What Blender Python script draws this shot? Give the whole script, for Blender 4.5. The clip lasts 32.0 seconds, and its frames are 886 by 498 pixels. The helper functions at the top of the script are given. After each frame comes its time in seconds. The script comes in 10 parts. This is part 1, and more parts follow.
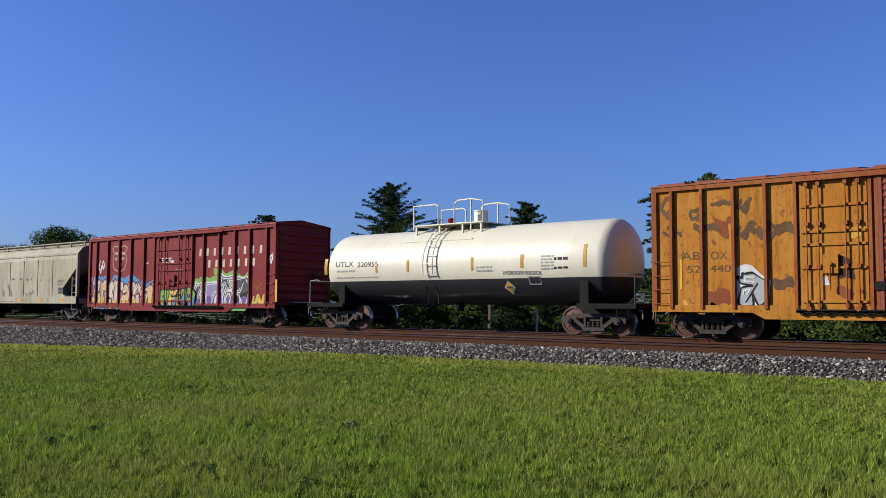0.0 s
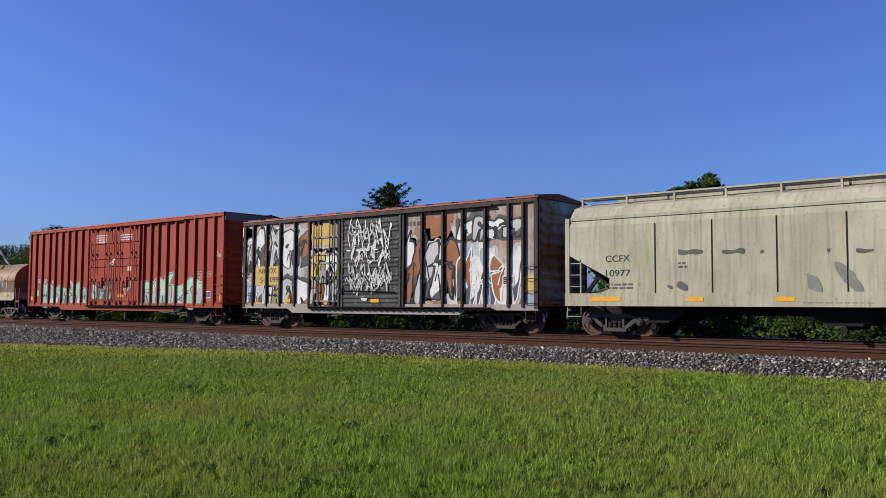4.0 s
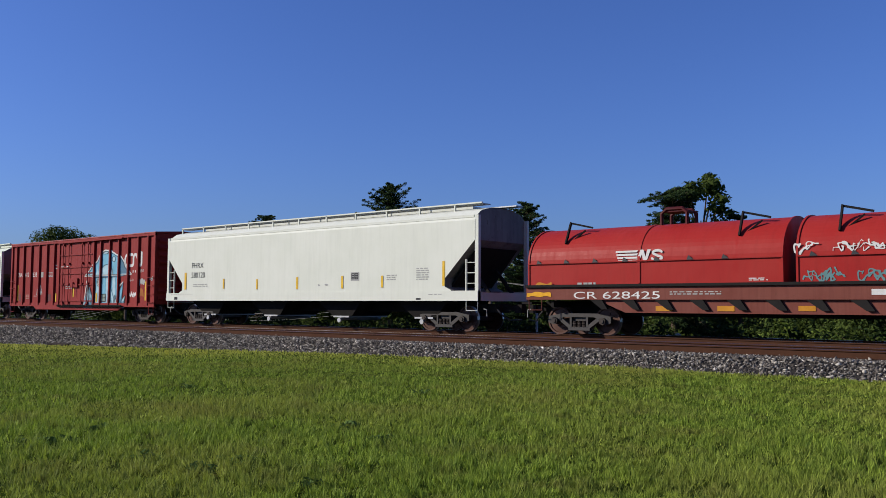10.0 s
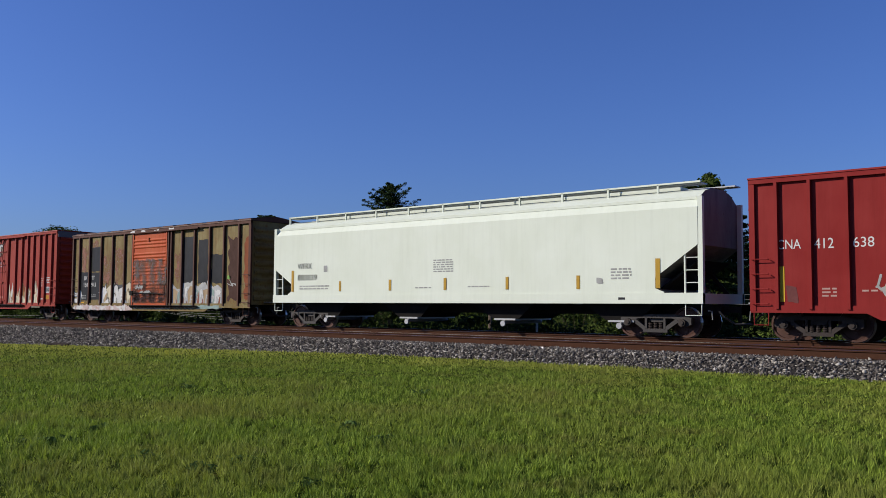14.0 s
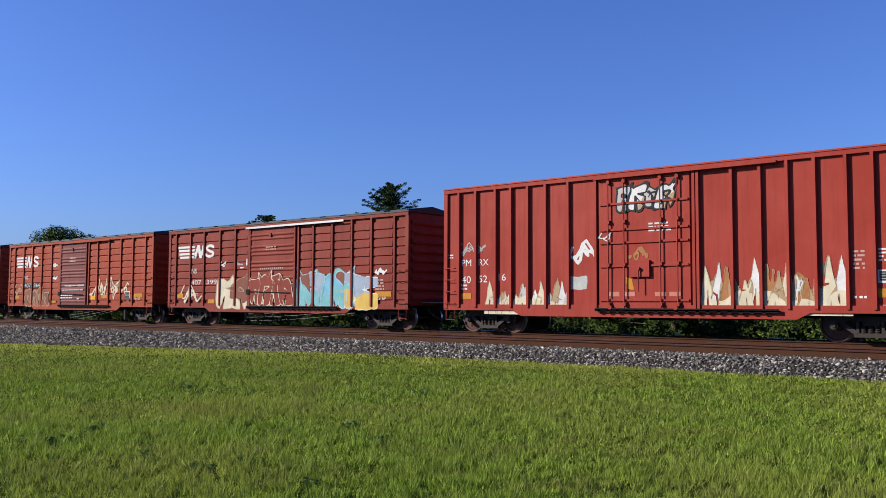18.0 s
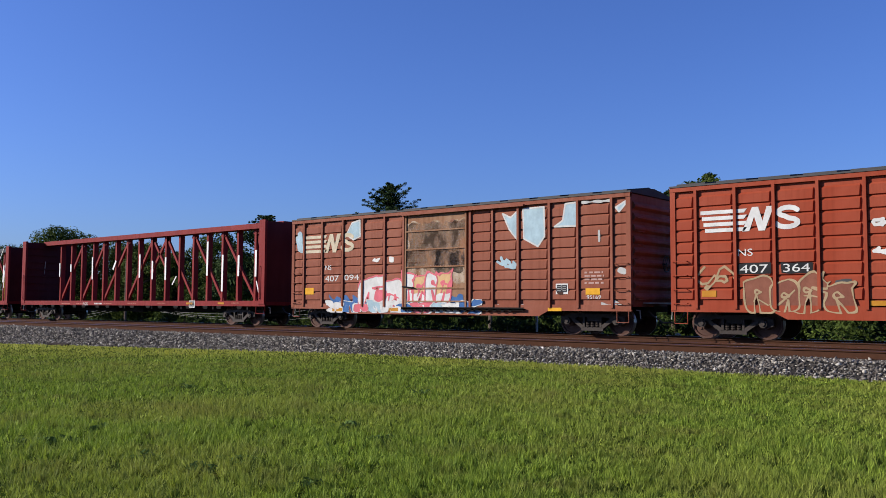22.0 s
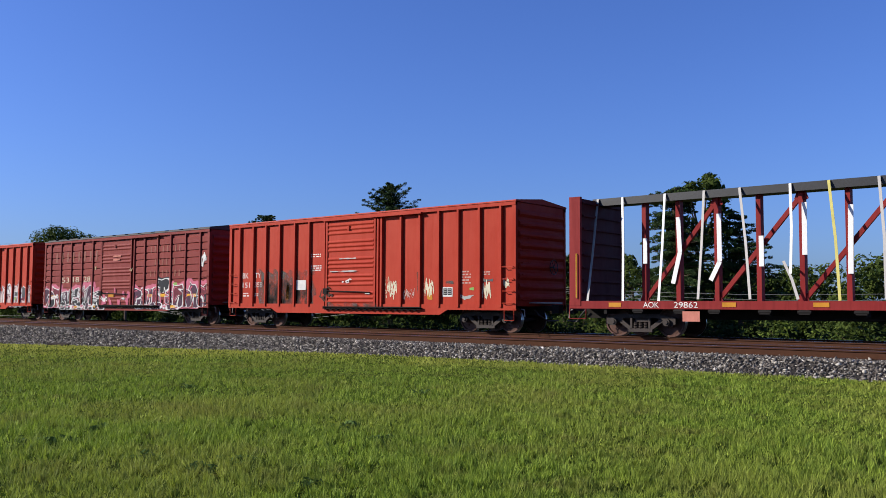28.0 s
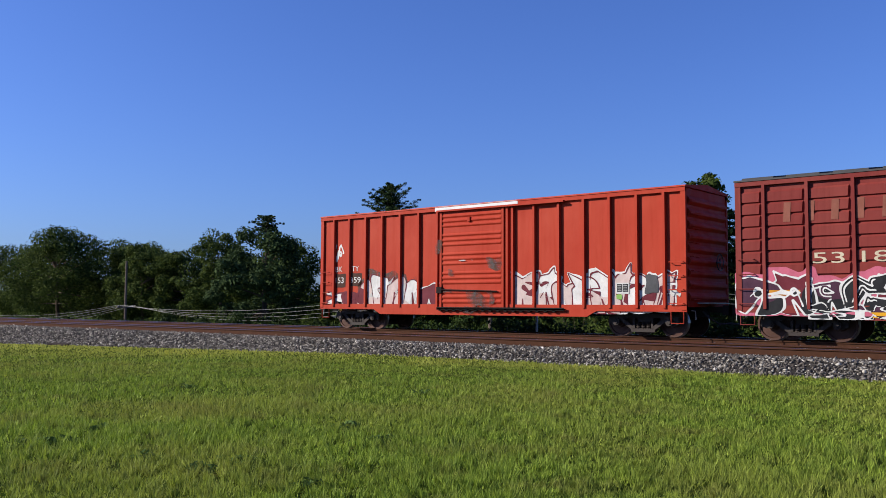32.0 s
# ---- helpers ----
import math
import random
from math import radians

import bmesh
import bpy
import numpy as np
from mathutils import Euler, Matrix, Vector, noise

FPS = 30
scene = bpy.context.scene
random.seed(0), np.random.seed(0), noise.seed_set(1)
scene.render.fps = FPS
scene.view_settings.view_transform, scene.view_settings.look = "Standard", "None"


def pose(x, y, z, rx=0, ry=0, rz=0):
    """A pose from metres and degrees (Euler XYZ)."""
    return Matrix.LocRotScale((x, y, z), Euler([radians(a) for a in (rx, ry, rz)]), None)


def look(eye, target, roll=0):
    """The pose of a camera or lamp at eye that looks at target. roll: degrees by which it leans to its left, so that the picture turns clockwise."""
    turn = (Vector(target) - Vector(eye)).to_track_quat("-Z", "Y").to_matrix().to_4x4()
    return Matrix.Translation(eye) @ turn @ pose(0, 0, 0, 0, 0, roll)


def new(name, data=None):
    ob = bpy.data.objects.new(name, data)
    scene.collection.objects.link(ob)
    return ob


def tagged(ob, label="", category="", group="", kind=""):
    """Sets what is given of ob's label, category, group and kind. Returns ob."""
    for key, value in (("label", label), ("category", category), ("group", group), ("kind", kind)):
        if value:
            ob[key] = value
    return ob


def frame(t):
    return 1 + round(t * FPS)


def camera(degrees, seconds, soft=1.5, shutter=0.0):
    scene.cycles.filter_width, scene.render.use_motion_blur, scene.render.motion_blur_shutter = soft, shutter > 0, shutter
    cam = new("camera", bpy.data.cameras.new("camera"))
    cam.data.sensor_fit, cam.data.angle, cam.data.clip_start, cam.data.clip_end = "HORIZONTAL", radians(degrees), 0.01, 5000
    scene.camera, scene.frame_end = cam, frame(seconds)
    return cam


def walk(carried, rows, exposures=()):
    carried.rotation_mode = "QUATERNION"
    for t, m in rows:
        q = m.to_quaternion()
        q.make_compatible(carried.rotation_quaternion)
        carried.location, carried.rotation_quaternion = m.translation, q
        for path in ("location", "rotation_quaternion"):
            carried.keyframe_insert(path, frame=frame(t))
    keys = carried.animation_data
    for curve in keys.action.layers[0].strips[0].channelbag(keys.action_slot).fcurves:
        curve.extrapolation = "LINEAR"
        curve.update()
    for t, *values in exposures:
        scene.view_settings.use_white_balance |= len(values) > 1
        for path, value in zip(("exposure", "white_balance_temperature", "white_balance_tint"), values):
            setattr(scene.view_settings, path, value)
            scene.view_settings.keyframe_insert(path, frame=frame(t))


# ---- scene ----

SECONDS = 32.0
cam = camera(53.66, SECONDS, soft=0.8)
EYE = Vector((0.0, -25.8, 0.94))
YAW, PITCH, ROLL = 39.72, 3.68, -0.27
CAM_POSE = look(EYE, EYE + Vector((-math.sin(radians(YAW)) * math.cos(radians(PITCH)),
                                   math.cos(radians(YAW)) * math.cos(radians(PITCH)), math.sin(radians(PITCH)))), -ROLL)
BASE = 0.60
# the camera darkens its picture a little while the pale hoppers pass
walk(cam, [(0.0, CAM_POSE), (SECONDS, CAM_POSE)],
     [(t, BASE + e) for t, e in ((0.0, -0.08), (3.0, -0.08), (6.0, 0.0), (9.0, -0.14), (10.0, -0.25), (11.0, -0.40), (12.0, -0.42), (13.0, -0.36), (14.3, -0.38),
                                 (16.5, 0.05), (19.0, 0.12), (22.0, 0.02), (24.0, 0.0), (25.0, 0.08), (28.0, 0.10), (32.0, 0.10))])

# ---- light ----
SUN_TO = Vector((-0.68, -0.58, 0.45)).normalized()
world = bpy.data.worlds.new("sky")
scene.world = world
world.use_nodes = True
wn = world.node_tree.nodes
sky = wn.new("ShaderNodeTexSky")
sky.sky_type = "NISHITA"
sky.sun_disc = False
sky.sun_elevation = math.asin(SUN_TO.z)
sky.sun_rotation = math.atan2(SUN_TO.x, SUN_TO.y)
sky.altitude = 300.0
sky.air_density = 1.1
sky.dust_density = 1.3
sky.ozone_density = 2.6
wn["Background"].inputs["Strength"].default_value = 0.092
tint = wn.new("ShaderNodeMix")
tint.data_type, tint.blend_type = "RGBA", "MULTIPLY"
tint.inputs[0].default_value = 1.0
tint.inputs[7].default_value = (0.395, 0.56, 1.08, 1)
world.node_tree.links.new(sky.outputs["Color"], tint.inputs[6])
world.node_tree.links.new(tint.outputs[2], wn["Background"].inputs["Color"])
sun = new("sun", bpy.data.lights.new("sun", "SUN"))
sun.data.energy = 5.0
sun.data.angle = radians(0.53)
sun.data.color = (1.0, 0.93, 0.82)
sun.matrix_world = look((0, 0, 40), Vector((0, 0, 40)) - SUN_TO)


# ---- materials ----
def nodes_of(name):
    m = bpy.data.materials.new(name)
    m.use_nodes = True
    nt = m.node_tree
    return m, nt, nt.nodes["Principled BSDF"]


def ramp(nt, fac, stops):
    r = nt.nodes.new("ShaderNodeValToRGB")
    while len(r.color_ramp.elements) < len(stops):
        r.color_ramp.elements.new(0.5)
    for e, (p, c) in zip(r.color_ramp.elements, stops):
        e.position = p
        e.color = (*c, 1) if len(c) == 3 else c
    nt.links.new(fac, r.inputs[0])
    return r.outputs[0]


def mixed(nt, fac, a, b, blend="MIX"):
    n = nt.nodes.new("ShaderNodeMix")
    n.data_type, n.blend_type = "RGBA", blend
    for sock, val in ((n.inputs[0], fac), (n.inputs[6], a), (n.inputs[7], b)):
        if isinstance(val, (int, float)):
            sock.default_value = val
        elif isinstance(val, (tuple, list)):
            sock.default_value = (*val[:3], 1)
        else:
            nt.links.new(val, sock)
    return n.outputs[2]


def grain(nt, scale, detail=4.0, rough=0.6, stretch=(1, 1, 1), shift=(0, 0, 0), coord="Object"):
    tc = nt.nodes.new("ShaderNodeTexCoord")
    mp = nt.nodes.new("ShaderNodeMapping")
    mp.inputs["Scale"].default_value = stretch
    mp.inputs["Location"].default_value = shift
    nz = nt.nodes.new("ShaderNodeTexNoise")
    nz.inputs["Scale"].default_value = scale
    nz.inputs["Detail"].default_value = detail
    nz.inputs["Roughness"].default_value = rough
    nt.links.new(tc.outputs[coord], mp.inputs["Vector"])
    nt.links.new(mp.outputs["Vector"], nz.inputs["Vector"])
    return nz.outputs[0]


def bumped(nt, bsdf, height, strength=0.3, distance=0.01):
    b = nt.nodes.new("ShaderNodeBump")
    b.inputs["Strength"].default_value = strength
    b.inputs["Distance"].default_value = distance
    nt.links.new(height, b.inputs["Height"])
    nt.links.new(b.outputs[0], bsdf.inputs["Normal"])


def paint(name, col, fade=None, rust=(0.13, 0.05, 0.025), wear=0.25, rough=0.55, dirt=0.25, seed=0.0):
    """Weathered paint on steel: faded patches, vertical run-off streaks, rust blooms, fine grain."""
    m, nt, b = nodes_of(name)
    keep = 0.85 if min(col) > 0.4 else 0.62
    col, rust = tuple(c * keep for c in col), tuple(c * 0.6 for c in rust)
    fade = tuple(c * keep for c in fade) if fade else tuple(min(1, c * 1.15 + 0.02) for c in col)
    dark = tuple(c * 0.62 for c in col)
    big = grain(nt, 0.7, 3, 0.6, shift=(seed, seed * 2, 0))
    c = mixed(nt, ramp(nt, big, [(0.35, (0, 0, 0)), (0.7, (1, 1, 1))]), col, fade)
    streak = grain(nt, 2.2, 5, 0.65, stretch=(3.5, 1, 0.22), shift=(seed * 3, 0, seed))
    c = mixed(nt, ramp(nt, streak, [(0.48, (0, 0, 0)), (0.77, (min(0.9, dirt * 1.8),) * 3)]), c, dark)
    fine = grain(nt, 9.0, 6, 0.7, stretch=(1, 1, 0.6), shift=(seed, 1, 4))
    c = mixed(nt, ramp(nt, fine, [(0.66 - 0.14 * wear, (0, 0, 0)), (0.80 - 0.1 * wear, (min(1, wear * 2.0),) * 3)]), c, rust)
    nt.links.new(c, b.inputs["Base Color"])
    b.inputs["Specular IOR Level"].default_value = 0.35 if rough < 0.40 else 0.10
    nt.links.new(ramp(nt, streak, [(0.2, (rough - 0.12,) * 3), (0.8, (min(1, rough + 0.2),) * 3)]), b.inputs["Roughness"])
    dent = grain(nt, 1.6, 3, 0.55, stretch=(1, 1, 0.6), shift=(seed, 0, 0))
    bumped(nt, b, dent, 0.45, 0.035)
    return m


def plain(name, col, rough=0.6, metal=0.0, vary=0.25, scale=6.0):
    m, nt, b = nodes_of(name)
    f = grain(nt, scale, 5, 0.65)
    col = tuple(x * 0.74 for x in col) if metal < 0.9 else col
    c = mixed(nt, f, tuple(x * (1 - vary) for x in col), tuple(min(1, x * (1 + vary)) for x in col))
    nt.links.new(c, b.inputs["Base Color"])
    b.inputs["Roughness"].default_value = rough
    b.inputs["Metallic"].default_value = metal
    b.inputs["Specular IOR Level"].default_value = 0.05 if rough > 0.84 else 0.4
    bumped(nt, b, f, 0.2, 0.01)
    return m


def spray(name, col, rough=0.45, thin=0.0):
    """Sprayed graffiti paint, uneven, slightly worn."""
    m, nt, b = nodes_of(name)
    col = tuple(c * 0.66 for c in col)
    b.inputs["Specular IOR Level"].default_value = 0.12
    f = grain(nt, 3.0, 5, 0.7, stretch=(1, 1, 0.7))
    c = mixed(nt, ramp(nt, f, [(0.3, (0, 0, 0)), (0.75, (1, 1, 1))]), tuple(x * 0.78 for x in col), tuple(min(1, x * 1.12 + 0.01) for x in col))
    nt.links.new(c, b.inputs["Base Color"])
    b.inputs["Roughness"].default_value = rough
    return m


def leafy(name, dark, light, trans=0.25):
    m, nt, b = nodes_of(name)
    g = nt.nodes.new("ShaderNodeNewGeometry")
    big = grain(nt, 0.35, 3, 0.6)
    c = mixed(nt, g.outputs["Random Per Island"], dark, light)
    c = mixed(nt, ramp(nt, big, [(0.35, (0, 0, 0)), (0.7, (0.5, 0.5, 0.5))]), c, tuple(x * 0.6 for x in dark))
    nt.links.new(c, b.inputs["Base Color"])
    b.inputs["Roughness"].default_value = 0.8
    b.inputs["Specular IOR Level"].default_value = 0.06
    tr = nt.nodes.new("ShaderNodeBsdfTranslucent")
    nt.links.new(c, tr.inputs["Color"])
    ms = nt.nodes.new("ShaderNodeMixShader")
    ms.inputs[0].default_value = trans
    nt.links.new(b.outputs[0], ms.inputs[1])
    nt.links.new(tr.outputs[0], ms.inputs[2])
    nt.links.new(ms.outputs[0], nt.nodes["Material Output"].inputs["Surface"])
    return m


def soil_lawn():
    m, nt, b = nodes_of("lawn_soil")
    big = grain(nt, 0.25, 4, 0.6)
    mid = grain(nt, 2.2, 5, 0.65)
    fine = grain(nt, 30, 5, 0.7)
    c = mixed(nt, big, (0.034, 0.062, 0.008), (0.055, 0.080, 0.013))
    c = mixed(nt, ramp(nt, mid, [(0.4, (0, 0, 0)), (0.75, (0.7, 0.7, 0.7))]), c, (0.075, 0.074, 0.020))
    c = mixed(nt, ramp(nt, fine, [(0.3, (0, 0, 0)), (0.7, (1, 1, 1))]), mixed(nt, 0.5, c, (0.012, 0.016, 0.004)), c)
    nt.links.new(c, b.inputs["Base Color"])
    b.inputs["Roughness"].default_value = 0.95
    b.inputs["Specular IOR Level"].default_value = 0.0
    bumped(nt, b, fine, 0.6, 0.03)
    return m


STRIP = (0.26, 0.50)


def blade_mat():
    m, nt, b = nodes_of("grass_blade")
    g = nt.nodes.new("ShaderNodeNewGeometry")
    big = grain(nt, 0.30, 3, 0.6)
    mid = grain(nt, 1.6, 4, 0.6, shift=(3, 0, 0))
    clump = grain(nt, 9.0, 3, 0.6)
    c = mixed(nt, g.outputs["Random Per Island"], (0.080, 0.145, 0.009), (0.36, 0.46, 0.055))
    c = mixed(nt, ramp(nt, clump, [(0.42, (0, 0, 0)), (0.62, (0.55, 0.55, 0.55))]), c, (0.070, 0.120, 0.012))
    c = mixed(nt, ramp(nt, big, [(0.45, (0, 0, 0)), (0.70, (0.5, 0.5, 0.5))]), c, (0.29, 0.265, 0.055))
    c = mixed(nt, ramp(nt, mid, [(0.50, (0, 0, 0)), (0.70, (0.6, 0.6, 0.6))]), c, (0.15, 0.135, 0.034))
    # a dry, paler strip along the ballast, widest towards the far end of the lawn
    tc = nt.nodes.new("ShaderNodeTexCoord")
    mp = nt.nodes.new("ShaderNodeMapping")
    mp.inputs["Rotation"].default_value = (0, 0, radians(-14))
    mp.inputs["Location"].default_value = (0.0, 0.45, 0)
    mp.inputs["Scale"].default_value = (0.05, 0.05, 0.05)
    sp = nt.nodes.new("ShaderNodeSeparateXYZ")
    nt.links.new(tc.outputs["Object"], mp.inputs["Vector"])
    nt.links.new(mp.outputs["Vector"], sp.inputs[0])
    wav = nt.nodes.new("ShaderNodeMath")
    wav.operation = "MULTIPLY_ADD"
    wav.inputs[1].default_value = 0.28
    nt.links.new(grain(nt, 0.45, 3, 0.6, shift=(9, 2, 0)), wav.inputs[0])
    nt.links.new(sp.outputs["Y"], wav.inputs[2])
    c = mixed(nt, ramp(nt, wav.outputs[0], [(STRIP[0], (0, 0, 0)), (STRIP[1], (0.75, 0.75, 0.75))]), c, (0.40, 0.40, 0.065))
    nt.links.new(c, b.inputs["Base Color"])
    b.inputs["Roughness"].default_value = 0.75
    b.inputs["Specular IOR Level"].default_value = 0.3
    tr = nt.nodes.new("ShaderNodeBsdfTranslucent")
    nt.links.new(c, tr.inputs["Color"])
    ms = nt.nodes.new("ShaderNodeMixShader")
    ms.inputs[0].default_value = 0.35
    nt.links.new(b.outputs[0], ms.inputs[1])
    nt.links.new(tr.outputs[0], ms.inputs[2])
    nt.links.new(ms.outputs[0], nt.nodes["Material Output"].inputs["Surface"])
    return m


def stone_mat():
    m, nt, b = nodes_of("ballast_stone")
    g = nt.nodes.new("ShaderNodeNewGeometry")
    c = ramp(nt, g.outputs["Random Per Island"], [(0.0, (0.018, 0.017, 0.017)), (0.40, (0.058, 0.053, 0.050)), (0.78, (0.165, 0.152, 0.135)), (1.0, (0.44, 0.41, 0.36))])
    f = grain(nt, 14, 5, 0.7)
    c = mixed(nt, ramp(nt, f, [(0.3, (0, 0, 0)), (0.7, (0.4, 0.4, 0.4))]), c, (0.13, 0.102, 0.082))
    nt.links.new(c, b.inputs["Base Color"])
    b.inputs["Roughness"].default_value = 0.9
    b.inputs["Specular IOR Level"].default_value = 0.15
    bumped(nt, b, f, 0.4, 0.01)
    return m


LAWN = soil_lawn()
BLADE = blade_mat()
STONE = stone_mat()
BALLAST_BED = plain("ballast_bed", (0.032, 0.029, 0.027), 0.95, 0, 0.5, 18)
RAIL_SIDE = plain("rail_rust", (0.075, 0.034, 0.020), 0.86, 0.1, 0.35, 5)
RAIL_TOP = plain("rail_running_steel", (0.55, 0.52, 0.50), 0.22, 1.0, 0.15, 8)
TIE = plain("tie_wood", (0.050, 0.038, 0.030), 0.9, 0, 0.4, 9)
BOGIE = plain("bogie_cast_steel", (0.034, 0.023, 0.019), 0.75, 0.1, 0.45, 7)
BOGIE_GREY = plain("bogie_grey_steel", (0.046, 0.040, 0.038), 0.7, 0.2, 0.35, 7)
WHEEL = plain("wheel_steel", (0.085, 0.038, 0.026), 0.6, 0.4, 0.35, 9)
TREAD = plain("wheel_tread", (0.42, 0.40, 0.38), 0.28, 1.0, 0.1, 9)
UNDER = plain("underframe_black", (0.022, 0.020, 0.019), 0.85, 0, 0.4, 5)
BLACK = plain("black_paint", (0.018, 0.018, 0.02), 0.5, 0, 0.3, 6)
FASCIA = plain("dull_grey_fascia", (0.13, 0.13, 0.14), 0.7, 0, 0.3, 3)
GALV = plain("galvanised_roof", (0.40, 0.40, 0.40), 0.45, 0.6, 0.25, 2)
ROOF_DARK = plain("tarred_roof", (0.045, 0.042, 0.042), 0.8, 0, 0.4, 2)
WHITE = spray("white_lettering", (0.78, 0.77, 0.74))
YELLOW = spray("yellow_reflector", (0.80, 0.50, 0.04))
ORANGE_REF = spray("orange_reflector", (0.85, 0.42, 0.02))
DARKTXT = spray("dark_lettering", (0.035, 0.035, 0.04))
GREYTXT = spray("grey_stencil", (0.42, 0.42, 0.40))
BARK = plain("bark", (0.10, 0.075, 0.055), 0.9, 0, 0.4, 8)
POLE = plain("weathered_pole", (0.16, 0.125, 0.10), 0.9, 0, 0.35, 6)
WIRE = plain("old_wire", (0.13, 0.13, 0.125), 0.6, 0.3, 0.1, 5)
LEAF_OAK = leafy("broad_leaf", (0.022, 0.040, 0.009), (0.095, 0.125, 0.026))
# brighter leaf colour for the sunlit bushes, with the sunlight put into it
LEAF_LIT = leafy("sunlit_leaf", (0.060, 0.095, 0.014), (0.17, 0.22, 0.040))
LEAF_CEDAR = leafy("cedar_needles", (0.018, 0.036, 0.013), (0.066, 0.100, 0.032), 0.12)
LEAF_BUSH = leafy("bush_leaf", (0.010, 0.020, 0.006), (0.036, 0.058, 0.012), 0.12)
LEAF_WEED = leafy("weed_leaf", (0.050, 0.090, 0.022), (0.11, 0.17, 0.045))


# ---- geometry helpers ----
class Geo:
    """Collects vertices and faces of one mesh, with a material index per face."""

    def __init__(self):
        self.v, self.f, self.mi = [], [], []
        self.m = 0

    def face(self, pts):
        n = len(self.v)
        self.v.extend(tuple(p) for p in pts)
        self.f.append(tuple(range(n, n + len(pts))))
        self.mi.append(self.m)

    def box(self, x0, x1, y0, y1, z0, z1):
        n = len(self.v)
        self.v += [(x0, y0, z0), (x1, y0, z0), (x1, y1, z0), (x0, y1, z0), (x0, y0, z1), (x1, y0, z1), (x1, y1, z1), (x0, y1, z1)]
        for q in ((0, 3, 2, 1), (4, 5, 6, 7), (0, 1, 5, 4), (1, 2, 6, 5), (2, 3, 7, 6), (3, 0, 4, 7)):
            self.f.append(tuple(n + i for i in q))
            self.mi.append(self.m)
        return self

    def rod(self, p, q, r, n=6, r2=None):
        p, q = Vector(p), Vector(q)
        d = (q - p).normalized()
        a = d.orthogonal().normalized()
        b = d.cross(a)
        r2 = r if r2 is None else r2
        k = len(self.v)
        for c, rr in ((p, r), (q, r2)):
            for i in range(n):
                w = 2 * math.pi * i / n
                self.v.append(tuple(c + (a * math.cos(w) + b * math.sin(w)) * rr))
        for i in range(n):
            j = (i + 1) % n
            self.f.append((k + i, k + j, k + n + j, k + n + i))
            self.mi.append(self.m)
        self.f.append(tuple(k + i for i in reversed(range(n))))
        self.f.append(tuple(k + n + i for i in range(n)))
        self.mi += [self.m, self.m]
        return self

    def tube(self, pts, r, n=6):
        """One bent round bar along points."""
        pts = [Vector(p) for p in pts]
        k = len(self.v)
        a = None
        for i, p in enumerate(pts):
            d = ((pts[min(i + 1, len(pts) - 1)] - p).normalized() + (p - pts[max(i - 1, 0)]).normalized()).normalized()
            a = d.orthogonal().normalized() if a is None else (a - d * a.dot(d)).normalized()
            b = d.cross(a)
            for j in range(n):
                w = 2 * math.pi * j / n
                self.v.append(tuple(p + (a * math.cos(w) + b * math.sin(w)) * r))
        for i in range(len(pts) - 1):
            for j in range(n):
                m = (j + 1) % n
                self.f.append((k + i * n + j, k + i * n + m, k + (i + 1) * n + m, k + (i + 1) * n + j))
                self.mi.append(self.m)
        e = k + (len(pts) - 1) * n
        self.f += [tuple(k + j for j in reversed(range(n))), tuple(e + j for j in range(n))]
        self.mi += [self.m, self.m]
        return self

    def prism(self, outline, axis, a, b):
        """A closed outline extruded along an axis from a to b. The outline holds the other two coordinates in order."""
        n = len(self.v)
        k = len(outline)
        for w in (a, b):
            for p, q in outline:
                self.v.append({"x": (w, p, q), "y": (p, w, q), "z": (p, q, w)}[axis])
        for i in range(k):
            j = (i + 1) % k
            self.f.append((n + i, n + j, n + k + j, n + k + i))
            self.mi.append(self.m)
        self.f.append(tuple(n + i for i in reversed(range(k))))
        self.f.append(tuple(n + k + i for i in range(k)))
        self.mi += [self.m, self.m]
        return self

    def beam(self, p, q, w, h, up=(0, 0, 1)):
        """A rectangular bar from p to q, w across and h in the direction nearest to up."""
        p, q = Vector(p), Vector(q)
        d = (q - p).normalized()
        s = d.cross(Vector(up)).normalized()
        u = s.cross(d)
        n = len(self.v)
        for c in (p, q):
            for a, b in ((-1, -1), (1, -1), (1, 1), (-1, 1)):
                self.v.append(tuple(c + s * (a * w / 2) + u * (b * h / 2)))
        for i in range(4):
            j = (i + 1) % 4
            self.f.append((n + i, n + j, n + 4 + j, n + 4 + i))
        self.f += [(n + 3, n + 2, n + 1, n), (n + 4, n + 5, n + 6, n + 7)]
        self.mi += [self.m] * 6
        return self

    def mesh(self, name):
        me = bpy.data.meshes.new(name)
        me.from_pydata(self.v, [], self.f)
        if any(self.mi):
            me.polygons.foreach_set("material_index", self.mi)
        me.validate()
        bm = bmesh.new()
        bm.from_mesh(me)
        bmesh.ops.recalc_face_normals(bm, faces=bm.faces)
        bm.to_mesh(me)
        bm.free()
        return me


def part(name, geo, material, parent, label="", smooth=False):
    me = geo.mesh(name) if isinstance(geo, Geo) else geo
    for mt in (material if isinstance(material, (list, tuple)) else [material]):
        if me.users == 0 or len(me.materials) < 8:
            me.materials.append(mt)
    if smooth:
        me.shade_smooth()
    ob = new(name, me)
    if parent is not None:
        ob.parent = parent
    if label:
        ob["label"] = label
    return ob


def share(name, me, parent, m=None, label=""):
    """Another object on a mesh that already has its materials."""
    ob = new(name, me)
    ob.parent = parent
    if m is not None:
        ob.matrix_basis = m
    if label:
        ob["label"] = label
    return ob


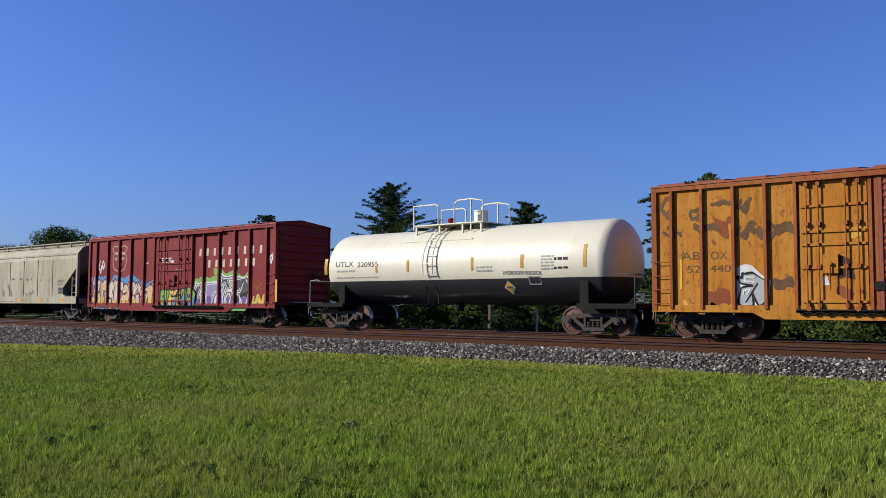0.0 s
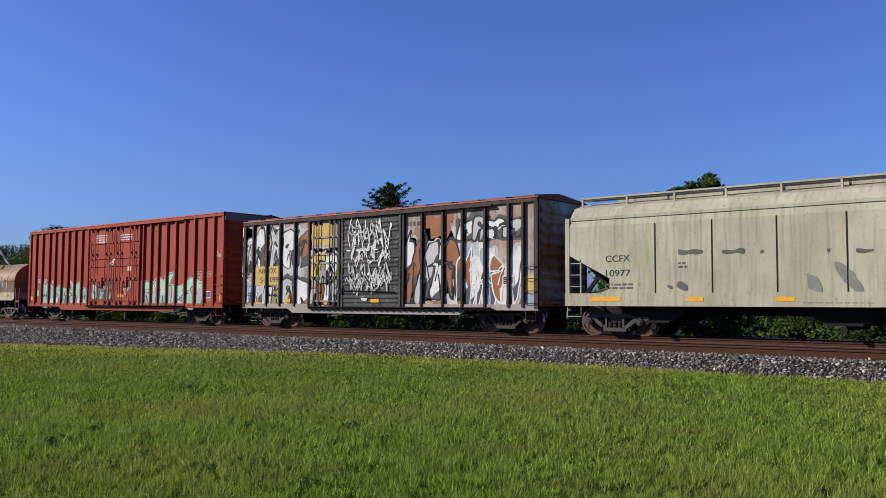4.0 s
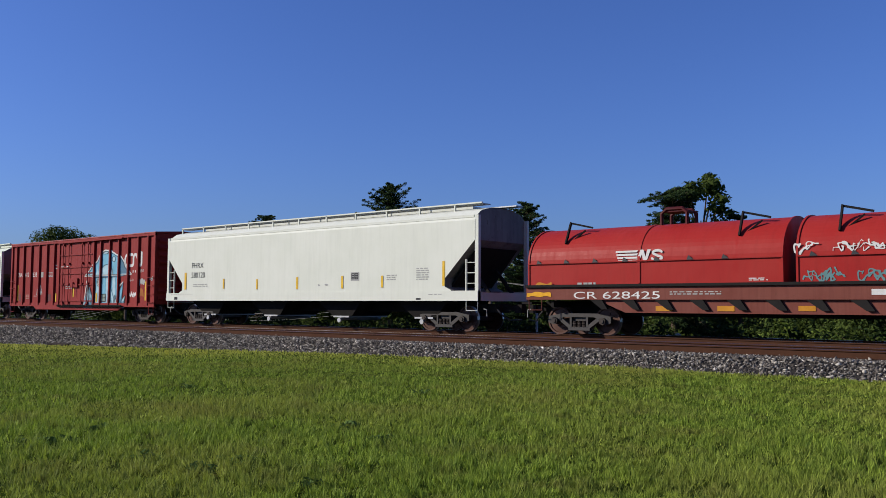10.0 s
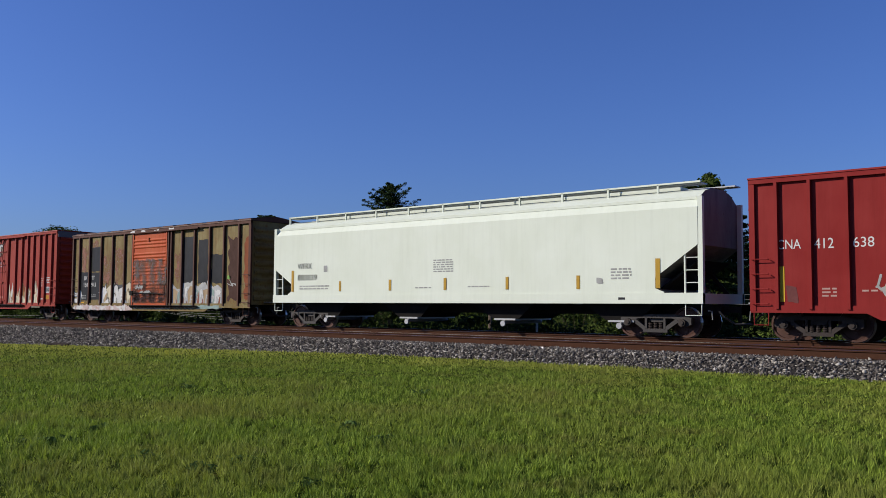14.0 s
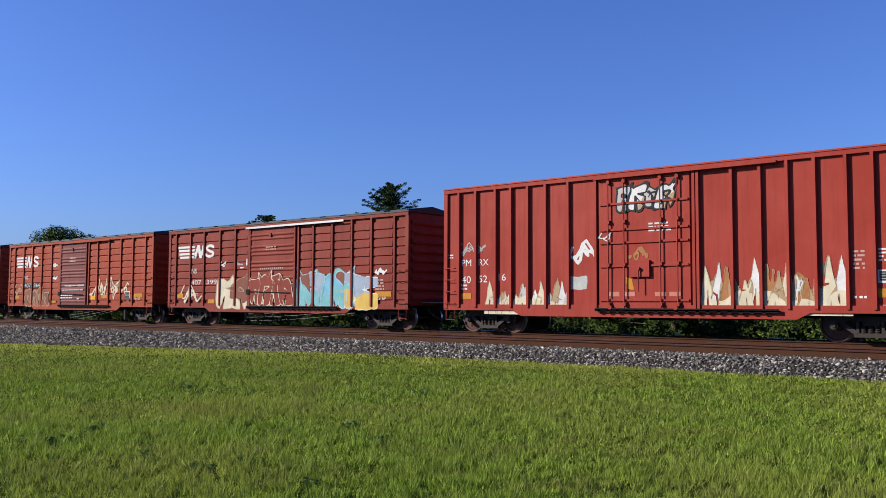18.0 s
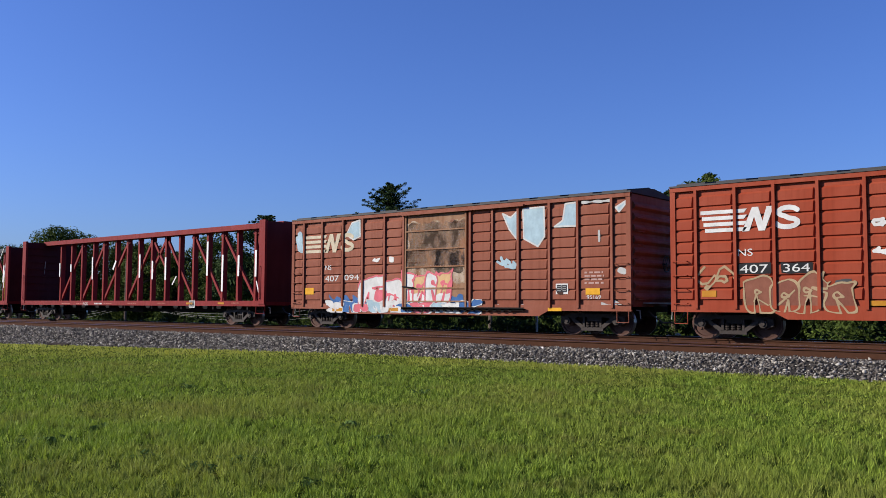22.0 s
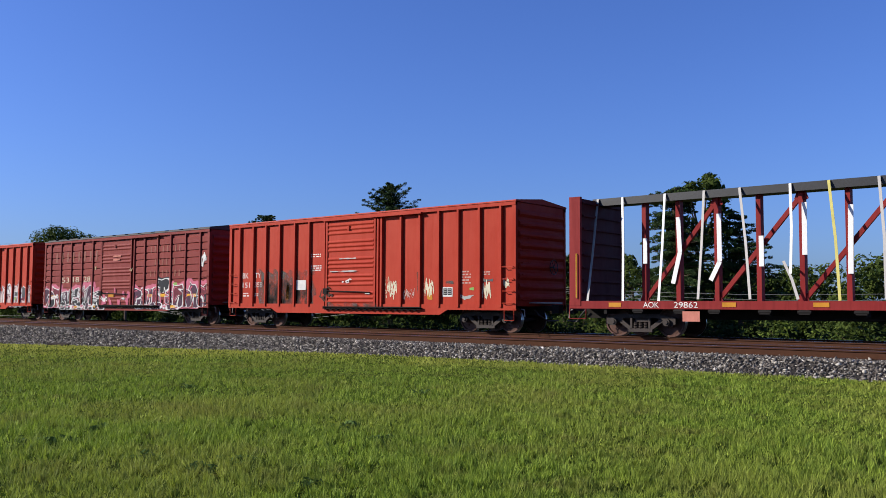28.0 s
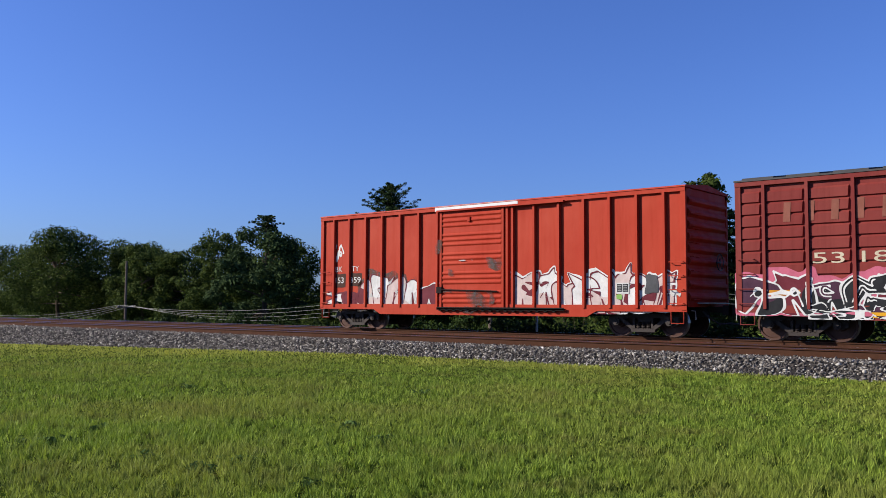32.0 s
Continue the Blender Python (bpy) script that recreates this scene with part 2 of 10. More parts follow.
def thing(name, label, category, m=None, group="", kind=""):
    ob = new(name)
    ob.empty_display_size = 0.3
    if m is not None:
        ob.matrix_basis = m
    return tagged(ob, label, category, group, kind)


# ---- the train's way ----
def gone(t):
    """Metres that the train has gone at t seconds, counted from 16 s; it slows down a little."""
    q = t - 16.0
    return 24.2 * (0.457283 * q - 0.00134729 * q * q + 1.1968e-6 * q ** 3)


MOVING, WHEELS = [], []
WHEEL_R = 0.457


def rail_car(name, label, category, u0, length):
    """A car whose rear end starts u0 along the train; its origin is at its middle on the rail top."""
    ob = thing(name, label, category, group="cars of the freight train")
    MOVING.append((ob, u0 + length / 2))
    return ob


# ---- ground, tracks ----
def lawn_z(x, y):
    z = -0.54 + 0.0165 * max(-42.0, min(0.0, x + 18.0))
    if y > 2.0:
        z = min(z, -0.6) - min(1.0, (y - 2.0) / 5.0) * 1.0
    return z


def build_ground():
    g = Geo()
    xs = [-3000, -1200, -500, -200, -120, -90, -75, -60] + [-52 + 4 * i for i in range(14)] + [8, 15, 30, 60, 120, 300, 1000, 3000]
    ys = [-3000, -800, -200, -80, -45, -32, -26, -22, -18, -14, -11, -9, -7.5, -6, 2, 4, 5.5, 7, 10, 20, 40, 90, 250, 900, 4000]
    for y in ys:
        for x in xs:
            g.v.append((x, y, lawn_z(x, y) + (0.03 * noise.noise((x * 0.3, y * 0.3, 0)) if abs(x) < 60 else 0)))
    w = len(xs)
    for j in range(len(ys) - 1):
        for i in range(w - 1):
            g.f.append((j * w + i, j * w + i + 1, (j + 1) * w + i + 1, (j + 1) * w + i))
            g.mi.append(0)
    tagged(part("ground", g, LAWN, None, smooth=True), "mown grass ground sloping gently towards the track", "ground", kind="structure")
    g = Geo()
    g.prism([(-6.15, -0.215), (2.1, -0.215), (4.2, -1.75), (-8.6, -1.62)], "x", -420, 90)
    tagged(part("ballast_bed", g, BALLAST_BED, None), "grey crushed stone bed under two tracks", "ballast", kind="structure")


RAIL_PROFILE = [(-0.07, -0.18), (0.07, -0.18), (0.07, -0.168), (0.012, -0.15), (0.010, -0.045), (0.036, -0.035), (0.036, -0.004),
                (0.028, 0.0), (-0.028, 0.0), (-0.036, -0.004), (-0.036, -0.035), (-0.010, -0.045), (-0.012, -0.15), (-0.07, -0.168)]


def build_tracks():
    for yc, kind in ((0.0, "used by the freight train"), (-4.45, "free of trains, nearer the lawn")):
        for s in (-1, 1):
            g = Geo()
            n = len(RAIL_PROFILE)
            for x in (-420.0, 90.0):
                for p, q in RAIL_PROFILE:
                    g.v.append((x, yc + s * 0.755 + p, q))
            for i in range(n):
                j = (i + 1) % n
                g.f.append((i, j, n + j, n + i))
                g.mi.append(1 if i in (6, 7, 8) else 0)
            g.f += [tuple(reversed(range(n))), tuple(range(n, 2 * n))]
            g.mi += [0, 0]
            tagged(part("rail", g, [RAIL_SIDE, RAIL_TOP], None), "rusty steel rail with a bright running top, " + kind, "rail", group="rails", kind="structure")
        g = Geo()
        for i in range(230):
            x = -105 + i * 0.5
            w = random.uniform(-0.02, 0.02)
            g.box(x - 0.115, x + 0.115, yc - 1.3 + w, yc + 1.3 + w, -0.36, -0.186 + random.uniform(-0.006, 0.003))
        tagged(part("wooden_ties", g, TIE, None), "dark creosoted wooden ties under the rails", "ties", kind="stuff")


def build_stones():
    rng = np.random.default_rng(7)
    base = np.array([(1, 0, 0), (-1, 0, 0), (0, 1, 0), (0, -1, 0), (0, 0, 1), (0, 0, -1)], float)
    faces = np.array([(0, 2, 4), (2, 1, 4), (1, 3, 4), (3, 0, 4), (2, 0, 5), (1, 2, 5), (3, 1, 5), (0, 3, 5)])

    def field(n, x0, x1, y0, y1, size):
        x = rng.uniform(x0, x1, n)
        y = rng.uniform(y0, y1, n)
        z = np.where(y < -6.15, -0.215 - (-6.15 - y) * 0.575, -0.215)
        s = rng.uniform(size * 0.6, size * 1.35, n)
        return x, y, z, s
    sets = [field(30000, -28, 2, -7.05, -5.2, 0.042), field(23000, -60, -28, -7.9, -5.2, 0.052), field(6000, -100, -60, -8.2, -5.2, 0.066),
            field(5000, -80, 3, -5.2, 2.1, 0.05)]
    x, y, z, s = (np.concatenate([q[i] for q in sets]) for i in range(4))
    n = len(x)
    v = (base[None] * rng.uniform(0.55, 1.2, (n, 6, 1)) + rng.uniform(-0.42, 0.42, (n, 6, 3))) * rng.uniform(0.5, 1.45, (n, 1, 3))
    a = rng.uniform(0, 2 * math.pi, n)
    b = rng.uniform(-0.9, 0.9, n)
    ca, sa, cb, sb = np.cos(a)[:, None], np.sin(a)[:, None], np.cos(b)[:, None], np.sin(b)[:, None]
    vx, vy, vz = v[..., 0], v[..., 1], v[..., 2]
    vy, vz = vy * cb - vz * sb, vy * sb + vz * cb
    vx, vy = vx * ca - vy * sa, vx * sa + vy * ca
    P = np.stack([vx, vy, vz * 0.8], -1) * s[:, None, None] + np.stack([x, y, z + 0.006], -1)[:, None, :]
    F = faces[None] + (np.arange(n) * 6)[:, None, None]
    tagged(part("ballast_stones", raw_mesh("ballast_stones", P.reshape(-1, 3), F.reshape(-1, 3)), STONE, None),
           "loose grey and pale crushed ballast stones", "ballast stones", kind="stuff")


def raw_mesh(name, verts, faces):
    me = bpy.data.meshes.new(name)
    k = faces.shape[1]
    me.vertices.add(len(verts))
    me.vertices.foreach_set("co", np.ascontiguousarray(verts, dtype=np.float32).ravel())
    me.loops.add(faces.size)
    me.loops.foreach_set("vertex_index", np.ascontiguousarray(faces, dtype=np.int32).ravel())
    me.polygons.add(len(faces))
    me.polygons.foreach_set("loop_start", np.arange(0, faces.size, k, dtype=np.int32))
    me.update(calc_edges=True)
    return me


def build_grass():
    """Short lawn blades in the stretch between the standpoint and the ballast."""
    rng = np.random.default_rng(11)
    out = []
    view, rest = (radians(39.7 - 33), radians(39.7 + 33)), (radians(39.7 + 33), radians(39.7 + 327))
    for r0, r1, n, h, w, turn in ((5.2, 8, 105000, 0.105, 0.0095, view), (8, 13, 150000, 0.095, 0.0120, view), (13, 22, 160000, 0.080, 0.017, view),
                                  (22, 46, 120000, 0.070, 0.034, view), (0.0, 5.2, 30000, 0.08, 0.02, (0, 2 * math.pi)), (5.2, 24, 90000, 0.08, 0.05, rest)):
        r = np.sqrt(rng.uniform(r0 * r0, r1 * r1, n))
        r = np.maximum(min(5.2, r0), r * (1 + rng.normal(0, 0.10, n)))
        a = rng.uniform(turn[0], turn[1], n)
        x, y = -np.sin(a) * r, -25.8 + np.cos(a) * r
        # blades gather into tufts
        cell = 0.10 if r1 < 14 else 0.13
        cx, cy = np.floor(x / cell), np.floor(y / cell)
        h1 = np.modf(np.abs(np.sin(cx * 12.9898 + cy * 78.233) * 43758.5453))[0]
        h2 = np.modf(np.abs(np.sin(cx * 39.346 + cy * 11.135) * 24634.634))[0]
        h3 = np.modf(np.abs(np.sin(cx * 73.156 + cy * 52.235) * 13758.331))[0]
        pull = 0.62 * rng.uniform(0.2, 1, n)
        x = x + ((cx + 0.2 + 0.6 * h2) * cell - x) * pull
        y = y + ((cy + 0.2 + 0.6 * h3) * cell - y) * pull
        z = -0.54 + 0.0165 * np.clip(x + 18, -42, 0)
        toe = -6.15 - (-0.215 - z) / 0.575
        keep = (y < toe + rng.normal(-0.05, 0.10, n)) & (rng.uniform(0, 1, n) < 0.22 + 1.05 * h1)
        broad = 0.5 + 0.5 * np.sin(x * 1.1 + 1.7 * np.sin(y * 0.9)) * np.sin(y * 1.7 + x * 0.6)
        hh = h * rng.uniform(0.5, 1.15, n) * (0.55 + 0.5 * broad) * (0.42 + 1.05 * h1)
        f = rng.uniform(0, 2 * math.pi, n)
        lean = (rng.normal(0, 0.34, (n, 2)) + 0.55 * np.stack([h2 - 0.5, h3 - 0.5], -1)) * hh[:, None]
        dx, dy = np.cos(f) * w * 0.5, np.sin(f) * w * 0.5
        tri = np.stack([np.stack([x - dx, y - dy, z], -1), np.stack([x + dx, y + dy, z], -1),
                        np.stack([x + lean[:, 0], y + lean[:, 1], z + hh], -1)], 1)
        out.append(tri[keep])
    P = np.concatenate(out).reshape(-1, 3)
    F = np.arange(len(P)).reshape(-1, 3)
    tagged(part("lawn_grass", raw_mesh("lawn_grass", P, F), BLADE, None), "short green mown grass with paler dry patches", "grass", kind="stuff")


# ---- trees and plants ----
def leaf_mesh(name, centres, radii, per, size, rng, flat=1.0, loose=0.55, slim=0.5):
    """Leaf quads scattered round clump centres, most of them facing away from their clump's middle."""
    n = len(centres) * per
    c = np.repeat(centres, per, 0)
    r = np.repeat(radii, per)
    d = rng.normal(0, 1, (n, 3))
    d /= np.linalg.norm(d, axis=1)[:, None]
    p = c + d * (r * rng.uniform(0.35, 1.0, n) ** 0.6)[:, None] * np.array([1, 1, flat])
    face = d * np.array([1, 1, 1 / max(0.35, flat)]) + rng.normal(0, loose, (n, 3)) + np.array([0, 0, 0.25])
    face /= np.linalg.norm(face, axis=1)[:, None]
    u = np.cross(face, rng.normal(0, 1, (n, 3)))
    u /= np.linalg.norm(u, axis=1)[:, None] + 1e-9
    w = np.cross(face, u)
    s = size * rng.uniform(0.5, 1.4, n)[:, None]
    q = np.stack([p - u * s - w * s * 0.15, p + w * s * slim, p + u * s + w * s * 0.1, p - w * s * slim], 1)
    return raw_mesh(name, q.reshape(-1, 3), np.arange(n * 4).reshape(-1, 4))


def broad_tree(x, y, height, spread, seed, label="", leaf=None, per=85, size=0.24, low=0.12):
    rng = np.random.default_rng(seed)
    rnd = random.Random(seed)
    z0 = lawn_z(x, y) - 0.1
    t = thing("tree", label or "broad-leaved tree with a dense dark green crown behind the track", "tree", pose(x, y, z0), group="trees behind the track")
    g = Geo()
    lean = [0, 0]
    pts = [(0, 0, 0)]
    for k in range(1, 7):
        lean = [lean[0] + rnd.uniform(-0.2, 0.2), lean[1] + rnd.uniform(-0.2, 0.2)]
        pts.append((lean[0], lean[1], height * 0.12 * k))
    for i, (p, q) in enumerate(zip(pts, pts[1:])):
        g.rod(p, q, height * 0.024 * (1 - i / 7), 8, height * 0.024 * (1 - (i + 1) / 7))
    n = int(46 + spread * 7)
    cs = []
    lobes = [(rnd.uniform(0, 6.28), rnd.uniform(0.2, 0.7)) for _ in range(5)]
    for k in range(n):
        a = rnd.uniform(0, 2 * math.pi)
        v = rnd.uniform(low, 0.97)
        env = math.sin(math.pi * min(1, (v - low * 0.4) / (1.04 - low * 0.4)) ** 0.8) ** 0.6
        env *= 0.82 + 0.3 * max(math.cos(a - la) * lw for la, lw in lobes)
        r = spread * env * rnd.uniform(0.55, 1.0)
        cs.append((math.cos(a) * r, math.sin(a) * r, height * v))
        if k % 4 == 0:
            h = pts[min(6, 2 + int(v * 4))]
            g.rod(h, cs[-1], height * 0.008, 5, height * 0.002)
    part("trunk", g, BARK, t)
    cs = np.array(cs)
    rad = rng.uniform(0.6, 1.15, n) * spread * 0.27
    part("crown", leaf_mesh("crown", cs, rad, per, size, rng, 0.75), leaf or LEAF_OAK, t)
    return t


def cedar_tree(x, y, height, spread, seed, label="", base=0.15, top_flat=0.0, droop=0.06, tiers=17, rise=0.22, fullness=1.0):
    """A cedar: many limbs that leave the trunk upwards and level out, each carrying flat sprays on side twigs."""
    rng = np.random.default_rng(seed)
    rnd = random.Random(seed)
    z0 = lawn_z(x, y) - 0.1
    t = thing("cedar", label or "dark conifer with layered spreading branches behind the track", "tree", pose(x, y, z0), group="trees behind the track")
    g = Geo()
    g.rod((0, 0, 0), (0.1, 0.05, height * 0.97), height * 0.022, 8, 0.03)
    cs, rr = [], []
    lop = [rnd.uniform(0, 6.28) for _ in range(3)]
    for k in range(tiers):
        v = base + (0.985 - base) * (k / (tiers - 1)) ** 0.9
        reach = spread * ((1 - v) / (1 - base)) ** 0.62 + 0.30 + top_flat * spread * math.exp(-((v - 0.93) / 0.05) ** 2)
        for b in range(rnd.randint(6, 9)):
            a = rnd.uniform(0, 2 * math.pi)
            r = reach * rnd.uniform(0.45, 1.0) * (0.86 + 0.16 * math.sin(2 * a + lop[0]) + 0.12 * math.sin(a + lop[1] + 5 * v))
            zb = height * v + rnd.uniform(-0.2, 0.2)
            lift = r * (rise * (0.45 + 0.75 * v) + rnd.uniform(-droop, droop))
            p0, p1 = Vector((0, 0, zb - lift * 0.55)), Vector((math.cos(a) * r, math.sin(a) * r, zb + lift * 0.45))
            g.rod(p0, p1, 0.05, 4, 0.012)
            m = max(3, int(r / 0.36))
            side = Vector((-math.sin(a), math.cos(a), 0))
            for i in range(m):
                f = (i + 1) / m
                c = p0.lerp(p1, f) + Vector((0, 0, 0.10 * r * math.sin(math.pi * f)))
                fan = 0.42 * math.sin(math.pi * min(1, 0.15 + f * 0.8)) * min(1.0, r / 2)
                for q in (-1, 0, 1):
                    e = c + side * (q * fan * rnd.uniform(0.6, 1.1))
                    cs.append((e.x, e.y, e.z - abs(q) * 0.06 + rnd.uniform(-0.05, 0.05)))
                    rr.append((0.17 + 0.16 * (1 - f)) * fullness)
    part("trunk", g, BARK, t)
    part("crown", leaf_mesh("crown", np.array(cs), np.array(rr), 26, 0.085, rng, 0.32, 0.8, 0.31), LEAF_CEDAR, t)
    return t


def bush(x, y, height, spread, seed, leaf=None, label=""):
    rng = np.random.default_rng(seed)
    t = thing("bush", label or "leafy green bush on the slope behind the track", "bush", pose(x, y, lawn_z(x, y) - 0.05), group="bushes behind the track")
    n = int(10 + spread * 6)
    a = rng.uniform(0, 2 * math.pi, n)
    r = spread * np.sqrt(rng.uniform(0, 1, n))
    z = height * rng.uniform(0.1, 0.9, n) * (1 - 0.5 * r / spread)
    cs = np.stack([np.cos(a) * r, np.sin(a) * r, z], -1)
    g = Geo()
    for c in cs[::2]:
        g.rod((c[0] * 0.2, c[1] * 0.2, 0), tuple(c), 0.025, 4, 0.008)
    part("stems", g, BARK, t)
    part("foliage", leaf_mesh("foliage", cs, rng.uniform(0.3, 0.55, n) * (0.5 + 0.5 * height / 1.6), 60, 0.10, rng, 0.8), leaf or LEAF_BUSH, t)
    return t


def build_trees():
    cedar_tree(-52.4, 30, 13.7, 8.6, 3, "tall dark cedar with layered branches rising above the train", base=0.18, tiers=30, rise=0.46, droop=0.24, fullness=1.05)
    cedar_tree(-42.1, 36, 11.75, 6.0, 4, "pointed cedar beside the tall one", base=0.12, tiers=26, rise=0.40, droop=0.20, fullness=1.05)
    cedar_tree(-26.0, 30, 10.7, 5.4, 5, "broad cedar with level branches beside a leafy tree", top_flat=0.30, tiers=26, rise=0.06)
    broad_tree(-25.0, 32.5, 12.1, 2.6, 6, "tall leafy tree with an open uneven top", per=60, low=0.40, size=0.2)
    cedar_tree(-22.6, 33, 8.9, 4.6, 25, "broad cedar with level branches beside a leafy tree", tiers=14)
    # the wood seen behind the last car
    broad_tree(-119, 34, 13.5, 7.8, 7, "large leafy tree with a rounded lit crown", per=323, size=0.17)
    broad_tree(-150, 42, 12.8, 7.5, 8, per=255, size=0.17)
    broad_tree(-134, 40, 11.8, 6.5, 26, per=255, size=0.17)
    broad_tree(-121, 43, 12.2, 6.5, 9, per=255, size=0.17)
    broad_tree(-115, 44, 11.6, 6.5, 21, per=255, size=0.17)
    broad_tree(-110, 42, 11.4, 5.5, 10, per=255, size=0.17)
    broad_tree(-98, 40, 9.8, 5.2, 27, per=238, size=0.17)
    broad_tree(-104, 38, 9.8, 5.0, 28, per=238, size=0.17)
    broad_tree(-85, 36, 11.5, 4.6, 13, per=255, size=0.16)
    broad_tree(-78, 40, 10.4, 5.0, 29, per=238, size=0.16)
    broad_tree(-70.9, 31, 11.2, 5.2, 14, "wide dark evergreen with a domed dense crown", LEAF_CEDAR, per=238, size=0.19, low=0.03)
    cedar_tree(-71.3, 31.5, 12.4, 1.9, 12, "slim cedar with a flat tuft at its top", base=0.88, top_flat=0.6, tiers=5, fullness=0.6)
    broad_tree(-62, 37, 8.2, 4.6, 15, per=140, size=0.2)
    broad_tree(-38.4, 36, 7.0, 2.6, 22, "low leafy tree between two cedars", per=150, size=0.15, low=0.05)
    rnd = random.Random(5)
    for i in range(32):
        x = -168 + i * 5.6 + rnd.uniform(-1.2, 1.2)
        broad_tree(x, 48 + rnd.uniform(-3, 5), rnd.uniform(6.2, 7.8) - (1.4 if x > -31 else 0.0), 4.2, 30 + i, "low broad-leaved tree in the wood behind the track", per=120, size=0.19, low=0.05)
    for i in range(14):
        bush(-112 + i * 3.9 + rnd.uniform(-1.2, 1.2), rnd.uniform(14, 26), rnd.uniform(1.2, 2.1), rnd.uniform(1.2, 2.2), 60 + i)
    for i in range(34):
        bush(-62 + i * 2.1 + rnd.uniform(-0.7, 0.7), rnd.uniform(4.4, 5.2), rnd.uniform(1.9, 2.5), rnd.uniform(1.0, 1.5), 80 + i)
    for x, y, hh, sp, k in ((-78, 12.6, 2.7, 1.7, 201), (-74, 12.7, 3.0, 1.9, 202), (-70.5, 12.2, 2.6, 1.6, 203), (-59.5, 11.3, 2.6, 0.9, 204), (-53.6, 11.3, 2.7, 0.9, 205), (-14.0, 16, 2.5, 2.0, 208)):
        bush(x, y, hh, sp, k, LEAF_LIT, "sunlit yellow-green bush in front of the dark wood")
    for i in range(28):
        x = -165 + i * 6.4 + rnd.uniform(-1.5, 1.5)
        bush(x, rnd.uniform(20, 29), rnd.uniform(2.4, 3.8), rnd.uniform(2.4, 3.4), 120 + i, LEAF_OAK, "tall dark green undergrowth below the trees")


def build_poles():
    poles = []
    for x, zc, top in ((-61.0, 0.80, 4.2), (-26.6, 2.15, 3.0), (8.0, 2.4, 3.0), (-96.0, 0.6, 4.0)):
        y = 10.0
        p = thing("telegraph_pole", "weathered wooden telegraph pole with a low cross-arm", "pole", pose(x, y, 0), group="telegraph poles")
        part("post", Geo().rod((0, 0, lawn_z(x, y) - 0.3), (0, 0, top), 0.11, 8, 0.08), POLE, p)
        arm = part("cross_arm", Geo().box(-0.07, 0.07, -0.75, 0.75, zc - 0.16, zc - 0.06), POLE, p)
        for k in range(4):
            part("insulator", Geo().rod((0, -0.6 + 0.4 * k, zc - 0.06), (0, -0.6 + 0.4 * k, zc + 0.04), 0.03, 6), GALV, arm)
        poles.append((x, y, zc))
    poles.sort()
    for (xa, ya, za), (xb, yb, zb) in zip(poles, poles[1:]):
        for k in range(4):
            y = ya - 0.6 + 0.4 * k
            g = Geo()
            pts = []
            for i in range(17):
                f = i / 16
                pts.append((xa + (xb - xa) * f, y, za + (zb - za) * f - 4 * f * (1 - f) * (0.9 + 0.22 * k) + 0.04))
            g.tube(pts, 0.010, 5)
            tagged(part("telegraph_wire", g, WIRE, None), "slack old line wire hanging between the poles", "wire", group="telegraph wires")


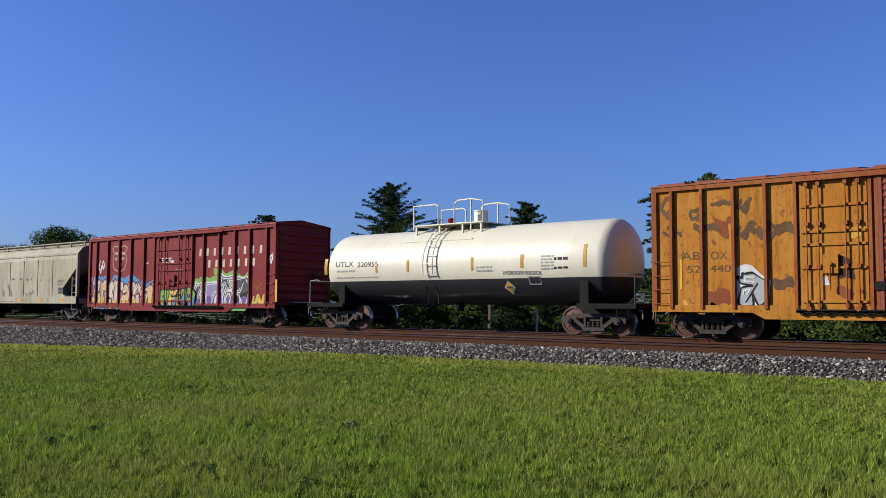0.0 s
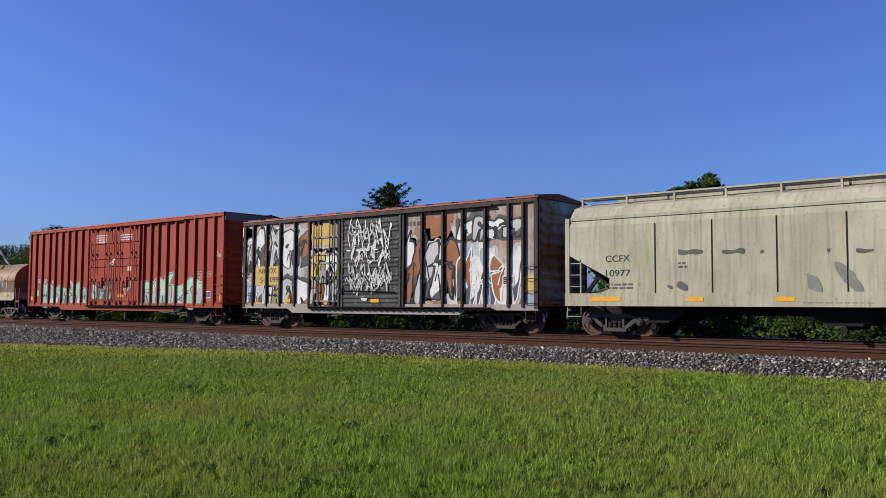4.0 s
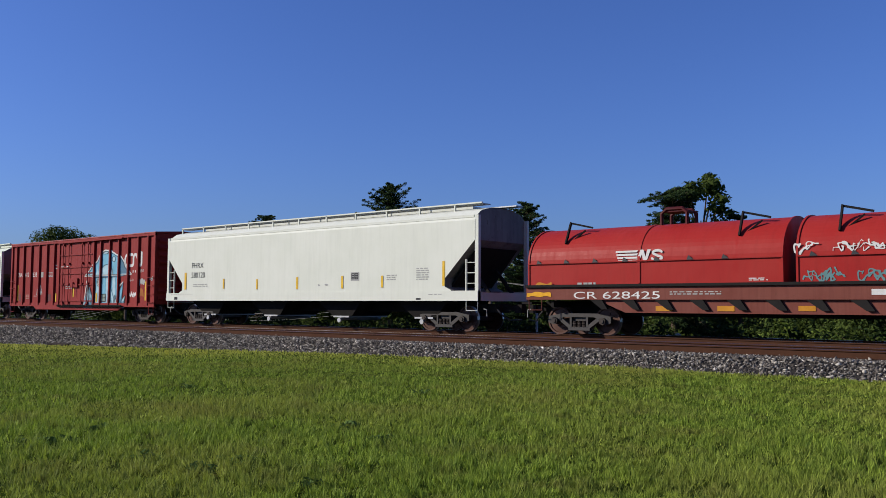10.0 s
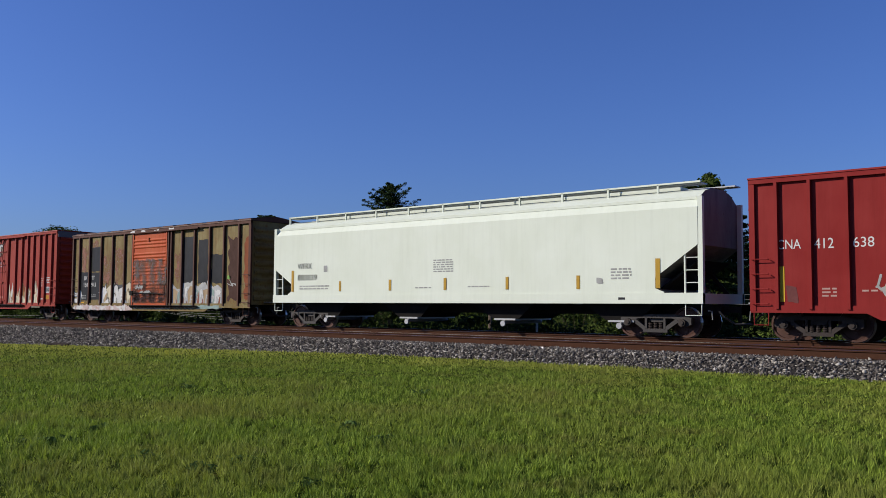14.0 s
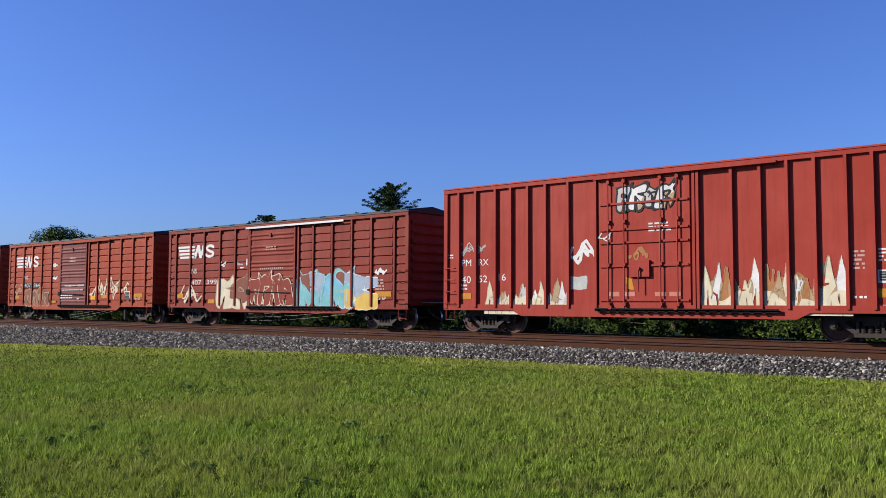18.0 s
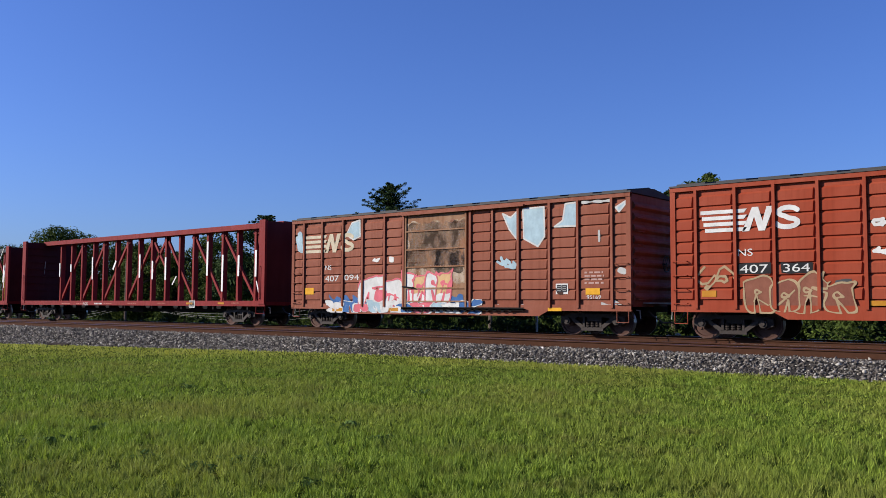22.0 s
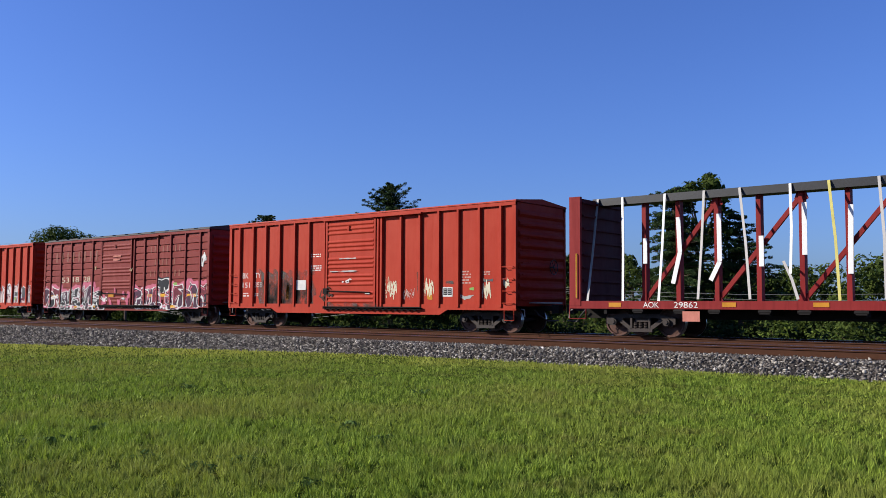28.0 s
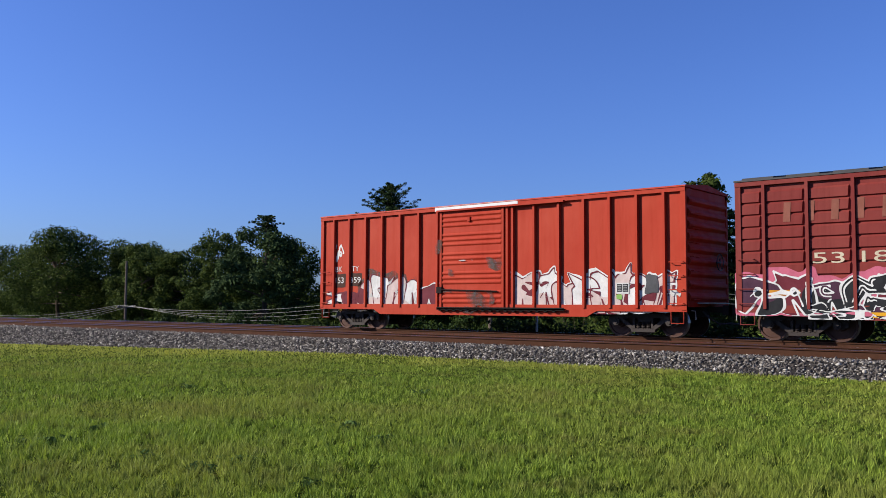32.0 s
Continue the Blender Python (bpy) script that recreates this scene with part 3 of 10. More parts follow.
def build_trackside():
    p = thing("marker_post", "short white marker post beside the track", "post", pose(-19.4, 3.4, -0.9))
    part("stake", Geo().rod((0, 0, -0.2), (0, 0, 1.72), 0.045, 8), G_WHITE, p)
    part("cap", Geo().rod((0, 0, 1.72), (0, 0, 1.76), 0.06, 8), G_WHITE, p)
    wr = np.random.default_rng(77)
    for x, y, r in ((-9.3, -21.4, 0.16), (-9.1, -21.2, 0.13), (-13.3, -16.7, 0.17), (-7.6, -18.4, 0.12), (-6.6, -18.9, 0.12), (-6.6, -21.2, 0.10), (-6.7, -20.7, 0.13), (-7.5, -21.2, 0.11), (-5.4, -21.0, 0.10), (-9.7, -20.4, 0.12), (-9.7, -14.7, 0.14)):
        wd = thing("weed", "low dark green weed with broad leaves in the lawn", "weed", pose(x, y, lawn_z(x, y)), group="weeds in the lawn")
        c = np.array([(wr.uniform(-r, r), wr.uniform(-r, r), wr.uniform(0.02, 0.07)) for _ in range(9)])
        part("foliage", leaf_mesh("foliage", c, np.full(9, 0.06), 9, 0.03, wr, 0.6), LEAF_WEED, wd)
    rnd = random.Random(3)
    for k, (x, y, z, r) in enumerate(((-13.55, 3.2, -0.30, 0.14), (-13.75, 3.25, -0.12, 0.13), (-13.4, 3.3, -0.05, 0.10), (-13.9, 3.3, -0.42, 0.12), (-13.2, 3.25, -0.42, 0.12), (-14.6, 3.4, -0.42, 0.09), (-14.75, 3.5, -0.42, 0.07))):
        g = Geo()
        n = 9
        for i in range(n):
            a, b = 2 * math.pi * i / n, 2 * math.pi * (i + 1) / n
            ra, rb = (r * (0.7 + 0.5 * abs(math.sin(2.3 * q + k))) for q in (a, b))
            g.face([(0, 0, r * 0.5), (ra * math.cos(a), 0.6 * ra * math.sin(a), 0.2 * ra * math.sin(3 * a)), (rb * math.cos(b), 0.6 * rb * math.sin(b), 0.2 * rb * math.sin(3 * b))])
            g.face([(0, 0, -r * 0.5), (ra * math.cos(a), 0.6 * ra * math.sin(a), 0.2 * ra * math.sin(3 * a)), (rb * math.cos(b), 0.6 * rb * math.sin(b), 0.2 * rb * math.sin(3 * b))])
        ob = part("litter_scrap", g, G_WHITE, None)
        ob.matrix_basis = pose(x, y, z, rnd.uniform(-20, 20), 0, rnd.uniform(0, 360))
        tagged(ob, "crumpled white plastic litter caught in the weeds", "litter", group="white litter")
    ob = part("old_board", Geo().prism([(-0.62, -0.03), (0.6, -0.035), (0.62, 0.03), (-0.6, 0.035)], "y", -0.16, 0.16), TIE, None)
    ob.matrix_basis = pose(-36.6, -7.35, -0.80, 12, 0, 6)
    tagged(ob, "dark weathered board lying at the foot of the ballast", "board")


build_ground()
build_tracks()
build_stones()
build_trees()
build_poles()


# ---- running gear ----
def bogie_meshes():
    side = Geo()
    for s in (-1, 1):
        y0, y1 = (s * 0.95, s * 1.09)
        lo, hi = min(y0, y1), max(y0, y1)
        # cast side frame: arched top chord, sloping arms to the journals, bottom chord
        side.prism([(-1.16, 0.40), (-1.16, 0.60), (-0.62, 0.70), (0.62, 0.70), (1.16, 0.60), (1.16, 0.40), (0.98, 0.34), (0.80, 0.44), (0.80, 0.50), (0.55, 0.58), (-0.55, 0.58), (-0.80, 0.50), (-0.80, 0.44), (-0.98, 0.34)], "y", lo, hi)
        side.beam((-0.72, s * 1.02, 0.52), (-0.30, s * 1.02, 0.23), 0.12, 0.13, (0, 1, 0))
        side.beam((0.72, s * 1.02, 0.52), (0.30, s * 1.02, 0.23), 0.12, 0.13, (0, 1, 0))
        side.box(-0.40, 0.40, lo, hi, 0.15, 0.26)
        side.box(-0.34, -0.27, lo, hi, 0.24, 0.60)
        side.box(0.27, 0.34, lo, hi, 0.24, 0.60)
    side.box(-0.22, 0.22, -1.0, 1.0, 0.46, 0.66)
    spring = Geo()
    ring = []
    for i in range(9):
        ring += [(0.055 if i % 2 else 0.082, 0.26 + 0.025 * i)]
    for (r0, z0), (r1, z1) in zip(ring, ring[1:]):
        for i in range(8):
            a, b = math.pi * i / 4, math.pi * (i + 1) / 4
            spring.face([(r0 * math.cos(a), r0 * math.sin(a), z0), (r0 * math.cos(b), r0 * math.sin(b), z0), (r1 * math.cos(b), r1 * math.sin(b), z1), (r1 * math.cos(a), r1 * math.sin(a), z1)])
    cap = Geo()
    cap.rod((0, -1.17, 0.457), (0, -1.05, 0.457), 0.115, 10)
    cap.rod((0, -1.20, 0.457), (0, -1.17, 0.457), 0.065, 8)
    beam_ = Geo().box(-0.06, 0.06, -0.85, 0.85, 0.30, 0.42)
    wheel = Geo()
    n = 24
    for s in (-1, 1):
        prof = [(0.0, 0.685), (0.15, 0.685), (0.17, 0.72), (0.38, 0.735), (0.40, 0.69), (0.48, 0.69), (0.483, 0.715), (WHEEL_R, 0.735), (WHEEL_R - 0.004, 0.815), (0.40, 0.815), (0.38, 0.78), (0.17, 0.80), (0.15, 0.86), (0.0, 0.86)]
        for (r0, y0), (r1, y1) in zip(prof, prof[1:]):
            wheel.m = 1 if (r0 > 0.44 and r1 > 0.44) else 0
            for i in range(n):
                a, b = 2 * math.pi * i / n, 2 * math.pi * (i + 1) / n
                wheel.face([(r0 * math.cos(a), s * y0, r0 * math.sin(a)), (r0 * math.cos(b), s * y0, r0 * math.sin(b)),
                            (r1 * math.cos(b), s * y1, r1 * math.sin(b)), (r1 * math.cos(a), s * y1, r1 * math.sin(a))])
    wheel.m = 0
    wheel.rod((0, -1.05, 0), (0, 1.05, 0), 0.08, 8)
    # lightening marks so that the turning of a wheel shows
    for s in (-1, 1):
        for k in range(3):
            a = k * 2 * math.pi / 3
            wheel.box(0.24 * math.cos(a) - 0.03, 0.24 * math.cos(a) + 0.03, s * 0.80 - 0.02, s * 0.80 + 0.012, 0.24 * math.sin(a) - 0.03, 0.24 * math.sin(a) + 0.03)
    made = []
    for nm, g, mats in (("side_frame", side, [BOGIE]), ("spring", spring, [BOGIE]), ("bearing_cap", cap, [BOGIE]), ("brake_beam", beam_, [UNDER]), ("wheelset", wheel, [WHEEL, TREAD])):
        me = g.mesh(nm)
        for mt in mats:
            me.materials.append(mt)
        made.append(me)
    return made


FRAME_ME, SPRING_ME, CAP_ME, BEAM_ME, WHEEL_ME = bogie_meshes()
FRAME_GREY = FRAME_ME.copy()
FRAME_GREY.materials[0] = BOGIE_GREY


def bogie(car, x, grey=False):
    b = share("bogie", FRAME_GREY if grey else FRAME_ME, car, pose(x, 0, 0), "grey cast steel bogie" if grey else "rust-brown cast steel bogie")
    for y in (-1.03, 1.03):
        for x_ in (-0.17, 0.0, 0.17):
            share("spring", SPRING_ME, b, pose(x_, y, 0))
    for s in (-0.889, 0.889):
        share("bearing_cap", CAP_ME, b, pose(s, 0, 0))
        share("brake_beam", BEAM_ME, b, pose(s * 0.45, 0, 0))
        w = share("wheelset", WHEEL_ME, b, pose(s, 0, WHEEL_R))
        WHEELS.append((w, s))


def couplers(car, half, reach):
    for s in (-1, 1):
        g = Geo()
        g.box(min(s * half, s * (half + reach - 0.25)), max(s * half, s * (half + reach - 0.25)), -0.09, 0.09, 0.76, 0.94)
        g.box(min(s * (half + reach - 0.28), s * (half + reach)), max(s * (half + reach - 0.28), s * (half + reach)), -0.16, 0.14, 0.68, 0.98)
        part("coupler", g, UNDER, car)
        h = Geo()
        y = -0.45
        h.tube([(s * half, y, 0.80), (s * (half + 0.18), y, 0.62), (s * (half + 0.42), y * 0.6, 0.42), (s * (half + reach), y * 0.3, 0.44)], 0.028, 6)
        part("brake_hose", h, BLACK, car)
        c = Geo()
        c.tube([(s * half, -1.25, 0.82), (s * (half + 0.12), -1.25, 0.80), (s * (half + 0.14), -1.25, 0.55)], 0.018, 5)
        part("cut_lever", c, GREYTXT, car)


def underframe(car, half, z0=0.62, z1=1.0, tanks=True):
    g = Geo()
    g.box(-half, half, -0.32, 0.32, z0, z1)
    for k in range(9):
        x = -half + (k + 0.5) * 2 * half / 9
        g.box(x - 0.05, x + 0.05, -1.4, 1.4, z1 - 0.2, z1)
    part("centre_sill", g, UNDER, car)
    if tanks:
        part("air_reservoir", Geo().rod((-0.2, -0.75, 0.70), (1.0, -0.75, 0.70), 0.19, 10), UNDER, car)
        g = Geo()
        g.rod((-2.2, -0.8, 0.66), (-1.6, -0.8, 0.66), 0.14, 10)
        g.rod((-3.6, -0.7, 0.60), (-1.6, -0.8, 0.62), 0.02, 5)
        g.rod((1.0, -0.75, 0.62), (3.4, -0.6, 0.58), 0.02, 5)
        part("brake_cylinder", g, UNDER, car)


def ladder(car, x0, x1, z0, z1, n, y, mat, label=""):
    """Separate grab irons one above another."""
    me = None
    for k in range(n):
        z = z0 + (z1 - z0) * k / max(1, n - 1)
        if me is None:
            g = Geo().tube([(x0, y + 0.01, 0), (x0, y - 0.09, 0), (x1, y - 0.09, 0), (x1, y + 0.01, 0)], 0.015, 5)
            me = part("grab_iron", g, mat, car, label)
            me.location.z = z
        else:
            share("grab_iron", me.data, car, pose(0, 0, z))


def stile_ladder(car, x0, x1, z0, z1, n, y, mat, label=""):
    g = Geo()
    for x in (x0, x1):
        g.box(x - 0.022, x + 0.022, y - 0.03, y + 0.03, z0 - 0.12, z1 + 0.12)
    for k in range(n):
        z = z0 + (z1 - z0) * k / max(1, n - 1)
        g.rod((x0, y, z), (x1, y, z), 0.016, 5)
    part("ladder", g, mat, car, label)


def sill_step(car, x0, x1, z1, y, mat):
    g = Geo()
    z0 = z1 - 0.34
    g.tube([(x0, y, z1), (x0, y, z0), (x1, y, z0), (x1, y, z1)], 0.018, 5)
    part("sill_step", g, mat, car)


def text(car, words, x0, x1, z0, z1, mat, y):
    """Painted lettering on the near side, fitted between x0 and x1, z0 and z1."""
    cu = bpy.data.curves.new("lettering", "FONT")
    cu.body = words
    tmp = bpy.data.objects.new("lettering", cu)
    me = bpy.data.meshes.new_from_object(tmp)
    bpy.data.objects.remove(tmp)
    px = [v.co.x for v in me.vertices]
    pz = [v.co.y for v in me.vertices]
    ax, az = min(px), min(pz)
    fx, fz = (x1 - x0) / (max(px) - ax), (z1 - z0) / (max(pz) - az)
    for v in me.vertices:
        v.co = (x0 + (v.co.x - ax) * fx, y - 0.002, z0 + (v.co.y - az) * fz)
    me.materials.append(mat)
    ob = new("lettering", me)
    ob.parent = car
    return ob


def bars(car, x, z, w, h, rows, mat, y, seed=0, name="stencil"):
    """Rows of short bars in place of small unreadable writing."""
    rnd = random.Random(seed + int(x * 100))
    g = Geo()
    pitch = h / rows
    for r in range(rows):
        zz = z + h - (r + 0.72) * pitch
        xx = x
        while xx < x + w - 0.04:
            l = rnd.uniform(0.05, 0.22)
            l = min(l, x + w - xx)
            g.box(xx, xx + l, y - 0.002, y, zz, zz + pitch * 0.5)
            xx += l + rnd.uniform(0.03, 0.07)
    tagged(part(name, g, mat, car), kind="stuff")


def plate(car, x, z, w, h, mat, y, name="reflector"):
    """A thin plate, sliced in height so that it can follow a rounded side."""
    g = Geo()
    n = 6 if h > 0.12 else 2
    for k in range(n + 1):
        for xx in (x, x + w):
            for yy in (y - 0.004, y):
                g.v.append((xx, yy, z + h * k / n))
    for k in range(n):
        o = 4 * k
        g.f += [(o, o + 2, o + 6, o + 4), (o + 3, o + 1, o + 5, o + 7), (o + 1, o, o + 4, o + 5), (o + 2, o + 3, o + 7, o + 6)]
    g.f += [(0, 1, 3, 2), (4 * n, 4 * n + 2, 4 * n + 3, 4 * n + 1)]
    g.mi += [0] * len(g.f)
    part(name, g, mat, car)


def twin_panel(car, x, z, mat, y):
    """The small two-square consolidated stencil panel: a pale frame round two dark squares."""
    p = part("stencil_panel", Geo().box(x, x + 0.46, y - 0.003, y, z, z + 0.34), mat, car)
    for k in (0, 1):
        a = x + 0.04 + 0.20 * k
        part("dark_square", Geo().box(a, a + 0.18, y - 0.006, y - 0.003, z + 0.06, z + 0.30), DARKTXT, p)
        for r in range(3):
            part("stencil", Geo().box(a + 0.02, a + 0.15, y - 0.008, y - 0.006, z + 0.10 + 0.07 * r, z + 0.12 + 0.07 * r), GREYTXT, p)


# ---- box cars ----
def end_wall(car, x, s, zt, mat, n=9, pitch_h=0.30):
    """A corrugated end with level ridges, its ladder and brake wheel."""
    for k in range(n):
        g = Geo()
        z0 = 1.05 + (zt - 1.25) * k / n
        dz = (zt - 1.25) / n
        pts = [(0.0, z0 + dz * 0.12), (0.07, z0 + dz * 0.38), (0.07, z0 + dz * 0.55), (0.0, z0 + dz * 0.85)]
        v = []
        for yy in (-1.38, 1.38):
            for d, z in pts:
                v.append((x + s * d, yy, z))
        for i in range(3):
            g.face([v[i], v[i + 1], v[4 + i + 1], v[4 + i]])
        g.face(v[:4])
        g.face(v[4:])
        part("end_corrugation", g, mat, car)
    rung = None
    for k in range(7):
        z = 1.15 + k * 0.42
        if z > zt - 0.3:
            break
        if rung is None:
            rung = part("end_grab_iron", Geo().tube([(x, -1.30, 0), (x + s * 0.13, -1.30, 0), (x + s * 0.13, -0.85, 0), (x, -0.85, 0)], 0.015, 5), mat, car)
            rung.location.z = z
        else:
            share("end_grab_iron", rung.data, car, pose(0, 0, z))
    if s > 0:
        g = Geo()
        for k in range(12):
            a, b = k * math.pi / 6, (k + 1) * math.pi / 6
            g.rod((x + 0.2, 0.5 + 0.26 * math.cos(a), 2.3 + 0.26 * math.sin(a)), (x + 0.2, 0.5 + 0.26 * math.cos(b), 2.3 + 0.26 * math.sin(b)), 0.015, 5)
        for k in range(3):
            a = k * math.pi / 3
            g.rod((x + 0.2, 0.5 - 0.26 * math.cos(a), 2.3 - 0.26 * math.sin(a)), (x + 0.2, 0.5 + 0.26 * math.cos(a), 2.3 + 0.26 * math.sin(a)), 0.01, 4)
        g.rod((x, 0.5, 2.3), (x + 0.2, 0.5, 2.3), 0.03, 6)
        part("brake_wheel", g, BLACK, car)
    part("end_platform", Geo().box(min(x + s * 0.02, x + s * 0.36), max(x + s * 0.02, x + s * 0.36), -0.8, 0.8, 1.02, 1.06), GALV, car)


def rib_door(car, x0, x1, z0, z1, mat, y, pitch=0.17, frame_mat=None):
    """A sliding door with level pressed ribs and its latch bar."""
    d = part("sliding_door", Geo().box(x0, x1, y - 0.02, y + 0.03, z0, z1), mat, car, "sliding steel door with level ribs")
    n = int((z1 - z0 - 0.2) / pitch)
    for k in range(n):
        z = z0 + 0.12 + k * pitch
        if k % 4 == 3:
            continue
        g = Geo().prism([(y - 0.02, z), (y - 0.055, z + pitch * 0.3), (y - 0.055, z + pitch * 0.5), (y - 0.02, z + pitch * 0.8)], "x", x0 + 0.12, x1 - 0.12)
        part("door_rib", g, mat, d)
    for x in (x0, x1 - 0.09):
        part("door_edge", Geo().box(x, x + 0.09, y - 0.06, y, z0, z1), frame_mat or mat, d)
    h = Geo()
    h.rod((x0 + 0.05, y - 0.09, z0 + 0.62), (x1 - 0.25, y - 0.09, z0 + 0.55), 0.022, 6)
    h.box(x0 - 0.12, x0 + 0.12, y - 0.10, y - 0.05, z0 + 0.5, z0 + 0.72)
    part("latch_bar", h, UNDER, d)
    part("door_stop", Geo().box(x0 + (x1 - x0) * 0.45, x0 + (x1 - x0) * 0.49, y - 0.09, y - 0.02, z1 - 0.42, z1 - 0.26), mat, d)


def plug_door(car, x0, x1, z0, z1, mat, y, rods=(0.12, 0.30, 0.70, 0.88), rod_mat=None):
    """A plug door: panelled sheet, upright locking rods with their cams, level stiffeners and rollers."""
    rod_mat = rod_mat or mat
    w = x1 - x0
    d = part("plug_door", Geo().box(x0, x1, y - 0.03, y + 0.02, z0, z1), mat, car, "steel plug door with upright locking rods")
    for k, f in enumerate((0.06, 0.32, 0.50, 0.60, 0.80)):
        z = z0 + (z1 - z0) * f
        part("door_stiffener", Geo().box(x0 + 0.04, x1 - 0.04, y - 0.075, y - 0.03, z - 0.03, z + 0.03), mat, d)
    for f in rods:
        x = x0 + w * f
        g = Geo().rod((x, y - 0.11, z0 - 0.06), (x, y - 0.11, z1 + 0.04), 0.022, 6)
        for q in (0.03, 0.33, 0.66, 0.97):
            z = z0 + (z1 - z0) * q
            g.box(x - 0.05, x + 0.05, y - 0.13, y - 0.03, z - 0.05, z + 0.05)
        part("locking_rod", g, rod_mat, d)
    part("door_gear", Geo().box(x0 + w * 0.36, x0 + w * 0.58, y - 0.12, y - 0.03, z0 + 0.95, z0 + 1.45).rod((x0 + w * 0.47, y - 0.12, z0 + 1.2), (x0 + w * 0.47, y - 0.2, z0 + 1.2), 0.05, 8), mat, d)
    part("door_handle", Geo().rod((x0 + w * 0.47, y - 0.17, z0 + 0.5), (x0 + w * 0.47, y - 0.17, z0 + 1.2), 0.02, 6), rod_mat, d)
    for f in (0.14, 0.86):
        part("roller", Geo().rod((x0 + w * f, y - 0.16, z0 + 0.02), (x0 + w * f, y - 0.04, z0 + 0.02), 0.07, 8), rod_mat, d)


def panel_door(car, x0, x1, z0, z1, mat, y):
    """A plain sheet door with four level bars and a lighter frame."""
    d = part("sliding_door", Geo().box(x0, x1, y - 0.03, y + 0.02, z0, z1), mat, car, "peeling rusty sheet door with level bars")
    for f in (0.06, 0.20, 0.43, 0.62, 0.82):
        z = z0 + (z1 - z0) * f
        part("door_bar", Geo().box(x0 + 0.03, x1 - 0.03, y - 0.07, y - 0.03, z - 0.025, z + 0.025), mat, d)
    for x in (x0, x1 - 0.07):
        part("door_edge", Geo().box(x, x + 0.07, y - 0.075, y - 0.02, z0, z1), mat, d)
    part("latch_bar", Geo().rod((x0 - 0.1, y - 0.1, z0 + 0.75), (x0 + 0.5, y - 0.1, z0 + 0.7), 0.025, 6), UNDER, d)


PANEL_Y = -1.512


def box_car(label, u0, length, eave, posts, doors, body, post_mat=None, roof=None, beads=0, rise=0.22, roof_ribs=True, inset=1.65, end_mat=None,
            sill=None, corner=0.16, bay_mats=None, dims=(0.60, 0.78), rails=True, ribs_end=9, post_w=0.085, sill_mat=None):
    """A box car. posts: distances of the side posts from the rear end; doors: (kind, from, to, material)."""
    car = rail_car("box_car", label, "box car", u0, length)
    h = length / 2
    post_mat = post_mat or body
    end_mat = end_mat or body
    sill_mat = sill_mat or body
    zs, ze = dims
    top = eave - 0.02
    part("carcass", Geo().box(-h + 0.03, h - 0.03, -1.495, 1.495, 0.92, top - 0.02), end_mat, car)
    # bays between the posts, near side
    cuts = [0.0] + list(posts) + [length]
    spans = []
    for a, b in zip(cuts, cuts[1:]):
        if any(d[1] - 0.02 <= (a + b) / 2 <= d[2] + 0.02 for d in doors) or b - a < 0.08:
            continue
        spans.append((a, b))
    for k, (a, b) in enumerate(spans):
        x0, x1 = a - h, b - h
        mt = body
        if bay_mats:
            mt = bay_mats.get(k, body)
        panel = part("side_panel", Geo().box(x0 + 0.004, x1 - 0.004, PANEL_Y, -1.495, ze + 0.12, top - 0.10), mt, car)
        if beads and b - a > 0.3:
            dz = (top - ze - 0.62) / beads
            xa, xb = x0 + post_w * 0.5 + 0.015, x1 - post_w * 0.5 - 0.06
            g = Geo()
            q = [(xa, PANEL_Y + 0.002, dz * 0.02), (xb, PANEL_Y + 0.002, dz * 0.02), (xb, PANEL_Y + 0.002, dz * 0.99), (xa, PANEL_Y + 0.002, dz * 0.99)]
            r = [(xa, PANEL_Y - 0.045, dz * 0.10), (xb - 0.035, PANEL_Y - 0.045, dz * 0.10), (xb - 0.015, PANEL_Y - 0.045, dz * 0.84), (xa, PANEL_Y - 0.045, dz * 0.84)]
            for i0 in range(4):
                j0 = (i0 + 1) % 4
                g.face([q[i0], q[j0], r[j0], r[i0]])
            g.face(r)
            bead = None
            for i in range(beads):
                zb = ze + 0.34 + dz * i
                if bead is None:
                    bead = part("pressed_rib", g, mt, panel)
                    bead.location.z = zb
                else:
                    share("pressed_rib", bead.data, panel, pose(0, 0, zb))
    for a in posts:
        x = a - h
        w = post_w / 2
        g = Geo().prism([(x - w - 0.015, PANEL_Y), (x - w, -1.615), (x + w, -1.615), (x + w + 0.015, PANEL_Y)], "z", ze + 0.10, top - 0.12)
        part("side_post", g, post_mat, car)
    for a in (0.0, length):
        s = -1 if a == 0 else 1
        for y0, y1 in ((-1.585, -1.49), (1.49, 1.585)):
            part("corner_post", Geo().box(min(s * h, s * (h - corner)), max(s * h, s * (h - corner)), y0, y1, ze + 0.05, top - 0.02), post_mat, car)
    for y0, y1 in ((-1.60, -1.49), (1.49, 1.60)):
        part("top_chord", Geo().box(-h, h, y0, y1, top - 0.13, top), roof if sill == "roof" else post_mat, car)
    # side sill, deeper between the bogies
    i0 = inset + 1.35
    for y0, y1 in ((-1.57, -1.49), (1.49, 1.57)):
        g = Geo()
        g.prism([(-h, ze), (-h + i0, ze), (-h + i0 + 0.35, zs), (h - i0 - 0.35, zs), (h - i0, ze), (h, ze), (h, ze + 0.2), (-h, ze + 0.2)], "y", y0, y1)
        part("side_sill", g, sill_mat, car)
    part("far_side", Geo().box(-h + 0.05, h - 0.05, 1.495, 1.55, ze + 0.15, top - 0.1), body, car)
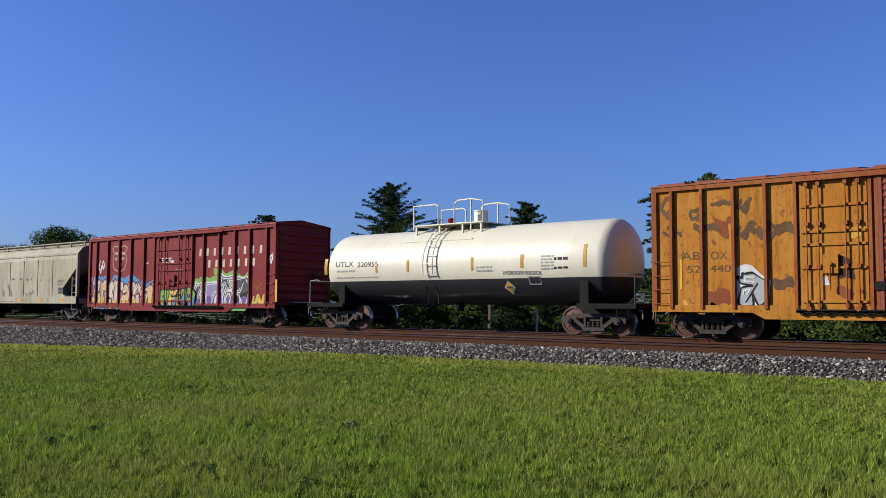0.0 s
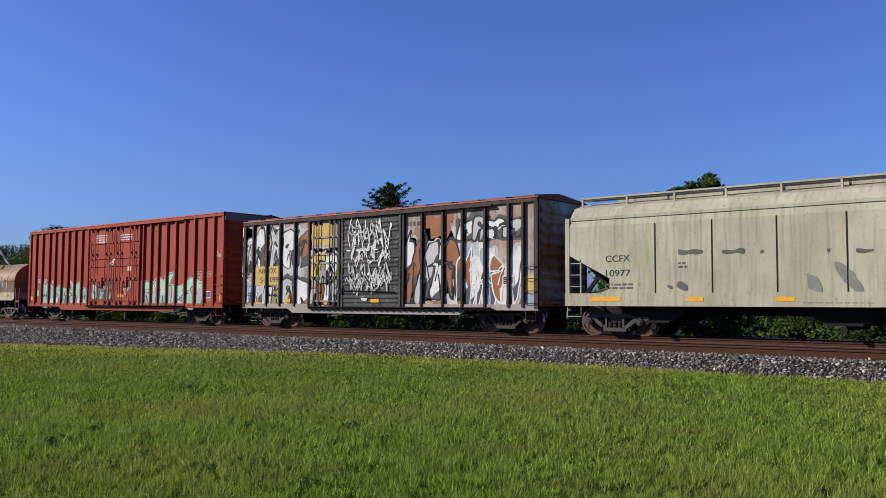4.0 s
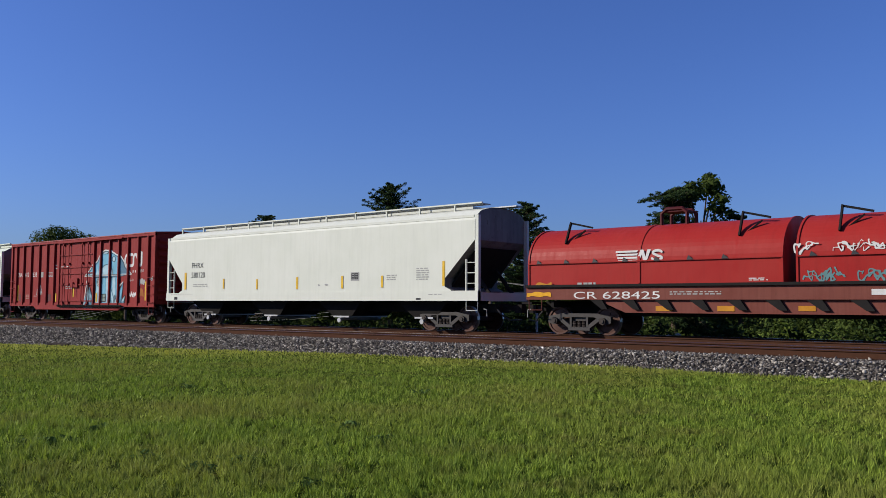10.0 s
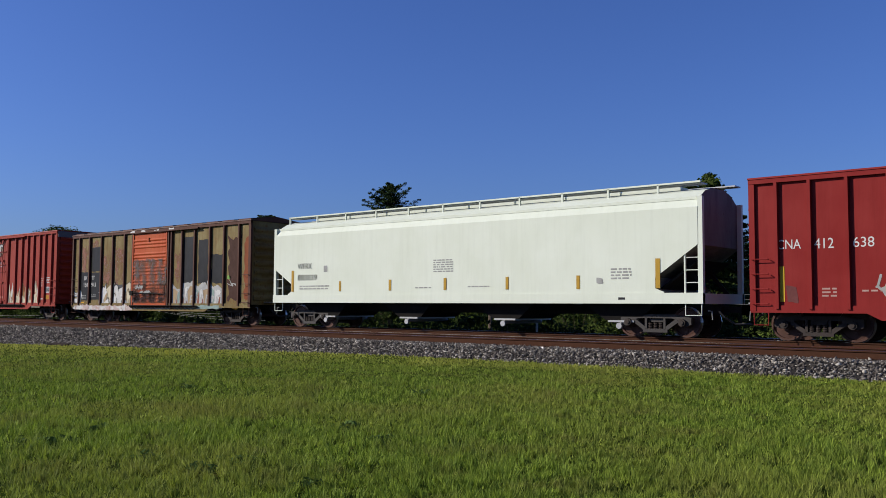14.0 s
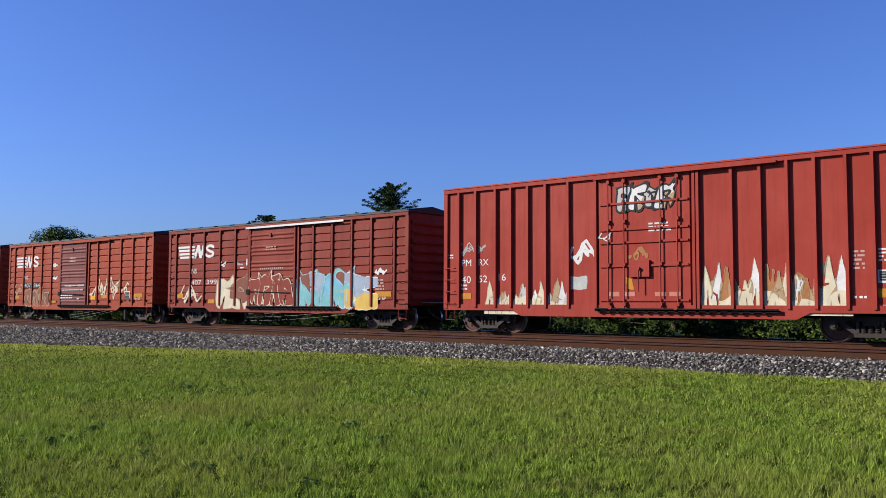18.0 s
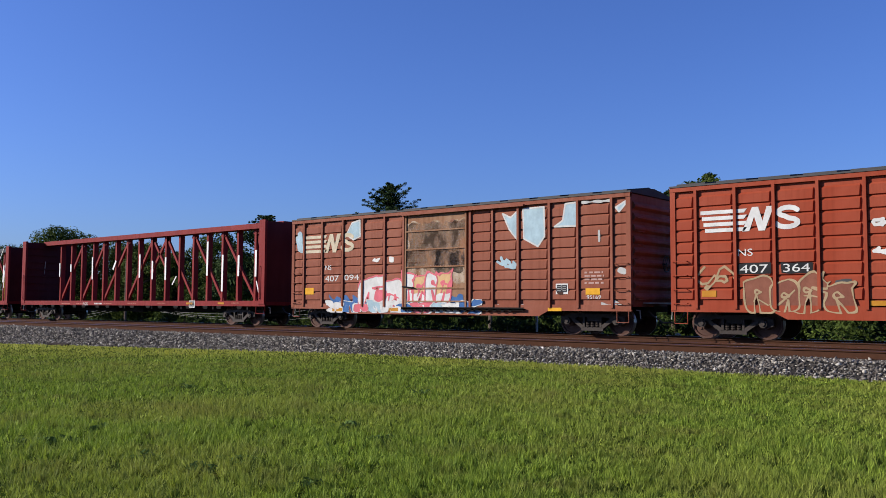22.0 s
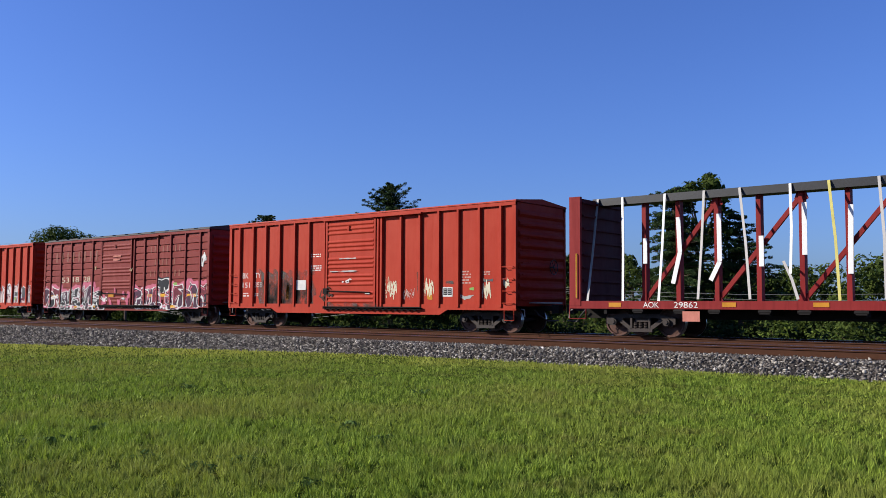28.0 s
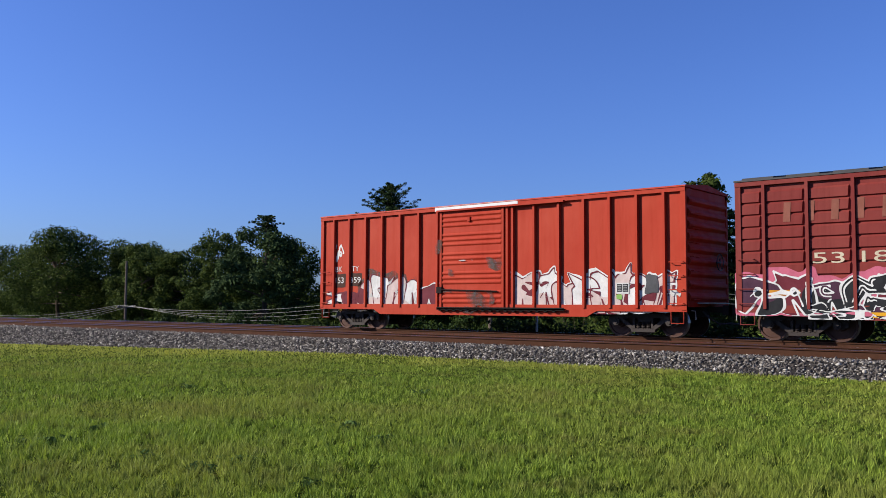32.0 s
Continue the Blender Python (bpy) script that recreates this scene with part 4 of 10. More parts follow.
    # roof
    g = Geo().prism([(-1.62, top), (-1.60, top + 0.05), (0, top + rise), (1.60, top + 0.05), (1.62, top)], "x", -h - 0.02, h + 0.02)
    rf = part("roof", g, roof or body, car)
    if roof_ribs:
        n = int(length / 1.17)
        for k in range(n):
            x = -h + (k + 0.5) * length / n
            w = length / n * 0.36
            g = Geo().prism([(-1.50, top + 0.065), (-1.46, top + 0.115), (0, top + rise + 0.06), (1.46, top + 0.115), (1.50, top + 0.065)], "x", x - w, x + w)
            part("roof_panel", g, roof or body, rf)
    for s in (-1, 1):
        end_wall(car, s * (h - 0.02), s, top, end_mat, ribs_end)
    underframe(car, h - 0.1)
    for kind, a, b, mt in doors:
        x0, x1 = a - h, b - h
        if kind == "panel":
            panel_door(car, x0, x1, ze + 0.10, top - 0.16, mt, -1.53)
        elif kind == "rib":
            rib_door(car, x0, x1, ze + 0.10, top - 0.16, mt, -1.57)
        else:
            plug_door(car, x0, x1, ze + 0.10, top - 0.16, mt, -1.53, rod_mat=post_mat)
    if doors:
        a, b = min(d[1] for d in doors) - h, max(d[2] for d in doors) - h
        run = max(b - a, 0.0)
        g = Geo()
        g.box(a - 0.1, min(h - 0.4, b + run * 0.85), -1.68, -1.57, ze + 0.02, ze + 0.06)
        g.box(a - 0.1, min(h - 0.4, b + run * 0.85), -1.68, -1.66, ze + 0.0, ze + 0.10)
        for k in range(int((b + run * 0.85 - a) / 0.32)):
            x = a + k * 0.32
            if x < h - 0.5:
                g.box(x, x + 0.1, -1.68, -1.56, ze - 0.04, ze + 0.03)
        part("door_track", g, UNDER, car)
        g = Geo().box(a - 0.1, min(h - 0.4, b + run * 0.85), -1.70, -1.58, top - 0.17, top - 0.11)
        part("upper_door_track", g, post_mat, car)
    for s in (-1, 1):
        xa, xb = s * (h - 0.08), s * (h - 0.52)
        ladder(car, min(xa, xb), max(xa, xb), 1.02, 2.25, 4, -1.56, post_mat)
        sill_step(car, min(xa, xb) + 0.02, max(xa, xb) - 0.02, ze, -1.55, post_mat)
        bogie(car, s * (h - inset))
    couplers(car, h, 0.78)
    return car, h


# ---- other kinds of cars ----
def hopper_car(label, u0, length, body, prof, slope_l, slope_r, sill_z, outlets, inset, roof_rail=True, sill_mat=None, seams=(), end_z=3.9, walk_mat=None, rail_every=1.9, gate_mat=None, rim=True):
    """A covered hopper. prof: half section (y, z) from the sill up to the middle of the roof; slope_*: (in at the foot, z where the end is reached)."""
    car = rail_car("covered_hopper", label, "hopper car", u0, length)
    h = length / 2
    z_low = prof[0][1]

    def ends(z):
        # the end slopes in, stands upright for a while above the sill and comes out again at its foot
        knee = 0.48
        fl = max(0.0, min(1.0, (slope_l[1] - z) / (slope_l[1] - z_low - knee)))
        fr = max(0.0, min(1.0, (slope_r[1] - z) / (slope_r[1] - z_low - knee)))
        if z < z_low + 0.16:
            fl, fr = fl * 0.80, fr * 0.80
        return -h + 0.14 + slope_l[0] * fl, h - 0.14 - slope_r[0] * fr
    # finer steps up the side, so that the cut at the ends bends softly
    y0 = prof[0][0]
    tall = [p for p in prof if abs(p[0] - y0) < 0.03][-1][1]
    steps = sorted({z_low, z_low + 0.05, z_low + 0.16, z_low + 0.30, z_low + 0.48, slope_l[1], slope_r[1], tall})
    prof = [(y0, z) for z in steps if z <= tall] + [p for p in prof if p[1] > tall]
    full = [(-y, z) for y, z in prof] + [(y, z) for y, z in reversed(prof[:-1])]
    g = Geo()
    nx = 16
    for y, z in full:
        a, b = ends(z)
        for i in range(nx + 1):
            g.v.append((a + (b - a) * i / nx, y, z))
    n = len(full)
    for j in range(n - 1):
        for i in range(nx):
            g.f.append((j * (nx + 1) + i, j * (nx + 1) + i + 1, (j + 1) * (nx + 1) + i + 1, (j + 1) * (nx + 1) + i))
            g.mi.append(0)
    # end faces take the second, darker material: their shade is put into the colour
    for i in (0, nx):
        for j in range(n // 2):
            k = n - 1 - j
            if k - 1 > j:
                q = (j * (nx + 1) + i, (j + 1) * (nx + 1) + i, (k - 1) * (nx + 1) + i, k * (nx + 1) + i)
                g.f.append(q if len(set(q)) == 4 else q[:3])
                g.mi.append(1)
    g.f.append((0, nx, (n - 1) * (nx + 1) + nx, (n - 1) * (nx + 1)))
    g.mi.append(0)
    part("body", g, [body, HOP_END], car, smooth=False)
    for a in seams:
        x = a - h
        lo, hi = prof[0], [p for p in prof if p[0] > 1.3][-1]
        g = Geo()
        pts = [p for p in prof if p[1] <= hi[1] - 0.15]
        for (y0, z0), (y1, z1) in zip(pts, pts[1:]):
            g.beam((x, -y0 - 0.004, z0), (x, -y1 - 0.004, z1), 0.03, 0.02, (0, -1, 0))
        part("weld_seam", g, UNDER, car)
    sm = sill_mat or body
    part("side_sill", Geo().box(-h, h, -1.60, -1.48, sill_z, z_low + 0.02).box(-h, h, 1.48, 1.60, sill_z, z_low + 0.02), sm, car)
    ev = [p for p in prof if p[0] > 1.25][-1]
    if rim:
        part("eave_rim", Geo().box(-h + 0.2, h - 0.2, -ev[0] - 0.05, -ev[0] + 0.02, ev[1] - 0.06, ev[1] + 0.03).box(-h + 0.2, h - 0.2, ev[0] - 0.02, ev[0] + 0.05, ev[1] - 0.06, ev[1] + 0.03), body, car)
    zt = prof[-1][1]
    if roof_rail:
        zr = zt + 0.02
        g = Geo()
        yr = 0.95
        for s in (-1, 1):
            g.box(-h + 0.25, h - 0.30, s * yr - 0.03, s * yr + 0.03, zr + 0.08, zr + 0.13)
        part("running_board_edge", g, walk_mat or body, car)
        k = -h + 0.3
        while k < h - 0.1:
            part("running_board_post", Geo().box(k - 0.03, k + 0.03, -yr - 0.03, -yr + 0.03, ev[1] + 0.12, zr + 0.1).box(k - 0.03, k + 0.03, yr - 0.03, yr + 0.03, ev[1] + 0.12, zr + 0.1), walk_mat or body, car)
            k += rail_every
        part("running_board", Geo().box(-h + 0.25, h - 0.30, -0.9, -0.45, zr + 0.05, zr + 0.09).box(-h + 0.1, h + 0.20, 0.45, 0.9, zr + 0.05, zr + 0.09), GALV, car)
    n = 8
    for k in range(n):
        x = -h + 1.2 + (2 * h - 2.4) * (k + 0.5) / n
        w = (2 * h - 2.4) / n * 0.48
        part("roof_hatch", Geo().box(x - w, x + w, -0.28, 0.28, zt - 0.03, zt + 0.10), body, car)
    # outlets
    span = (h - 2.9)
    for k in range(outlets):
        x = -span + 2 * span * k / max(1, outlets - 1)
        g = Geo()
        w = span / outlets * 1.02
        b = [(x - w, -1.35, z_low), (x + w, -1.35, z_low), (x + w, 1.35, z_low), (x - w, 1.35, z_low)]
        t = [(x - 0.55, -1.05, 0.50), (x + 0.55, -1.05, 0.50), (x + 0.55, 1.05, 0.50), (x - 0.55, 1.05, 0.50)]
        for i in range(4):
            j = (i + 1) % 4
            g.face([b[i], b[j], t[j], t[i]])
        g.face(t)
        g.face(list(reversed(b)))
        hp = part("discharge_hopper", g, UNDER, car)
        gm = gate_mat or GALV
        gt = Geo().box(x - 0.45, x + 0.45, -1.12, 1.12, 0.44, 0.50)
        gt.rod((x, -1.15, 0.38), (x, 1.15, 0.38), 0.06, 8)
        gt.rod((x, -1.24, 0.33), (x, -1.16, 0.33), 0.10, 8)
        part("outlet_gate", gt, gm, hp)
    g = Geo()
    g.box(-h, h, -0.3, 0.3, 0.68, 1.0)
    part("centre_sill", g, UNDER, car)
    for s in (-1, 1):
        x = s * h
        part("end_sill", Geo().box(min(x, x - s * 0.18), max(x, x - s * 0.18), -1.55, 1.55, sill_z, sill_z + 0.3), sm, car)
        for yy in (-1.50, 1.50):
            part("end_post", Geo().box(min(x, x - s * 0.15), max(x, x - s * 0.15), yy - 0.07, yy + 0.07, sill_z, ev[1] + 0.02), sm, car)
        g = Geo()
        for yy in (-0.7, 0.7):
            g.beam((x - s * 0.1, yy, sill_z + 0.2), (x - s * 1.2, yy, sill_z + 1.5), 0.08, 0.12)
        part("slope_brace", g, UNDER, car)
        part("slope_sheet", Geo().prism([(x - s * 0.35, slope_l[1] - 0.1), (x - s * 1.75, z_low), (x - s * 1.6, z_low), (x - s * 0.28, slope_l[1] - 0.1)], "y", -1.2, 1.2), UNDER, car)
        xa, xb = x - s * 0.06, x - s * 0.56
        stile_ladder(car, min(xa, xb), max(xa, xb), sill_z + 0.25, sill_z + 1.35, 4, -1.53, sm)
        sill_step(car, min(xa, xb), max(xa, xb), sill_z, -1.53, sm)
        bogie(car, s * (h - inset), grey=True)
    couplers(car, h, 0.85)
    return car, h


def tank_car(label, u0, length):
    car = rail_car("tank_car", label, "tank car", u0, length)
    h = length / 2
    r, zc = 1.43, 2.40
    g = Geo()
    n = 48
    rings = []
    for k in range(9):
        a = math.pi / 2 * k / 8
        rings.append((-h + 0.62 - 0.62 * math.cos(a), r * math.sin(a)))
    rings += [(-h + 0.62 + (length - 1.24) * k / 8, r) for k in range(1, 8)]
    rings += [(-x, rr) for x, rr in reversed(rings[:9])]
    for x, rr in rings:
        for i in range(n):
            w = 2 * math.pi * i / n
            g.v.append((x, rr * math.cos(w), zc + rr * math.sin(w)))
    for j in range(len(rings) - 1):
        for i in range(n):
            k = (i + 1) % n
            q = (j * n + i, j * n + k, (j + 1) * n + k, (j + 1) * n + i)
            g.f.append(q)
            g.mi.append(0)
    part("tank_shell", g, TANK_TWO, car, smooth=True)
    return car, h, r, zc


TANK_WHITE = paint("tank_white", (0.66, 0.625, 0.48), (0.71, 0.68, 0.55), (0.45, 0.30, 0.20), 0.10, 0.38, 0.12)
TANK_BLACK = paint("tank_black", (0.025, 0.026, 0.030), (0.045, 0.045, 0.05), (0.07, 0.06, 0.05), 0.2, 0.5, 0.2)
TANK_TWO = paint("tank_two_tone", (0.58, 0.55, 0.425), (0.63, 0.60, 0.48), (0.45, 0.30, 0.20), 0.10, 0.38, 0.12)


def lower_coat(m, z, col):
    """A second coat of paint below a sharp level line."""
    nt = m.node_tree
    b = nt.nodes["Principled BSDF"]
    old = b.inputs["Base Color"].links[0].from_socket
    tc = nt.nodes.new("ShaderNodeTexCoord")
    sp = nt.nodes.new("ShaderNodeSeparateXYZ")
    lt = nt.nodes.new("ShaderNodeMath")
    lt.operation = "LESS_THAN"
    lt.inputs[1].default_value = z
    nt.links.new(tc.outputs["Object"], sp.inputs[0])
    nt.links.new(sp.outputs["Z"], lt.inputs[0])
    dirty = mixed(nt, grain(nt, 2.0, 5, 0.65, stretch=(3, 1, 0.4)), col, tuple(c * 2.2 for c in col))
    nt.links.new(mixed(nt, lt.outputs[0], old, dirty), b.inputs["Base Color"])


lower_coat(TANK_TWO, 1.87, (0.014, 0.014, 0.016))
HC_RED = paint("brick_red_paint", (0.354, 0.053, 0.026), (0.401, 0.072, 0.038), wear=0.12, dirt=0.22, seed=1)
WC_RED = paint("maroon_paint", (0.232, 0.023, 0.024), (0.281, 0.039, 0.037), wear=0.10, dirt=0.25, seed=2)
CN_RED = paint("oxide_red_paint", (0.287, 0.022, 0.020), (0.333, 0.034, 0.030), wear=0.06, dirt=0.18, seed=3)
PM_RED = paint("boxcar_red_paint", (0.356, 0.045, 0.029), (0.413, 0.062, 0.044), wear=0.10, dirt=0.22, seed=4)
NS_BROWN = paint("brown_red_paint", (0.246, 0.041, 0.026), (0.302, 0.060, 0.040), wear=0.18, dirt=0.28, seed=5)
NS_ORANGE = paint("faded_orange_red_paint", (0.363, 0.059, 0.025), (0.407, 0.087, 0.044), wear=0.15, dirt=0.25, seed=6)
NS_DOOR = paint("faded_plum_door_paint", (0.20, 0.058, 0.050), (0.24, 0.08, 0.07), wear=0.12, dirt=0.2, seed=7)
NS_RUST = paint("rusty_brown_paint", (0.285, 0.080, 0.044), (0.36, 0.13, 0.080), wear=0.28, dirt=0.32, seed=8)
RUST_DOOR = paint("peeling_rust_door", (0.30, 0.13, 0.06), (0.42, 0.27, 0.17), wear=0.6, dirt=0.5, seed=9)
SO_BROWN = paint("southern_brown_paint", (0.237, 0.035, 0.030), (0.286, 0.055, 0.044), wear=0.12, dirt=0.25, seed=10)
BK_RED = paint("bright_red_paint", (0.450, 0.037, 0.016), (0.500, 0.054, 0.025), wear=0.08, dirt=0.15, seed=11)
BK_RED2 = paint("bright_orange_red_paint", (0.480, 0.042, 0.017), (0.530, 0.061, 0.027), wear=0.07, dirt=0.15, seed=12)
AB_YEL = paint("rusty_yellow_paint", (0.52, 0.20, 0.022), (0.56, 0.255, 0.04), (0.19, 0.055, 0.018), 0.85, 0.6, 0.55, 13)
AB_POST = paint("rusty_orange_post", (0.33, 0.095, 0.030), (0.40, 0.15, 0.05), (0.12, 0.035, 0.015), 0.7, 0.7, 0.4, 14)
AB_RUST = paint("red_rust_roof", (0.27, 0.075, 0.045), (0.33, 0.11, 0.07), wear=0.5, seed=15)
AB_COVER = paint("painted_over_side", (0.30, 0.13, 0.065), (0.60, 0.58, 0.54), (0.14, 0.10, 0.08), 0.6, 0.6, 0.5, 33)
AB_DARK = paint("dark_worn_door_paint", (0.055, 0.055, 0.055), (0.12, 0.115, 0.11), (0.45, 0.44, 0.42), 0.55, 0.6, 0.4, 34)
AB_BLACKPOST = paint("blackened_post_paint", (0.045, 0.032, 0.026), (0.08, 0.055, 0.045), wear=0.4, seed=35)
AB_MIX = paint("painted_over_panel", (0.33, 0.30, 0.27), (0.46, 0.40, 0.33), (0.40, 0.16, 0.05), 0.45, 0.6, 0.3, 16)
BK_OCHRE = paint("ochre_brown_paint", (0.23, 0.155, 0.055), (0.32, 0.265, 0.12), (0.24, 0.080, 0.022), 0.80, 0.6, 0.8, 17)
BK_POST = paint("rust_brown_post", (0.11, 0.045, 0.030), (0.15, 0.07, 0.05), wear=0.4, seed=18)
BK_DOOR = paint("orange_red_door", (0.56, 0.095, 0.025), (0.60, 0.14, 0.05), (0.20, 0.05, 0.02), 0.45, 0.5, 0.3, 19)
COIL_TAN = paint("tan_hood_paint", (0.34, 0.195, 0.080), (0.45, 0.275, 0.13), (0.17, 0.075, 0.035), 0.6, 0.41, 0.6, 21)
BAND_TAN = paint("pale_band_paint", (0.40, 0.30, 0.20), (0.62, 0.56, 0.47), (0.22, 0.11, 0.06), 0.3, 0.3, 0.3, 31)
lower_coat(COIL_TAN, 2.25, (0.080, 0.054, 0.032))
COIL_RED = paint("red_hood_paint", (0.400, 0.025, 0.022), (0.430, 0.036, 0.029), wear=0.06, rough=0.42, dirt=0.15, seed=22)
COIL_DECK = paint("dull_red_deck_paint", (0.20, 0.055, 0.040), (0.24, 0.08, 0.06), wear=0.3, seed=23)
COIL_CREAM = paint("cream_deck_paint", (0.46, 0.41, 0.32), (0.56, 0.51, 0.42), (0.26, 0.10, 0.045), 0.9, 0.55, 0.4, 24)
HOP_WHITE = paint("white_hopper_paint", (0.56, 0.575, 0.50), (0.60, 0.61, 0.54), (0.40, 0.36, 0.30), 0.05, 0.45, 0.10, 25)
HOP_CREAM = paint("cream_hopper_paint", (0.63, 0.67, 0.56), (0.67, 0.71, 0.61), (0.45, 0.38, 0.30), 0.04, 0.42, 0.08, 26)
HOP_GREY = paint("dirty_grey_hopper_paint", (0.44, 0.40, 0.28), (0.58, 0.54, 0.41), (0.20, 0.13, 0.075), 0.55, 0.6, 0.75, 27)
# hopper ends: grey far below the side paint, standing in for the shade there
HOP_END = paint("shaded_hopper_end_paint", (0.20, 0.20, 0.19), (0.27, 0.27, 0.25), (0.12, 0.09, 0.06), 0.5, 0.6, 0.5, 31)
CB_RED = paint("red_centre_beam_paint", (0.250, 0.020, 0.020), (0.300, 0.032, 0.030), wear=0.3, dirt=0.4, seed=28)
STRAP_WHITE = plain("white_strap", (0.78, 0.78, 0.76), 0.6, 0, 0.08, 8)
STRAP_GREY = plain("grey_strap", (0.42, 0.40, 0.37), 0.6, 0, 0.12, 8)
STRAP_YEL = spray("yellow_strap", (0.62, 0.55, 0.16))


def tank_details(car, h, r, zc):
    for s in (-1, 1):
        part("stub_sill", Geo().box(min(s * (h - 2.2), s * (h + 0.5)), max(s * (h - 2.2), s * (h + 0.5)), -0.35, 0.35, 0.62, 0.95), UNDER, car)
    for s in (-1, 1):
        x = s * (h - 1.15)
        g = Geo().prism([(-1.30, 1.02), (-1.30, 1.75), (-1.05, 1.35), (0, 1.02), (1.05, 1.35), (1.30, 1.75), (1.30, 1.02)], "x", x - 0.16, x + 0.16)
        part("bolster_saddle", g, UNDER, car)
    for s in (-1, 1):
        part("end_platform", Geo().box(min(s * (h - 1.35), s * (h + 0.75)), max(s * (h - 1.35), s * (h + 0.75)), -1.45, 1.45, 0.86, 1.02), UNDER, car)
        g = Geo()
        x = s * (h + 0.68)
        g.tube([(x, -1.35, 1.02), (x, -1.35, 1.92), (s * (h + 0.28), -1.35, 1.96), (s * (h + 0.1), -1.35, 1.90)], 0.022, 6)
        g.tube([(x, -1.35, 1.92), (x, 1.35, 1.92), (x, 1.35, 1.02)], 0.022, 6)
        part("end_handrail", g, BLACK if s > 0 else GREYTXT, car)
        sill_step(car, s * (h + 0.30) - 0.2, s * (h + 0.30) + 0.2, 0.9, -1.45, UNDER)
        bogie(car, s * (h - 0.95))
    # dome platform with its rails, ladder and fittings
    zt = zc + r
    x0, x1 = -2.15, 1.15
    g = Geo().box(x0, x1, -0.85, 0.85, zt + 0.10, zt + 0.14)
    for x in (x0 + 0.1, -0.9, 0.2, x1 - 0.1):
        for y in (-0.78, 0.78):
            g.box(x - 0.03, x + 0.03, y - 0.03, y + 0.03, zt - 0.25, zt + 0.12)
    part("platform", g, TANK_WHITE, car)
    for y in (-0.83, 0.83):
        zr = zt + 0.88
        part("platform_rail", Geo().tube([(x0, y, zt - 0.05), (x0, y, zr), (-1.05, y, zr), (-0.92, y, zr - 0.08), (-0.92, y, zt + 0.1)], 0.03, 6), TANK_WHITE, car)
        g = Geo()
        g.tube([(-0.15, y, zt + 0.1), (-0.15, y, zr - 0.02), (0.0, y, zr + 0.08), (0.62, y, zr + 0.10), (x1, y, zr), (x1, y, zt + 0.1)], 0.03, 6)
        g.tube([(0.62, y, zt - 0.2), (0.62, y, zr + 0.10)], 0.03, 6)
        part("platform_rail", g, TANK_WHITE, car)
    part("valve_bonnet", Geo().rod((0.45, 0, zt), (0.45, 0, zt + 0.58), 0.26, 14).rod((0.45, 0, zt + 0.58), (0.45, 0, zt + 0.62), 0.28, 14), TANK_WHITE, car)
    part("red_valve", Geo().rod((-1.0, 0, zt), (-1.0, 0, zt + 0.42), 0.12, 10).box(-1.3, -0.7, -0.15, 0.15, zt, zt + 0.2), COIL_RED, car)
    part("manway", Geo().rod((-0.4, 0.1, zt - 0.05), (-0.4, 0.1, zt + 0.22), 0.35, 14), TANK_WHITE, car)
    for x in (-1.08, -0.62):
        g = Geo()
        pts = []
        for k in range(10):
            a = radians(88 + k * 15)
            pts.append((x, (r + 0.12) * math.cos(a), zc + (r + 0.12) * math.sin(a)))
        g.tube([(x, p[1], p[2]) for p in pts if p[2] > 1.80], 0.025, 6)
        part("ladder_stile", g, TANK_WHITE, car)
        low = [p for p in pts if p[2] < 2.05]
        g = Geo().tube(low + [(x, -1.15, 1.0)], 0.024, 6)
        part("lower_ladder_stile", g, TANK_BLACK, car)
    for k in range(8):
        a = radians(100 + k * 13)
        y, z = (r + 0.12) * math.cos(a), zc + (r + 0.12) * math.sin(a)
        part("ladder_rung", Geo().rod((-1.08, y, z), (-0.62, y, z), 0.018, 5), TANK_WHITE, car)
    part("side_walk", Geo().box(-2.6, 0.9, -1.12, -1.05, zt - 0.52, zt - 0.48), TANK_WHITE, car)
    couplers(car, h + 0.75, 0.5)
    part("spill_pipe", Geo().rod((-0.3, -0.3, 0.72), (-0.3, -0.3, 1.0), 0.16, 10), UNDER, car)


def hood_section(half_w, z0, zs, zt, n=30):
    """Section of a coil hood: upright side to zs, then an arc to zt."""
    pts = [(-half_w, z0)]
    for k in range(n + 1):
        a = math.pi * k / n
        pts.append((-half_w * math.cos(a), zs + (zt - zs) * math.sin(a) ** 0.92))
    pts.append((half_w, z0))
    return pts


